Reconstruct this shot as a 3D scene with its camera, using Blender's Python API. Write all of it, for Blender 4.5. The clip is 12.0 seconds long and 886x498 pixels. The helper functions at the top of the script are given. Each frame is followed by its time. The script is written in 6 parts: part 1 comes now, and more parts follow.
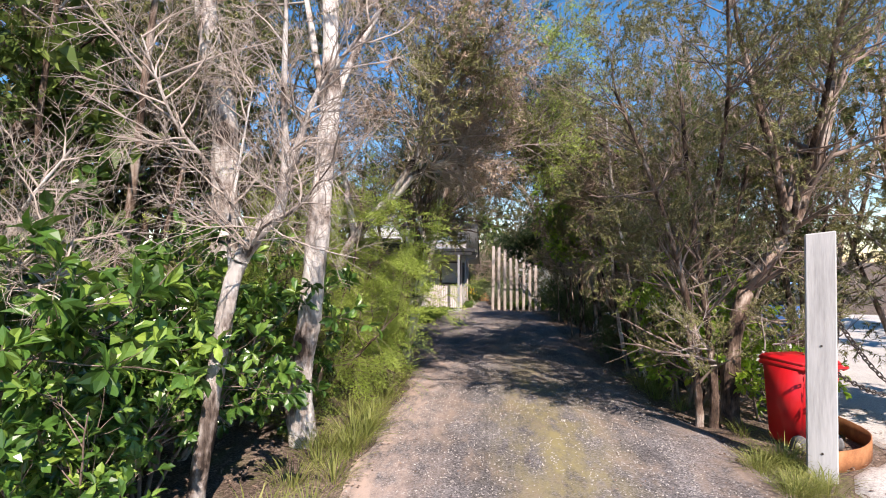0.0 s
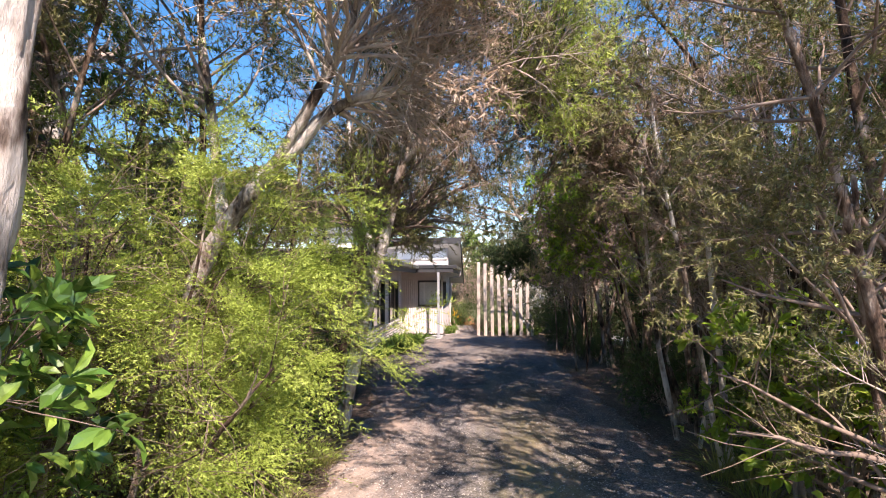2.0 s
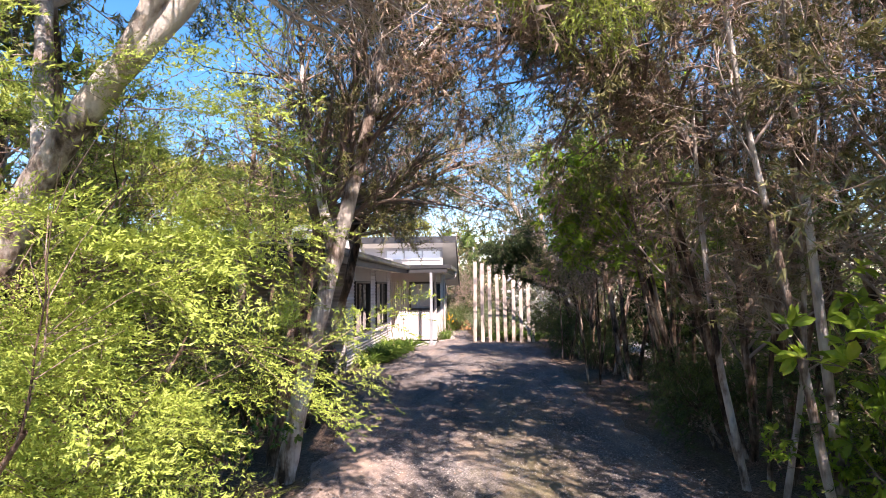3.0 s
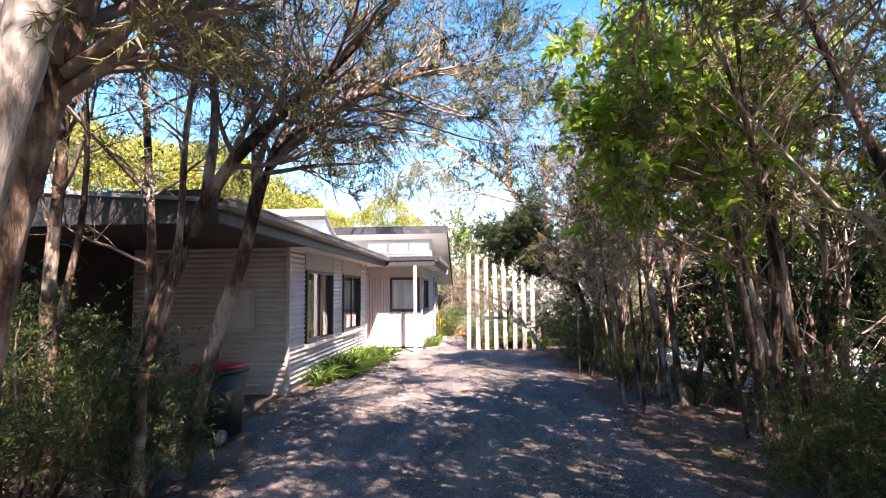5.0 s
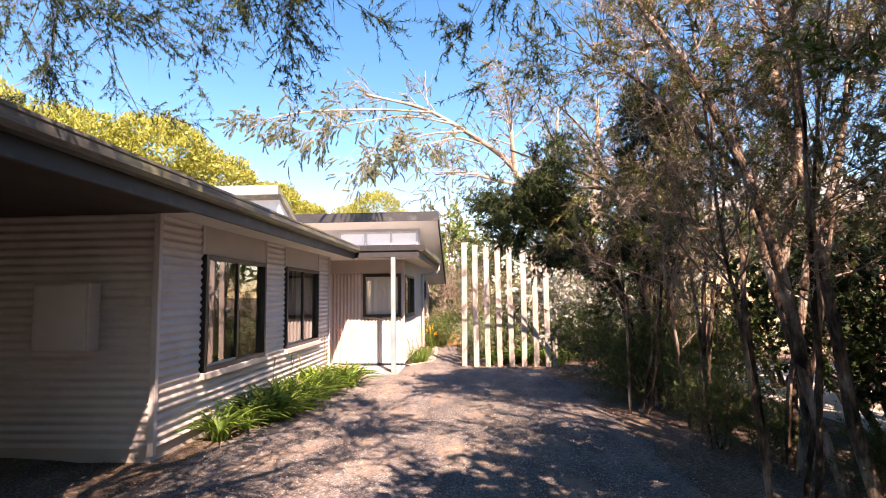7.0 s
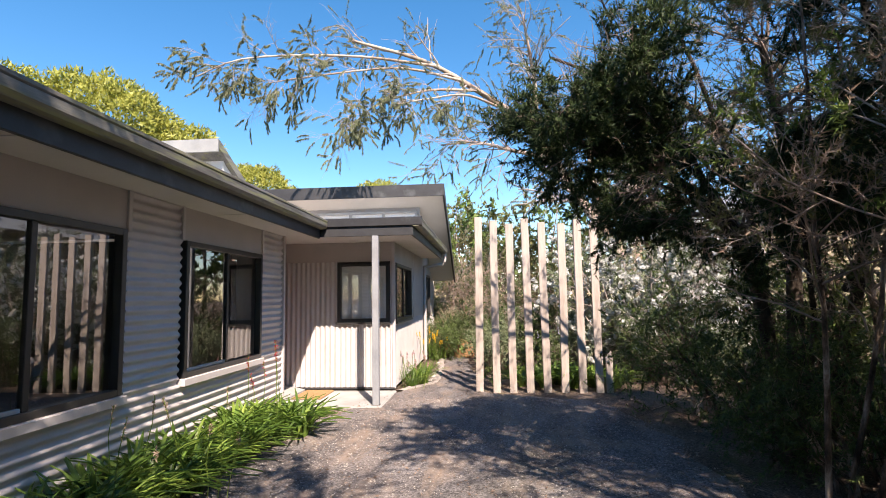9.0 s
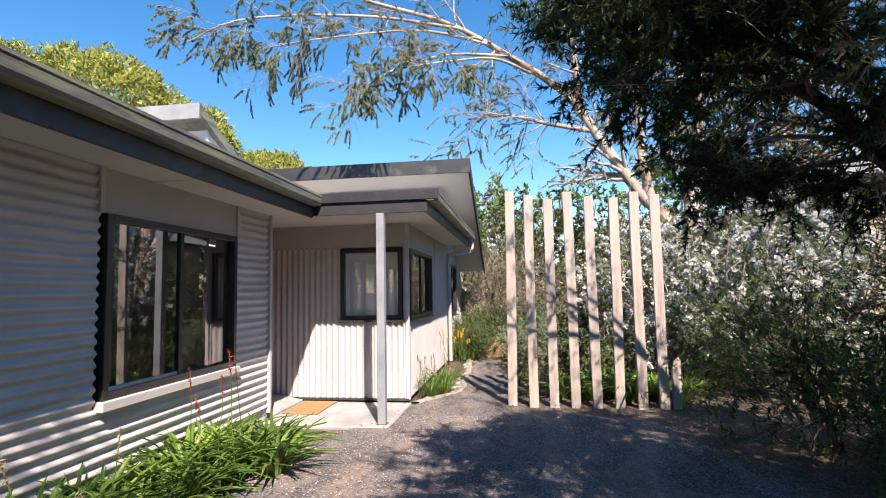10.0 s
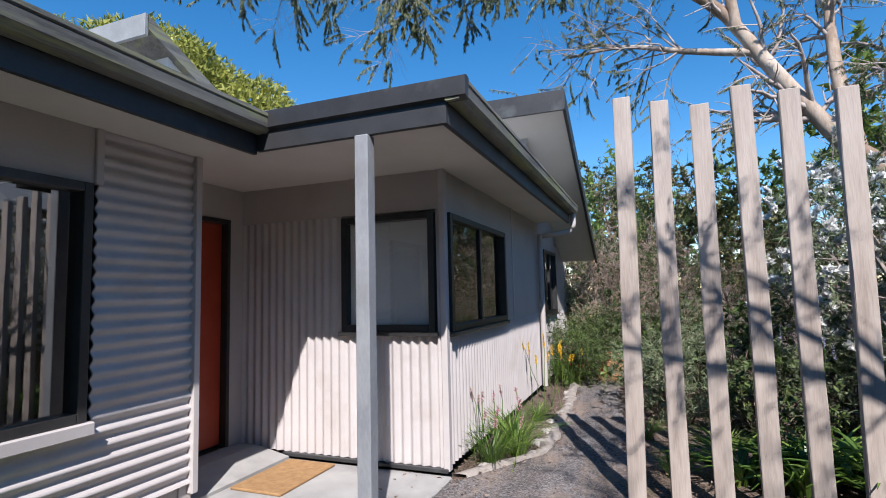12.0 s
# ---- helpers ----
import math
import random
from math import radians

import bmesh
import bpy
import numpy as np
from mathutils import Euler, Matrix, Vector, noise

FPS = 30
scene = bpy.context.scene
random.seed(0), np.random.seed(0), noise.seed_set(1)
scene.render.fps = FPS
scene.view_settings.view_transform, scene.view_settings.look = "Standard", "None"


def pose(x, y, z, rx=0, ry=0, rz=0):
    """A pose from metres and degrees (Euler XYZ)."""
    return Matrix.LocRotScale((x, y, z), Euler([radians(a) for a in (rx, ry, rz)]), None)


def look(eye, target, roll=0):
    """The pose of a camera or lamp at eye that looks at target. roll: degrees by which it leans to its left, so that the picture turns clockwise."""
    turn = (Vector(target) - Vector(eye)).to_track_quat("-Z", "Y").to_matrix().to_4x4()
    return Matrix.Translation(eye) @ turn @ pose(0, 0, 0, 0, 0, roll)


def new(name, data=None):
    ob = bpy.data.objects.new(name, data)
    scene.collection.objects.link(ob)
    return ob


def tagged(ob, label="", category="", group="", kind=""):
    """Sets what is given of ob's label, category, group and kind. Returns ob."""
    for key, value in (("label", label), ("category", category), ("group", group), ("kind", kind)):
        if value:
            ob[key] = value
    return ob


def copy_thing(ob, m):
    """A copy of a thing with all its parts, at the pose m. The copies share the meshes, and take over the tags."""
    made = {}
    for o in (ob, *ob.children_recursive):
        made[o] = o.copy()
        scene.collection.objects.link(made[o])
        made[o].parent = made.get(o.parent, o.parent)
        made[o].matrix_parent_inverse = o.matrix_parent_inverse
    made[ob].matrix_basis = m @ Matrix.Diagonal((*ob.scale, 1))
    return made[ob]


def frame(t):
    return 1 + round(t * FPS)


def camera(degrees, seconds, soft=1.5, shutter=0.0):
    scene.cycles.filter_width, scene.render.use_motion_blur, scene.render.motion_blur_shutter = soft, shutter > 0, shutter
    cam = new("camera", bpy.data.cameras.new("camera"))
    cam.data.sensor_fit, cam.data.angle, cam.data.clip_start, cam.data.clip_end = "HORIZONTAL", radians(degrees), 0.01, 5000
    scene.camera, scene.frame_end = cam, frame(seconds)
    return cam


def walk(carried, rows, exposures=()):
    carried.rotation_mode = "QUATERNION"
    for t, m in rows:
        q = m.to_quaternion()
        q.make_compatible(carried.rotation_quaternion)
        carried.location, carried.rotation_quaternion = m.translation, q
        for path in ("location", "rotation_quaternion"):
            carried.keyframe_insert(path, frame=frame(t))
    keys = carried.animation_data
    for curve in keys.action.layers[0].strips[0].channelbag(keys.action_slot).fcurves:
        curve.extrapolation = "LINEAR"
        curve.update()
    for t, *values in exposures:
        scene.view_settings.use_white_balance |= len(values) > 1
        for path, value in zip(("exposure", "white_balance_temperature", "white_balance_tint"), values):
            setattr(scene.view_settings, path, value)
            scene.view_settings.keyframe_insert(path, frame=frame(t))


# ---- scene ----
cam = camera(80.8, 12.0, soft=1.0)
# seconds, eye x y z, yaw, pitch, roll
ROWS = [
    (0.0, -0.169, 0.876, 2.210, 5.43, 1.12, 0.24),
    (0.5, -0.118, 1.606, 2.188, 4.60, 1.71, 0.06),
    (1.0, -0.079, 2.368, 2.157, 4.31, 2.48, -0.12),
    (1.5, -0.057, 3.130, 2.121, 4.20, 3.24, -0.28),
    (2.0, -0.050, 3.878, 2.079, 4.09, 3.52, -0.42),
    (2.5, -0.044, 4.658, 2.027, 4.03, 3.59, -0.52),
    (3.0, -0.025, 5.486, 1.966, 3.79, 4.01, -0.58),
    (5.0, 0.116, 8.586, 1.683, 3.69, 4.63, -0.63),
    (5.5, 0.136, 9.455, 1.654, 3.59, 4.61, -0.64),
    (6.0, 0.146, 10.342, 1.637, 3.60, 4.72, -0.66),
    (6.5, 0.140, 11.215, 1.619, 3.64, 4.74, -0.70),
    (7.0, 0.126, 12.087, 1.598, 3.49, 5.03, -0.76),
    (9.0, -0.009, 15.582, 1.494, 4.68, 5.30, -0.97),
    (9.5, -0.013, 16.384, 1.488, 5.64, 4.94, -1.03),
    (10.0, -0.009, 17.138, 1.488, 8.35, 4.58, -1.09),
    (10.5, -0.001, 17.892, 1.483, 12.54, 4.64, -1.16),
    (11.0, 0.008, 18.669, 1.467, 16.97, 4.64, -1.23),
    (11.5, 0.011, 19.459, 1.445, 19.19, 4.70, -1.29),
    (12.0, -0.005, 20.230, 1.421, 21.43, 4.82, -1.33),
]


def heading(yaw, pitch):
    c = math.cos(radians(pitch))
    return Vector((-math.sin(radians(yaw)) * c, math.cos(radians(yaw)) * c, math.sin(radians(pitch))))


EXPOSURES = [(0.0, 0.9, 7200, 20), (1.5, 1.21, 7600, 23), (3.0, 1.71, 7500, 28), (5.0, 2.30, 7600, 29), (7.0, 1.88, 9300, 34), (9.0, 1.29, 7700, 20), (10.2, 1.14, 7150, 18), (12.0, 0.63, 6300, 14)]
walk(cam, [(t, look(Vector((x, y, z)), Vector((x, y, z)) + 2 * heading(yaw, pitch), roll)) for t, x, y, z, yaw, pitch, roll in ROWS], EXPOSURES)

# ---- sky and sun ----
SUN_WAY = Vector((-0.44, 1.0, -1.16)).normalized()
world = bpy.data.worlds.new("world")
scene.world = world
world.use_nodes = True
sky = world.node_tree.nodes.new("ShaderNodeTexSky")
sky.sky_type, sky.sun_disc = "NISHITA", False
sky.sun_elevation = math.asin(-SUN_WAY.z)
sky.sun_rotation = math.atan2(-SUN_WAY.x, -SUN_WAY.y)
sky.air_density, sky.dust_density, sky.ozone_density = 1.0, 0.0, 3.0
clear = world.node_tree.nodes.new("ShaderNodeHueSaturation")
clear.inputs["Saturation"].default_value = 1.34
clear.inputs["Hue"].default_value = 0.4965
world.node_tree.links.new(sky.outputs[0], clear.inputs["Color"])
world.node_tree.links.new(clear.outputs[0], world.node_tree.nodes["Background"].inputs[0])
world.node_tree.nodes["Background"].inputs[1].default_value = 0.112
sun_data = bpy.data.lights.new("sun", "SUN")
sun_data.energy, sun_data.angle, sun_data.color = 5.0, radians(0.55), (1.0, 0.955, 0.895)
sun = new("sun", sun_data)
sun.matrix_world = look(Vector((0, 0, 30)), Vector((0, 0, 30)) + SUN_WAY)


# ---- materials ----
def material(name):
    m = bpy.data.materials.new(name)
    m.use_nodes = True
    return m, m.node_tree.nodes, m.node_tree.links, m.node_tree.nodes["Principled BSDF"]


def ramp(nodes, stops):
    r = nodes.new("ShaderNodeValToRGB")
    r.color_ramp.elements[0].position, r.color_ramp.elements[0].color = stops[0][0], (*stops[0][1], 1)
    r.color_ramp.elements[1].position, r.color_ramp.elements[1].color = stops[-1][0], (*stops[-1][1], 1)
    for p, c in stops[1:-1]:
        r.color_ramp.elements.new(p).color = (*c, 1)
    return r


def coords(nodes, links, scale, local=True):
    tc = nodes.new("ShaderNodeTexCoord")
    mp = nodes.new("ShaderNodeMapping")
    mp.inputs["Scale"].default_value = scale
    geo = nodes.new("ShaderNodeNewGeometry")
    links.new(tc.outputs["Object"] if local else geo.outputs["Position"], mp.inputs["Vector"])
    return mp


def noise_tex(nodes, links, vec, scale, detail=4, rough=0.6):
    n = nodes.new("ShaderNodeTexNoise")
    n.inputs["Scale"].default_value, n.inputs["Detail"].default_value, n.inputs["Roughness"].default_value = scale, detail, rough
    links.new(vec.outputs[0], n.inputs["Vector"])
    return n


def surface(name, stops, scale=6, stretch=(1, 1, 1), rough=0.7, bump=0.3, fine=60, metal=0.0, stain=None, local=True, spec=0.5, depth=0.01):
    """Noise-coloured surface with fine grain, stains and relief."""
    m, nodes, links, p = material(name)
    vec = coords(nodes, links, stretch, local)
    big = noise_tex(nodes, links, vec, scale, 5)
    small = noise_tex(nodes, links, vec, fine, 3)
    add = nodes.new("ShaderNodeMath")
    add.operation = "MULTIPLY_ADD"
    links.new(small.outputs[0], add.inputs[0])
    add.inputs[1].default_value = 0.35
    sub = nodes.new("ShaderNodeMath")
    sub.operation = "SUBTRACT"
    links.new(big.outputs[0], sub.inputs[0])
    sub.inputs[1].default_value = 0.175
    links.new(sub.outputs[0], add.inputs[2])
    r = ramp(nodes, stops)
    links.new(add.outputs[0], r.inputs[0])
    colour = r.outputs[0]
    if stain:
        tint, low, high, size = stain
        s = noise_tex(nodes, links, vec, size, 4)
        mr = nodes.new("ShaderNodeMapRange")
        mr.inputs[1].default_value, mr.inputs[2].default_value = low, high
        links.new(s.outputs[0], mr.inputs[0])
        mix = nodes.new("ShaderNodeMix")
        mix.data_type = "RGBA"
        links.new(mr.outputs[0], mix.inputs[0])
        links.new(colour, mix.inputs[6])
        mix.inputs[7].default_value = (*tint, 1)
        colour = mix.outputs[2]
    links.new(colour, p.inputs["Base Color"])
    p.inputs["Roughness"].default_value, p.inputs["Metallic"].default_value = rough, metal
    p.inputs["Specular IOR Level"].default_value = spec
    if bump:
        b = nodes.new("ShaderNodeBump")
        b.inputs["Strength"].default_value, b.inputs["Distance"].default_value = bump, depth
        links.new(add.outputs[0], b.inputs["Height"])
        links.new(b.outputs[0], p.inputs["Normal"])
    return m


def leaf_material(name, dark, mid, light, rough=0.5, glow=0.4, spec=0.35):
    """Leaf: colour differs leaf by leaf and over the crown, some light passes through."""
    m, nodes, links, p = material(name)
    geo = nodes.new("ShaderNodeNewGeometry")
    vec = coords(nodes, links, (1, 1, 1), False)
    n = noise_tex(nodes, links, vec, 2.3, 2)
    mixv = nodes.new("ShaderNodeMath")
    mixv.operation = "MULTIPLY_ADD"
    links.new(geo.outputs["Random Per Island"], mixv.inputs[0])
    mixv.inputs[1].default_value = 0.55
    half = nodes.new("ShaderNodeMath")
    half.operation = "MULTIPLY_ADD"
    links.new(n.outputs[0], half.inputs[0])
    half.inputs[1].default_value, half.inputs[2].default_value = 1.1, -0.33
    links.new(half.outputs[0], mixv.inputs[2])
    r = ramp(nodes, [(0.0, dark), (0.5, mid), (1.0, light)])
    links.new(mixv.outputs[0], r.inputs[0])
    links.new(r.outputs[0], p.inputs["Base Color"])
    p.inputs["Roughness"].default_value, p.inputs["Specular IOR Level"].default_value = rough, spec
    t = nodes.new("ShaderNodeBsdfTranslucent")
    links.new(r.outputs[0], t.inputs[0])
    mix = nodes.new("ShaderNodeMixShader")
    mix.inputs[0].default_value = glow
    links.new(p.outputs[0], mix.inputs[1])
    links.new(t.outputs[0], mix.inputs[2])
    links.new(mix.outputs[0], nodes["Material Output"].inputs[0])
    return m


def bark_material(name, stops, scale=7.0, bump=0.8, patchy=1.2):
    """Bark in long shaggy strips with pale and dark patches."""
    m, nodes, links, p = material(name)
    vec = coords(nodes, links, (1, 1, 0.2))
    strip = noise_tex(nodes, links, vec, scale * 3.2, 7, 0.75)
    vec2 = coords(nodes, links, (1, 1, 0.6))
    patch = noise_tex(nodes, links, vec2, scale * 0.6, 4)
    a = nodes.new("ShaderNodeMath")
    a.operation = "MULTIPLY_ADD"
    links.new(strip.outputs[0], a.inputs[0])
    a.inputs[1].default_value = 0.7
    h = nodes.new("ShaderNodeMath")
    h.operation = "MULTIPLY_ADD"
    links.new(patch.outputs[0], h.inputs[0])
    h.inputs[1].default_value, h.inputs[2].default_value = patchy, 0.15 - 0.5 * patchy
    links.new(h.outputs[0], a.inputs[2])
    r = ramp(nodes, stops)
    links.new(a.outputs[0], r.inputs[0])
    links.new(r.outputs[0], p.inputs["Base Color"])
    p.inputs["Roughness"].default_value, p.inputs["Specular IOR Level"].default_value = 0.9, 0.2
    b = nodes.new("ShaderNodeBump")
    b.inputs["Strength"].default_value, b.inputs["Distance"].default_value = bump, 0.045
    links.new(strip.outputs[0], b.inputs["Height"])
    links.new(b.outputs[0], p.inputs["Normal"])
    return m


def glass_material(name, base=0.27, tint=(0.93, 0.95, 0.95)):
    m, nodes, links, p = material(name)
    lw = nodes.new("ShaderNodeLayerWeight")
    lw.inputs[0].default_value = 0.5
    steep = nodes.new("ShaderNodeMath")
    steep.operation = "POWER"
    links.new(lw.outputs["Facing"], steep.inputs[0])
    steep.inputs[1].default_value = 4.0
    f = nodes.new("ShaderNodeMath")
    f.operation = "MULTIPLY_ADD"
    links.new(steep.outputs[0], f.inputs[0])
    f.inputs[1].default_value, f.inputs[2].default_value = 0.95 - base, base
    t = nodes.new("ShaderNodeBsdfTransparent")
    t.inputs[0].default_value = (*tint, 1)
    g = nodes.new("ShaderNodeBsdfGlossy")
    g.inputs["Roughness"].default_value = 0.01
    mix = nodes.new("ShaderNodeMixShader")
    links.new(f.outputs[0], mix.inputs[0])
    links.new(t.outputs[0], mix.inputs[1])
    links.new(g.outputs[0], mix.inputs[2])
    links.new(mix.outputs[0], nodes["Material Output"].inputs[0])
    return m


CLAD = surface("taupe_cladding", [(0.25, (0.47, 0.435, 0.43)), (0.75, (0.55, 0.512, 0.505))], 3, rough=0.5, bump=0.08, fine=90, stain=((0.40, 0.35, 0.32), 0.55, 0.8, 1.6), local=False)
FLAT = surface("taupe_sheet", [(0.25, (0.42, 0.385, 0.365)), (0.75, (0.48, 0.44, 0.42))], 2, rough=0.65, bump=0.05, fine=120, stain=((0.37, 0.34, 0.32), 0.55, 0.85, 1.2), local=False)
SOFFIT = surface("pale_soffit", [(0.25, (0.60, 0.57, 0.54)), (0.75, (0.68, 0.65, 0.62))], 2, rough=0.8, bump=0.03, fine=120, local=False)
FASCIA = surface("charcoal_fascia", [(0.25, (0.023, 0.023, 0.025)), (0.75, (0.042, 0.043, 0.046))], 4, rough=0.5, bump=0.06, fine=80, stain=((0.10, 0.11, 0.11), 0.55, 0.8, 2.5), local=False)
GUTTER = surface("weathered_gutter", [(0.3, (0.08, 0.08, 0.075)), (0.5, (0.17, 0.165, 0.15)), (0.75, (0.27, 0.265, 0.23))], 5, (1, 0.25, 3), rough=0.6, bump=0.15, fine=70, stain=((0.26, 0.27, 0.13), 0.5, 0.66, 6.0), local=False)
ROOFING = surface("roof_sheet", [(0.3, (0.22, 0.23, 0.23)), (0.7, (0.32, 0.33, 0.33))], 3, rough=0.5, bump=0.1, local=False)
FRAME = surface("dark_window_frame", [(0.3, (0.022, 0.022, 0.023)), (0.7, (0.035, 0.034, 0.034))], 8, rough=0.4, bump=0.03)
SILL = surface("grey_sill", [(0.3, (0.42, 0.41, 0.40)), (0.7, (0.52, 0.51, 0.50))], 8, rough=0.6, bump=0.05)
GLASS = glass_material("window_glass")
# near-black brown that holds the shade under the carport roof
CARPORTSHADE = surface("carport_shade_dark", [(0.3, (0.035, 0.028, 0.025)), (0.7, (0.07, 0.056, 0.05))], 4, (1, 0.2, 1), rough=0.8, bump=0.2, local=False)
BLIND = surface("pale_blind", [(0.3, (0.84, 0.84, 0.83)), (0.7, (0.90, 0.90, 0.89))], 4, rough=0.9, bump=0.05, fine=150)
# near black, so the dimness indoors lies in the colour
ROOM = surface("dim_room_colour", [(0.3, (0.07, 0.062, 0.055)), (0.7, (0.11, 0.10, 0.09))], 2, rough=0.9, bump=0.02)
DOOR = surface("red_door_paint", [(0.3, (0.30, 0.035, 0.015)), (0.7, (0.38, 0.05, 0.02))], 4, rough=0.4, bump=0.04)
STEEL = surface("brushed_steel", [(0.3, (0.45, 0.45, 0.45)), (0.7, (0.6, 0.6, 0.6))], 20, rough=0.35, bump=0.03, metal=1.0)
DARKMETAL = surface("dark_chain_metal", [(0.3, (0.05, 0.045, 0.04)), (0.7, (0.12, 0.10, 0.09))], 20, rough=0.55, bump=0.1, metal=0.7)
WHITEPAINT = surface("white_paint", [(0.3, (0.70, 0.69, 0.67)), (0.7, (0.80, 0.79, 0.77))], 5, rough=0.5, bump=0.03, stain=((0.55, 0.53, 0.48), 0.6, 0.85, 3.0))
POSTPAINT = surface("grey_post_paint", [(0.3, (0.20, 0.215, 0.24)), (0.7, (0.31, 0.325, 0.345))], 5, (1, 1, 0.4), rough=0.6, bump=0.15, fine=60, stain=((0.20, 0.20, 0.20), 0.5, 0.75, 4.0))
TIMBER = surface("weathered_timber", [(0.2, (0.23, 0.18, 0.155)), (0.45, (0.385, 0.325, 0.285)), (0.8, (0.53, 0.47, 0.425))], 9, (1, 1, 0.10), rough=0.85, bump=0.6, fine=90, stain=((0.42, 0.37, 0.20), 0.52, 0.75, 3.0))
GREYTIMBER = surface("silvered_timber", [(0.2, (0.26, 0.255, 0.25)), (0.5, (0.42, 0.415, 0.41)), (0.8, (0.55, 0.545, 0.54))], 8, (1, 1, 0.10), rough=0.85, bump=0.4, fine=80)
CONCRETE = surface("concrete", [(0.25, (0.264, 0.260, 0.252)), (0.5, (0.336, 0.328, 0.320)), (0.8, (0.400, 0.392, 0.380))], 3, rough=0.85, bump=0.25, fine=150, stain=((0.216, 0.208, 0.200), 0.52, 0.75, 1.3), local=False)
COIR = surface("coir_mat", [(0.25, (0.24, 0.13, 0.055)), (0.75, (0.40, 0.24, 0.11))], 20, rough=1.0, bump=0.7, fine=260)
RUST = surface("rusted_steel", [(0.25, (0.15, 0.055, 0.02)), (0.5, (0.28, 0.11, 0.04)), (0.8, (0.42, 0.19, 0.08))], 7, rough=0.85, bump=0.3, fine=80)
RED = surface("red_plastic", [(0.3, (0.48, 0.008, 0.012)), (0.7, (0.60, 0.014, 0.02))], 4, rough=0.38, bump=0.05, fine=120, stain=((0.38, 0.02, 0.025), 0.55, 0.8, 4.0))
BINDARK = surface("dark_plastic", [(0.3, (0.018, 0.022, 0.02)), (0.7, (0.035, 0.04, 0.036))], 4, rough=0.45, bump=0.05, fine=120)
RUBBER = surface("grey_rubber", [(0.3, (0.10, 0.10, 0.10)), (0.7, (0.22, 0.22, 0.22))], 6, rough=0.8, bump=0.1)
ROCK = surface("brown_rock", [(0.2, (0.16, 0.075, 0.035)), (0.5, (0.36, 0.18, 0.085)), (0.8, (0.48, 0.29, 0.16))], 4, rough=0.9, bump=0.6, fine=40)
STONE = surface("pale_stone", [(0.2, (0.26, 0.24, 0.21)), (0.5, (0.37, 0.34, 0.31)), (0.8, (0.48, 0.45, 0.41))], 6, rough=0.9, bump=0.4, fine=60)
MORTAR = surface("pale_mortar", [(0.2, (0.19, 0.165, 0.145)), (0.5, (0.29, 0.255, 0.23)), (0.8, (0.40, 0.36, 0.325))], 7, rough=0.95, bump=0.6, fine=50, stain=((0.22, 0.19, 0.16), 0.54, 0.74, 5.0), local=False)
BEIGE = surface("beige_weatherboard", [(0.3, (0.34, 0.28, 0.185)), (0.7, (0.42, 0.35, 0.24))], 3, rough=0.7, bump=0.05, local=False)
BLUE = surface("blue_car_paint", [(0.3, (0.05, 0.13, 0.34)), (0.7, (0.07, 0.17, 0.42))], 3, rough=0.2, bump=0.0)

PAPERBARK = bark_material("pale_papery_bark", [(0.2, (0.05, 0.036, 0.03)), (0.33, (0.20, 0.155, 0.13)), (0.44, (0.42, 0.365, 0.33)), (0.6, (0.66, 0.61, 0.57)), (0.9, (0.78, 0.74, 0.70))], 6, 1.0, 2.0)
TEABARK = bark_material("brown_stringy_bark", [(0.3, (0.028, 0.019, 0.015)), (0.45, (0.12, 0.08, 0.06)), (0.56, (0.28, 0.20, 0.155)), (0.66, (0.50, 0.41, 0.345)), (0.85, (0.64, 0.56, 0.49))], 7, 1.0)
GUMBARK = bark_material("smooth_gum_bark", [(0.2, (0.15, 0.10, 0.075)), (0.42, (0.30, 0.22, 0.165)), (0.62, (0.47, 0.39, 0.32)), (0.9, (0.64, 0.57, 0.49))], 2.2, 0.3)
DARKBARK = bark_material("dark_fibrous_bark", [(0.3, (0.018, 0.014, 0.012)), (0.5, (0.06, 0.045, 0.036)), (0.7, (0.13, 0.10, 0.08)), (0.9, (0.22, 0.18, 0.15))], 7, 1.0)
TWIG = surface("grey_twig", [(0.25, (0.24, 0.19, 0.165)), (0.75, (0.46, 0.40, 0.365))], 10, rough=0.9, bump=0.0)
PALETWIG = surface("bleached_twig", [(0.25, (0.27, 0.215, 0.18)), (0.75, (0.50, 0.43, 0.38))], 10, rough=0.9, bump=0.0)
BROWNTWIG = surface("brown_twig", [(0.25, (0.13, 0.09, 0.07)), (0.75, (0.28, 0.215, 0.18))], 10, rough=0.9, bump=0.0)
OLIVE = leaf_material("olive_leaf", (0.047, 0.047, 0.018), (0.173, 0.173, 0.065), (0.346, 0.328, 0.135), glow=0.25)
DRYLEAF = leaf_material("dry_leaf", (0.192, 0.126, 0.085), (0.363, 0.267, 0.196), (0.564, 0.454, 0.363), glow=0.25)
LIME = leaf_material("lime_leaf", (0.129, 0.188, 0.032), (0.293, 0.385, 0.072), (0.498, 0.588, 0.154), glow=0.32)
GREEN = leaf_material("mid_green_leaf", (0.030, 0.052, 0.016), (0.123, 0.189, 0.044), (0.272, 0.360, 0.088), glow=0.25)
DEEP = leaf_material("deep_green_leaf", (0.020, 0.034, 0.012), (0.066, 0.10, 0.030), (0.17, 0.235, 0.062), glow=0.25)
GLOSSY = leaf_material("glossy_leaf", (0.018, 0.046, 0.010), (0.07, 0.16, 0.028), (0.33, 0.46, 0.08), rough=0.3, glow=0.2, spec=0.6)
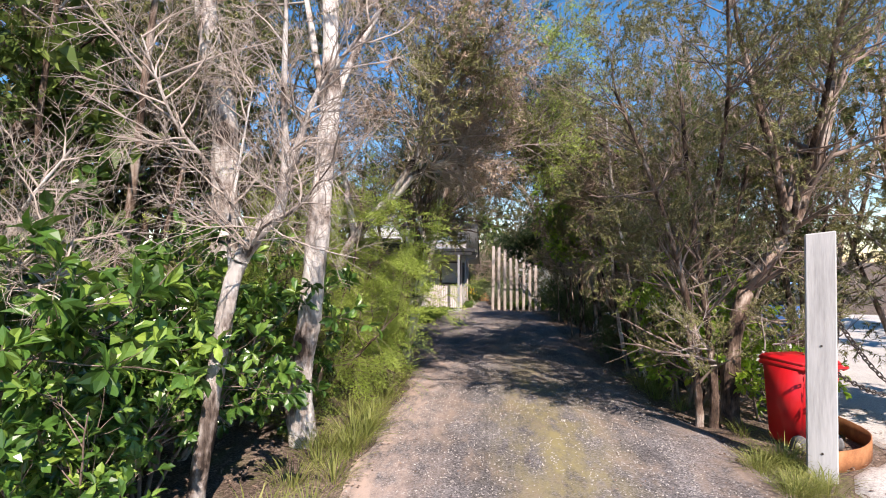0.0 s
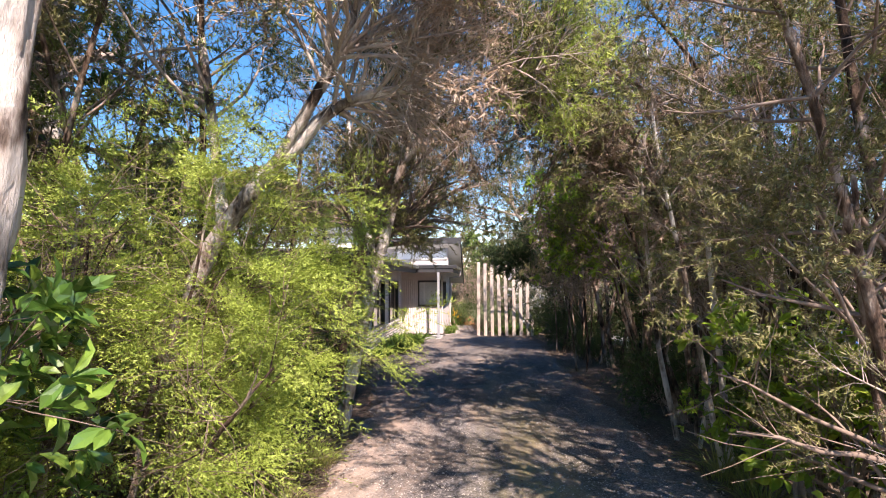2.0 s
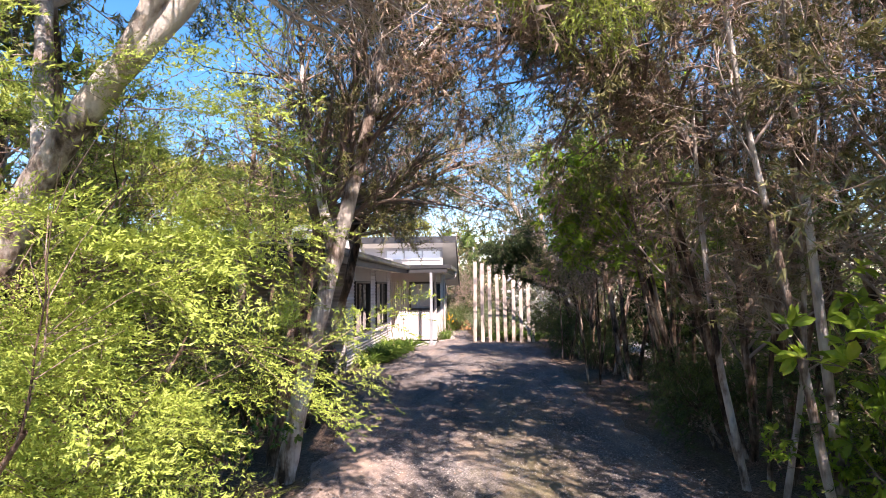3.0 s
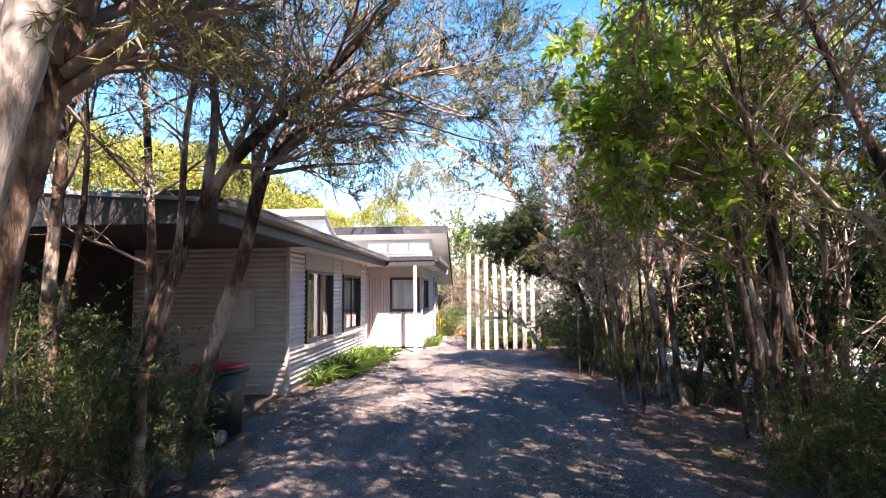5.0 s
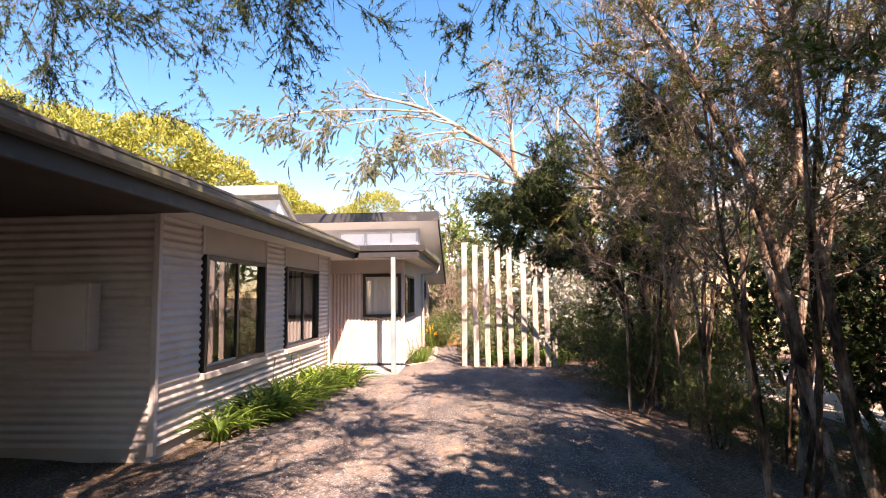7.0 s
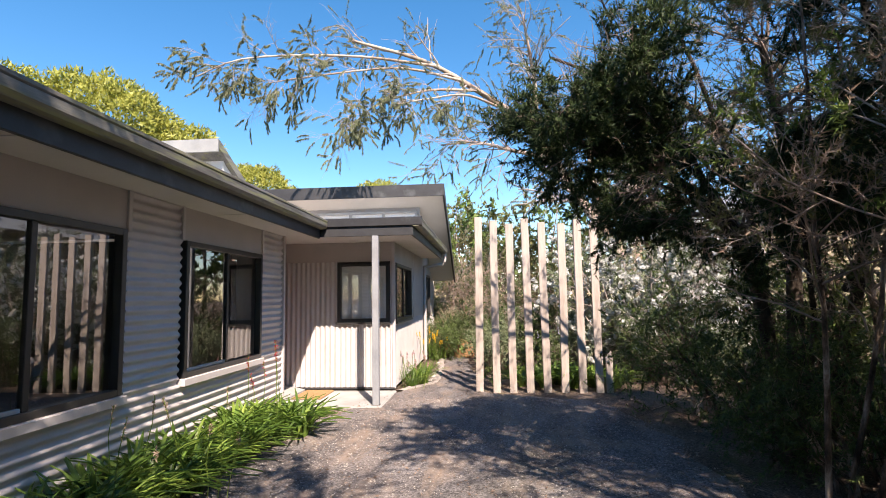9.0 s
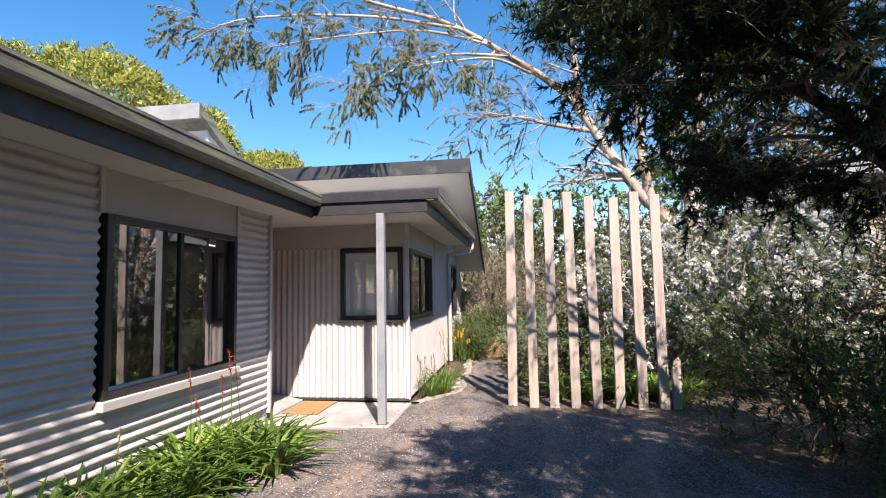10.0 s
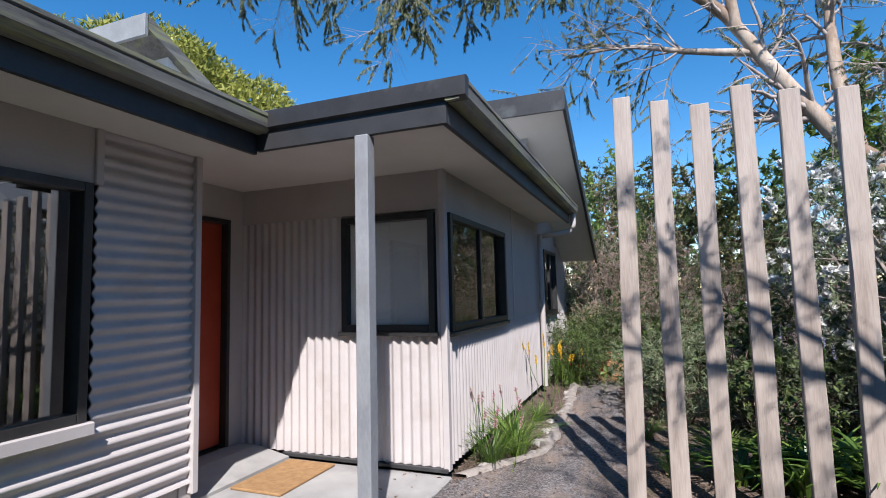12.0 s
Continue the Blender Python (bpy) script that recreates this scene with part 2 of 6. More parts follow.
# glossy leaf with sunlight put into it: paler colour, stronger glow
SUNNYLEAF = leaf_material("sun_brightened_leaf", (0.08, 0.16, 0.022), (0.26, 0.42, 0.055), (0.58, 0.68, 0.11), rough=0.3, glow=0.68, spec=0.6)
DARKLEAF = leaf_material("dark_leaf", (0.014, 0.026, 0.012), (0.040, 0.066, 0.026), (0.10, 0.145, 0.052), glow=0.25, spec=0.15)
GUMLEAF = leaf_material("gum_leaf", (0.059, 0.070, 0.034), (0.140, 0.158, 0.083), (0.288, 0.306, 0.180), rough=0.4)
SILVER = leaf_material("silver_green_leaf", (0.056, 0.078, 0.039), (0.146, 0.179, 0.095), (0.280, 0.319, 0.190), glow=0.25)
BLOSSOM = leaf_material("white_blossom", (0.550, 0.550, 0.520), (0.720, 0.720, 0.700), (0.820, 0.820, 0.800), glow=0.25)
STRAP = leaf_material("strap_leaf", (0.040, 0.088, 0.018), (0.125, 0.225, 0.042), (0.36, 0.47, 0.10), rough=0.35, spec=0.5)
GRASS = leaf_material("grass_blade", (0.110, 0.132, 0.033), (0.231, 0.264, 0.066), (0.462, 0.429, 0.176))
LITTER = leaf_material("leaf_litter", (0.060, 0.038, 0.028), (0.170, 0.115, 0.085), (0.360, 0.270, 0.210), glow=0.05, spec=0.2)
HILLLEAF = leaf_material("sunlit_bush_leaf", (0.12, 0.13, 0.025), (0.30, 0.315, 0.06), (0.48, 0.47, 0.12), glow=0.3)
YELLOWFLOWER = leaf_material("yellow_petal", (0.700, 0.360, 0.020), (0.800, 0.480, 0.030), (0.850, 0.580, 0.060))
REDFLOWER = leaf_material("red_petal", (0.20, 0.008, 0.012), (0.34, 0.016, 0.022), (0.46, 0.04, 0.045), glow=0.2)
PINKFLOWER = leaf_material("pink_petal", (0.42, 0.20, 0.22), (0.56, 0.32, 0.34), (0.66, 0.46, 0.47))
MAUVEFLOWER = leaf_material("mauve_petal", (0.360, 0.320, 0.550), (0.480, 0.440, 0.660), (0.600, 0.560, 0.750))


def gravel_material(name, stops, moss, moss_from, moss_to, strip=None):
    """Fine gravel: stony cells, dust, larger worn patches and thin moss."""
    m, nodes, links, p = material(name)
    vec = coords(nodes, links, (1, 1, 1), False)
    cell = nodes.new("ShaderNodeTexVoronoi")
    cell.inputs["Scale"].default_value = 80
    links.new(vec.outputs[0], cell.inputs["Vector"])
    fine = noise_tex(nodes, links, vec, 38, 5, 0.7)
    worn_vec = coords(nodes, links, (1, 0.35, 1), False)
    worn = noise_tex(nodes, links, worn_vec, 1.7, 5, 0.65)
    s = nodes.new("ShaderNodeSeparateColor")
    links.new(cell.outputs["Color"], s.inputs[0])
    a = nodes.new("ShaderNodeMath")
    a.operation = "MULTIPLY_ADD"
    links.new(s.outputs[0], a.inputs[0])
    a.inputs[1].default_value = 0.58
    b = nodes.new("ShaderNodeMath")
    b.operation = "MULTIPLY_ADD"
    links.new(fine.outputs[0], b.inputs[0])
    b.inputs[1].default_value = 0.5
    c = nodes.new("ShaderNodeMath")
    c.operation = "MULTIPLY_ADD"
    links.new(worn.outputs[0], c.inputs[0])
    c.inputs[1].default_value, c.inputs[2].default_value = 1.0, -0.57
    links.new(c.outputs[0], b.inputs[2])
    links.new(b.outputs[0], a.inputs[2])
    r = ramp(nodes, stops)
    links.new(a.outputs[0], r.inputs[0])
    mn = noise_tex(nodes, links, worn_vec, 2.6, 5, 0.7)
    mr = nodes.new("ShaderNodeMapRange")
    mr.inputs[1].default_value, mr.inputs[2].default_value = moss_from, moss_to
    links.new(mn.outputs[0], mr.inputs[0])
    mix = nodes.new("ShaderNodeMix")
    mix.data_type = "RGBA"
    links.new(mr.outputs[0], mix.inputs[0])
    links.new(r.outputs[0], mix.inputs[6])
    mix.inputs[7].default_value = (*moss, 1)
    colour = mix.outputs[2]
    if strip:
        # thin growth between the wheel tracks, and pinkish sand towards the left edge
        geo = nodes.new("ShaderNodeNewGeometry")
        sep = nodes.new("ShaderNodeSeparateXYZ")
        links.new(geo.outputs["Position"], sep.inputs[0])
        for middle, half_width, tint, strength in strip:
            off = nodes.new("ShaderNodeMath")
            off.operation = "SUBTRACT"
            links.new(sep.outputs[0], off.inputs[0])
            off.inputs[1].default_value = middle
            ab = nodes.new("ShaderNodeMath")
            ab.operation = "ABSOLUTE"
            links.new(off.outputs[0], ab.inputs[0])
            near = nodes.new("ShaderNodeMapRange")
            near.inputs[1].default_value, near.inputs[2].default_value, near.inputs[3].default_value, near.inputs[4].default_value = 0.0, half_width, 1.0, 0.0
            links.new(ab.outputs[0], near.inputs[0])
            along = nodes.new("ShaderNodeMapRange")
            along.inputs[1].default_value, along.inputs[2].default_value, along.inputs[3].default_value, along.inputs[4].default_value = 7.0, 16.0, 1.0, 0.15
            links.new(sep.outputs[1], along.inputs[0])
            ragged = noise_tex(nodes, links, worn_vec, 5.0, 6, 0.75)
            cut = nodes.new("ShaderNodeMapRange")
            cut.inputs[1].default_value, cut.inputs[2].default_value = 0.38, 0.62
            links.new(ragged.outputs[0], cut.inputs[0])
            m1 = nodes.new("ShaderNodeMath")
            m1.operation = "MULTIPLY"
            links.new(near.outputs[0], m1.inputs[0])
            links.new(along.outputs[0], m1.inputs[1])
            m2 = nodes.new("ShaderNodeMath")
            m2.operation = "MULTIPLY"
            links.new(m1.outputs[0], m2.inputs[0])
            links.new(cut.outputs[0], m2.inputs[1])
            m3 = nodes.new("ShaderNodeMath")
            m3.operation, m3.use_clamp = "MULTIPLY", True
            links.new(m2.outputs[0], m3.inputs[0])
            m3.inputs[1].default_value = strength
            over = nodes.new("ShaderNodeMix")
            over.data_type = "RGBA"
            links.new(m3.outputs[0], over.inputs[0])
            links.new(colour, over.inputs[6])
            over.inputs[7].default_value = (*tint, 1)
            colour = over.outputs[2]
    links.new(colour, p.inputs["Base Color"])
    p.inputs["Roughness"].default_value, p.inputs["Specular IOR Level"].default_value = 0.95, 0.2
    bm = nodes.new("ShaderNodeBump")
    bm.inputs["Strength"].default_value, bm.inputs["Distance"].default_value = 0.7, 0.012
    links.new(a.outputs[0], bm.inputs["Height"])
    links.new(bm.outputs[0], p.inputs["Normal"])
    return m


DRIVE = gravel_material("grey_gravel", [(0.15, (0.052, 0.048, 0.048)), (0.45, (0.118, 0.110, 0.110)), (0.75, (0.215, 0.20, 0.20)), (1.0, (0.40, 0.375, 0.37))], (0.28, 0.215, 0.17), 0.5, 0.72, [(0.4, 0.75, (0.25, 0.215, 0.11), 1.1), (-1.3, 0.9, (0.46, 0.35, 0.29), 1.2), (2.1, 0.7, (0.26, 0.19, 0.15), 1.0)])
SOIL = gravel_material("litter_soil", [(0.15, (0.055, 0.04, 0.03)), (0.5, (0.13, 0.095, 0.075)), (0.8, (0.24, 0.185, 0.15)), (1.0, (0.36, 0.30, 0.25))], (0.12, 0.12, 0.05), 0.55, 0.75)
YARD = gravel_material("pale_yard_gravel", [(0.15, (0.34, 0.32, 0.30)), (0.5, (0.48, 0.46, 0.43)), (1.0, (0.64, 0.62, 0.58))], (0.36, 0.36, 0.22), 0.6, 0.8)


# ---- mesh helpers ----
def build_mesh(name, verts, faces, mats, smooth=False, slots=None):
    """A mesh from a vertex array and a list of face arrays (each of one corner count)."""
    me = bpy.data.meshes.new(name)
    verts = np.asarray(verts, dtype=np.float32)
    faces = [np.asarray(f, dtype=np.int32) for f in faces if len(f)]
    me.vertices.add(len(verts))
    me.vertices.foreach_set("co", verts.ravel())
    loops = np.concatenate([f.ravel() for f in faces])
    sizes = np.concatenate([np.full(len(f), f.shape[1], dtype=np.int32) for f in faces])
    me.loops.add(len(loops))
    me.loops.foreach_set("vertex_index", loops)
    me.polygons.add(len(sizes))
    me.polygons.foreach_set("loop_start", np.concatenate([[0], np.cumsum(sizes)[:-1]]).astype(np.int32))
    me.polygons.foreach_set("loop_total", sizes)
    me.polygons.foreach_set("use_smooth", np.full(len(sizes), smooth))
    for mt in mats if isinstance(mats, (list, tuple)) else [mats]:
        me.materials.append(mt)
    if slots is not None:
        me.polygons.foreach_set("material_index", np.asarray(slots, dtype=np.int32))
    me.update(calc_edges=True)
    me.validate()
    return me


def part(name, mesh, parent, label="", m=None):
    ob = new(name, mesh)
    ob.parent = parent
    if m is not None:
        ob.matrix_basis = m
    return tagged(ob, label) if label else ob


def box_data(x0, x1, y0, y1, z0, z1, bevel=0.0):
    """Vertices and faces of a box, its upright and lying edges chamfered by bevel."""
    bm = bmesh.new()
    bmesh.ops.create_cube(bm, size=1)
    for v in bm.verts:
        v.co = Vector((x0 if v.co.x < 0 else x1, y0 if v.co.y < 0 else y1, z0 if v.co.z < 0 else z1))
    if bevel:
        bmesh.ops.bevel(bm, geom=list(bm.edges), offset=bevel, segments=1, affect="EDGES")
    return bm


def mesh_of(name, bm, mat, smooth=False):
    me = bpy.data.meshes.new(name)
    bmesh.ops.recalc_face_normals(bm, faces=list(bm.faces))
    bm.to_mesh(me)
    bm.free()
    for mt in mat if isinstance(mat, (list, tuple)) else [mat]:
        me.materials.append(mt)
    if smooth:
        me.polygons.foreach_set("use_smooth", np.full(len(me.polygons), True))
    return me


def box(name, mat, x0, x1, y0, y1, z0, z1, bevel=0.0, parent=None, label=""):
    return part(name, mesh_of(name, box_data(x0, x1, y0, y1, z0, z1, bevel), mat), parent, label)


def prism(name, mat, outline, y0, y1, parent=None, label=""):
    """A solid with an outline in x and z, drawn out along y."""
    bm = bmesh.new()
    a = [bm.verts.new((x, y0, z)) for x, z in outline]
    b = [bm.verts.new((x, y1, z)) for x, z in outline]
    bm.faces.new(a)
    bm.faces.new(b[::-1])
    for i in range(len(a)):
        j = (i + 1) % len(a)
        bm.faces.new((a[i], b[i], b[j], a[j]))
    return part(name, mesh_of(name, bm, mat), parent, label)


def thing(name, x, y, z, label, category, group="", rz=0, kind=""):
    ob = new(name)
    ob.empty_display_size = 0.1
    ob.matrix_basis = pose(x, y, z, 0, 0, rz)
    return tagged(ob, label, category, group, kind)


def catmull(points, n):
    """n points on a smooth line through the given ones."""
    p = np.asarray(points, dtype=float)
    p = np.vstack([2 * p[0] - p[1], p, 2 * p[-1] - p[-2]])
    u = np.linspace(0, len(p) - 3 - 1e-6, n)
    i, f = u.astype(int), (u % 1)[:, None]
    a, b, c, d = p[i], p[i + 1], p[i + 2], p[i + 3]
    return 0.5 * (2 * b + (c - a) * f + (2 * a - 5 * b + 4 * c - d) * f ** 2 + (3 * b - a - 3 * c + d) * f ** 3)


def unit(v):
    return v / np.maximum(np.linalg.norm(v, axis=-1, keepdims=True), 1e-9)


def tubes(p, r, sides, knobbly=0.0, rng=None):
    """Vertices and quads of tubes along the lines p (B, N, 3) with radii r (B, N)."""
    b, n, _ = p.shape
    t = unit(np.gradient(p, axis=1))
    ref = np.where(np.abs(t[..., 2:3]) > 0.9, np.array([1.0, 0, 0]), np.array([0, 0, 1.0]))
    u = unit(np.cross(t, ref))
    w = np.cross(t, u)
    a = np.arange(sides) * 2 * np.pi / sides
    rad = r[..., None]
    if knobbly and rng is not None:
        rad = rad * (1 + knobbly * rng.normal(size=(b, n, sides)))
    v = p[:, :, None] + (u[:, :, None] * np.cos(a)[None, None, :, None] + w[:, :, None] * np.sin(a)[None, None, :, None]) * np.broadcast_to(rad, (b, n, sides))[..., None]
    idx = np.arange(b * n * sides).reshape(b, n, sides)
    q = np.stack([idx[:, :-1], np.roll(idx, -1, 2)[:, :-1], np.roll(idx, -1, 2)[:, 1:], idx[:, 1:]], -1).reshape(-1, 4)
    return v.reshape(-1, 3), q


def merged(pieces):
    """Joins (vertices, faces) pairs."""
    verts, faces, k = [], [], 0
    for v, f in pieces:
        verts.append(v)
        faces.append(f + k)
        k += len(v)
    return np.vstack(verts), faces


def pipe(name, mat, points, radius, n=16, sides=10, parent=None, label=""):
    v, q = tubes(catmull(points, n)[None], np.full((1, n), radius), sides)
    return part(name, build_mesh(name, v, [q], mat, True), parent, label)


# ---- ground ----
GY = [-60, 0, 6, 8, 10, 12, 14, 17, 20, 24, 30, 90]
GZ = [0.56, 0.56, 0.50, 0.40, 0.30, 0.18, 0.08, 0.04, -0.01, -0.045, -0.05, -0.05]


def ground_z(x, y):
    return np.interp(y, GY, GZ)


def bumpy(x, y, size, amount, seed=0):
    return amount * np.array([noise.noise(Vector((a / size, b / size, seed))) for a, b in zip(np.ravel(x), np.ravel(y))]).reshape(np.shape(x))


def sheet(name, xs, ys, zfun, mat):
    gx, gy = np.meshgrid(xs, ys, indexing="ij")
    v = np.stack([gx, gy, zfun(gx, gy)], -1).reshape(-1, 3)
    i = np.arange(len(xs) * len(ys)).reshape(len(xs), len(ys))
    q = np.stack([i[:-1, :-1], i[1:, :-1], i[1:, 1:], i[:-1, 1:]], -1).reshape(-1, 4)
    return new(name, build_mesh(name, v, [q], mat, True))


def wild_z(x, y):
    far = np.clip((np.abs(x) - 2.4) / 1.5, 0, 1) * np.clip((np.maximum(np.abs(x), np.abs(y - 12)) < 24) * 1.0, 0, 1)
    return ground_z(x, y) + bumpy(x, y, 1.3, 0.06, 3) * far + bumpy(x, y, 0.35, 0.012, 5) * (np.abs(x) < 8)


gx = np.concatenate([[-900, -300, -100, -45, -25, -15], np.arange(-10, 10.01, 0.25), [15, 25, 45, 100, 300, 900]])
gy = np.concatenate([[-900, -300, -100, -40, -20, -10], np.arange(-4, 36.01, 0.25), [45, 60, 100, 300, 900]])
tagged(sheet("ground", gx, gy, wild_z, SOIL), "dark leaf-littered soil under the trees", "ground", kind="structure")


def drive_edges(y):
    left = np.interp(y, [-8, 3, 5, 8, 11, 13.5, 15, 17, 19, 22, 24, 25, 27, 30, 33], [-2.2, -1.5, -1.35, -1.45, -1.7, -2.1, -2.9, -2.85, -2.6, -2.4, -1.6, -0.95, -1.0, -1.25, -1.6])
    right = np.interp(y, [-8, 3, 5, 8, 12, 18, 22, 23.3, 23.95, 24.6, 26, 28, 30, 33], [2.3, 2.3, 2.15, 1.9, 1.95, 2.0, 2.0, 1.7, 0.1, -0.15, -0.25, -0.45, -0.6, -0.9])
    return left, right


dy = np.arange(-8, 32.01, 0.16)
cross = np.linspace(0, 1, 41)
edge_l, edge_r = drive_edges(dy)
edge_l = edge_l + bumpy(dy, dy * 0, 0.6, 0.16, 9)
edge_r = edge_r + bumpy(dy, dy * 0, 0.6, 0.16, 19)
dxx = edge_l[None] + (edge_r - edge_l)[None] * cross[:, None]
dyy = np.broadcast_to(dy[None], dxx.shape)
crown = np.minimum(np.clip(cross / 0.05, 0, 1), np.clip((1 - cross) / 0.05, 0, 1))[:, None]
rut = -0.018 * (np.exp(-((cross - 0.28) / 0.09) ** 2) + np.exp(-((cross - 0.72) / 0.09) ** 2))[:, None]
dzz = ground_z(dxx, dyy) - 0.03 + crown * 0.055 + rut + bumpy(dxx, dyy, 0.5, 0.008, 7)
di = np.arange(dxx.size).reshape(dxx.shape)
dq = np.stack([di[:-1, :-1], di[1:, :-1], di[1:, 1:], di[:-1, 1:]], -1).reshape(-1, 4)
tagged(new("driveway", build_mesh("driveway", np.stack([dxx, dyy, dzz], -1).reshape(-1, 3), [dq], DRIVE, True)), "worn grey gravel driveway with sandy tracks", "driveway", kind="structure")


def drive_z(x, y):
    return ground_z(x, y) + 0.022


def yard_z(x, y):
    edge = np.interp(y, [-8, 5.0, 5.35, 5.55, 5.9, 6.4, 6.9, 7.3, 8.0, 9.2, 24], [2.35, 2.4, 2.62, 2.98, 3.26, 3.36, 3.38, 3.36, 3.5, 4.3, 4.4])
    return ground_z(x, y) + bumpy(x, y, 1.5, 0.015, 2) + np.clip((x - edge) / 0.12, 0, 1) * 0.14 - 0.10


tagged(sheet("yard", np.concatenate([np.arange(2.2, 5, 0.06), np.arange(5, 16, 0.5)]), np.arange(-8, 24, 0.1), yard_z, YARD), "pale gravel yard beyond the trees", "yard", kind="structure")

# ---- house ----
PITCH, WAVE = 0.0835, 0.0135
house = thing("house", -3, 20, 0, "single-storey house clad in taupe corrugated sheet with charcoal gutters", "house")
house.matrix_basis = Matrix.Identity(4)


def corrugated(name, along, at, a0, a1, z0, z1, upright, face, mat=CLAD, label=""):
    """A corrugated sheet standing on the line along ('x' or 'y'), its crests at the plane 'at', facing 'face' (+1 or -1)."""
    if upright:
        n = max(2, int((a1 - a0) / PITCH * 8))
        s = np.linspace(a0, a1, n + 1)
        off = face * WAVE * (np.cos((s - a0) / PITCH * 2 * np.pi) - 1)
        rows_ = [np.stack([s, at + off, np.full(n + 1, z)], -1) for z in (z0, z1)]
    else:
        n = max(2, int((z1 - z0) / PITCH * 8))
        s = np.linspace(z0, z1, n + 1)
        off = face * WAVE * (np.cos((s - 0.17) / PITCH * 2 * np.pi) - 1)
        rows_ = [np.stack([np.full(n + 1, a), at + off, s], -1) for a in (a0, a1)]
    back = [r + np.array([0, -face * 0.012, 0]) for r in rows_]
    v = np.vstack(rows_ + back)
    k = n + 1
    i = np.arange(n)
    caps = v.copy()
    m_ = 4 * k
    q = np.vstack([np.stack([i, i + 1, k + i + 1, k + i], -1), np.stack([2 * k + i, 3 * k + i, 3 * k + i + 1, 2 * k + i + 1], -1),
                   m_ + np.stack([i, 2 * k + i, 2 * k + i + 1, i + 1], -1), m_ + np.stack([k + i, k + i + 1, 3 * k + i + 1, 3 * k + i], -1),
                   m_ + np.array([[0, k, 3 * k, 2 * k], [k - 1, 3 * k - 1, 4 * k - 1, 2 * k - 1]])])
    v = np.vstack([v, caps])
    if along == "y":
        v = v[:, [1, 0, 2]]
    return part(name, build_mesh(name, v, [q], mat, True), house, label)


WX, WEND, SOFF = -2.98, 17.02, 2.435
# long wall facing the drive: horizontal sheets, flat panels over the windows
corrugated("corrugated_sheet", "y", WX, 17.05, 23.0, 0.17, 0.70, False, 1)
for a, b in ((17.05, 17.86), (19.68, 20.46), (22.30, 23.0)):
    corrugated("corrugated_sheet", "y", WX, a, b, 0.70, SOFF, False, 1)
for a, b in ((17.86, 19.68), (20.46, 22.30)):
    box("flat_panel", FLAT, WX - 0.03, WX - 0.008, a, b, 2.10, SOFF, parent=house)
    for c in (a, b):
        box("cover_strip", CLAD, WX - 0.02, WX + 0.012, c - 0.022, c + 0.022, 2.10, SOFF, 0.003, house)
box("corner_trim", CLAD, WX - 0.05, WX + 0.022, 22.995, 23.045, 0.10, SOFF, 0.004, house)
box("corner_trim", CLAD, WX - 0.045, WX + 0.018, 17.0, 17.055, 0.10, SOFF, 0.004, house)
box("wall_base", FLAT, WX - 0.09, WX - 0.04, 17.05, 23.03, -0.1, 0.17, parent=house)
# end wall under the carport roof
corrugated("corrugated_sheet", "x", WEND, -8.2, -3.02, 0.17, SOFF, False, -1)
box("wall_base", FLAT, -8.2, -3.05, 17.06, 17.11, -0.1, 0.17, parent=house)
# added unseen wall that keeps light out from the far side
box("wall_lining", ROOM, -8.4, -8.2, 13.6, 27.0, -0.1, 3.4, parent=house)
# added wall closing the carport side, coloured dark for its shade
box("carport_wall", CARPORTSHADE, -5.75, -5.65, 13.6, 17.0, -0.1, SOFF, parent=house)
# entrance recess
box("recess_wall", FLAT, -3.62, WX - 0.03, 22.93, 23.03, -0.05, SOFF, parent=house)
box("recess_wall", FLAT, -3.70, -3.60, 23.03, 23.10, -0.05, SOFF, parent=house)
box("recess_wall", FLAT, -3.70, -3.60, 23.98, 24.2, -0.05, SOFF, parent=house)
box("recess_wall", FLAT, -3.70, -3.60, 23.10, 23.98, 2.14, SOFF, parent=house)
door = box("door", DOOR, -3.695, -3.655, 23.14, 23.94, 0.12, 2.10, 0.004, house, "orange-red painted front door, closed")
for z in (0.98, 1.16):
    bm = bmesh.new()
    bmesh.ops.create_cone(bm, cap_ends=True, segments=14, radius1=0.026, radius2=0.022, depth=0.05, matrix=pose(-3.63, 23.23, z, 0, 90, 0))
    part("door_handle", mesh_of("door_handle", bm, STEEL, True), door, "round steel lock")
for a, b, c, d in ((23.10, 23.14, 0.08, 2.14), (23.94, 23.98, 0.08, 2.14), (23.14, 23.94, 2.10, 2.14)):
    box("door_frame", FRAME, -3.70, -3.585, a, b, c, d, 0.004, house)
# front wall of the bay: upright sheets below a flat band
BY, BX = 24.14, -1.53
for a, b, c, d in ((-3.6, -2.50, 0.05, 2.11), (-2.50, -1.60, 0.05, 1.10), (-1.60, BX - 0.02, 0.05, 2.11)):
    corrugated("corrugated_sheet", "x", BY, a, b, c, d, True, -1)
box("flat_panel", FLAT, -3.6, BX - 0.015, BY + 0.004, BY + 0.03, 2.11, SOFF, parent=house)
box("corner_trim", CLAD, BX - 0.04, BX + 0.012, BY - 0.012, BY + 0.05, 0.03, SOFF, 0.004, house)
box("sill_flashing", FASCIA, -3.1, BX, BY - 0.03, BY + 0.01, 0.02, 0.05, 0.003, house)
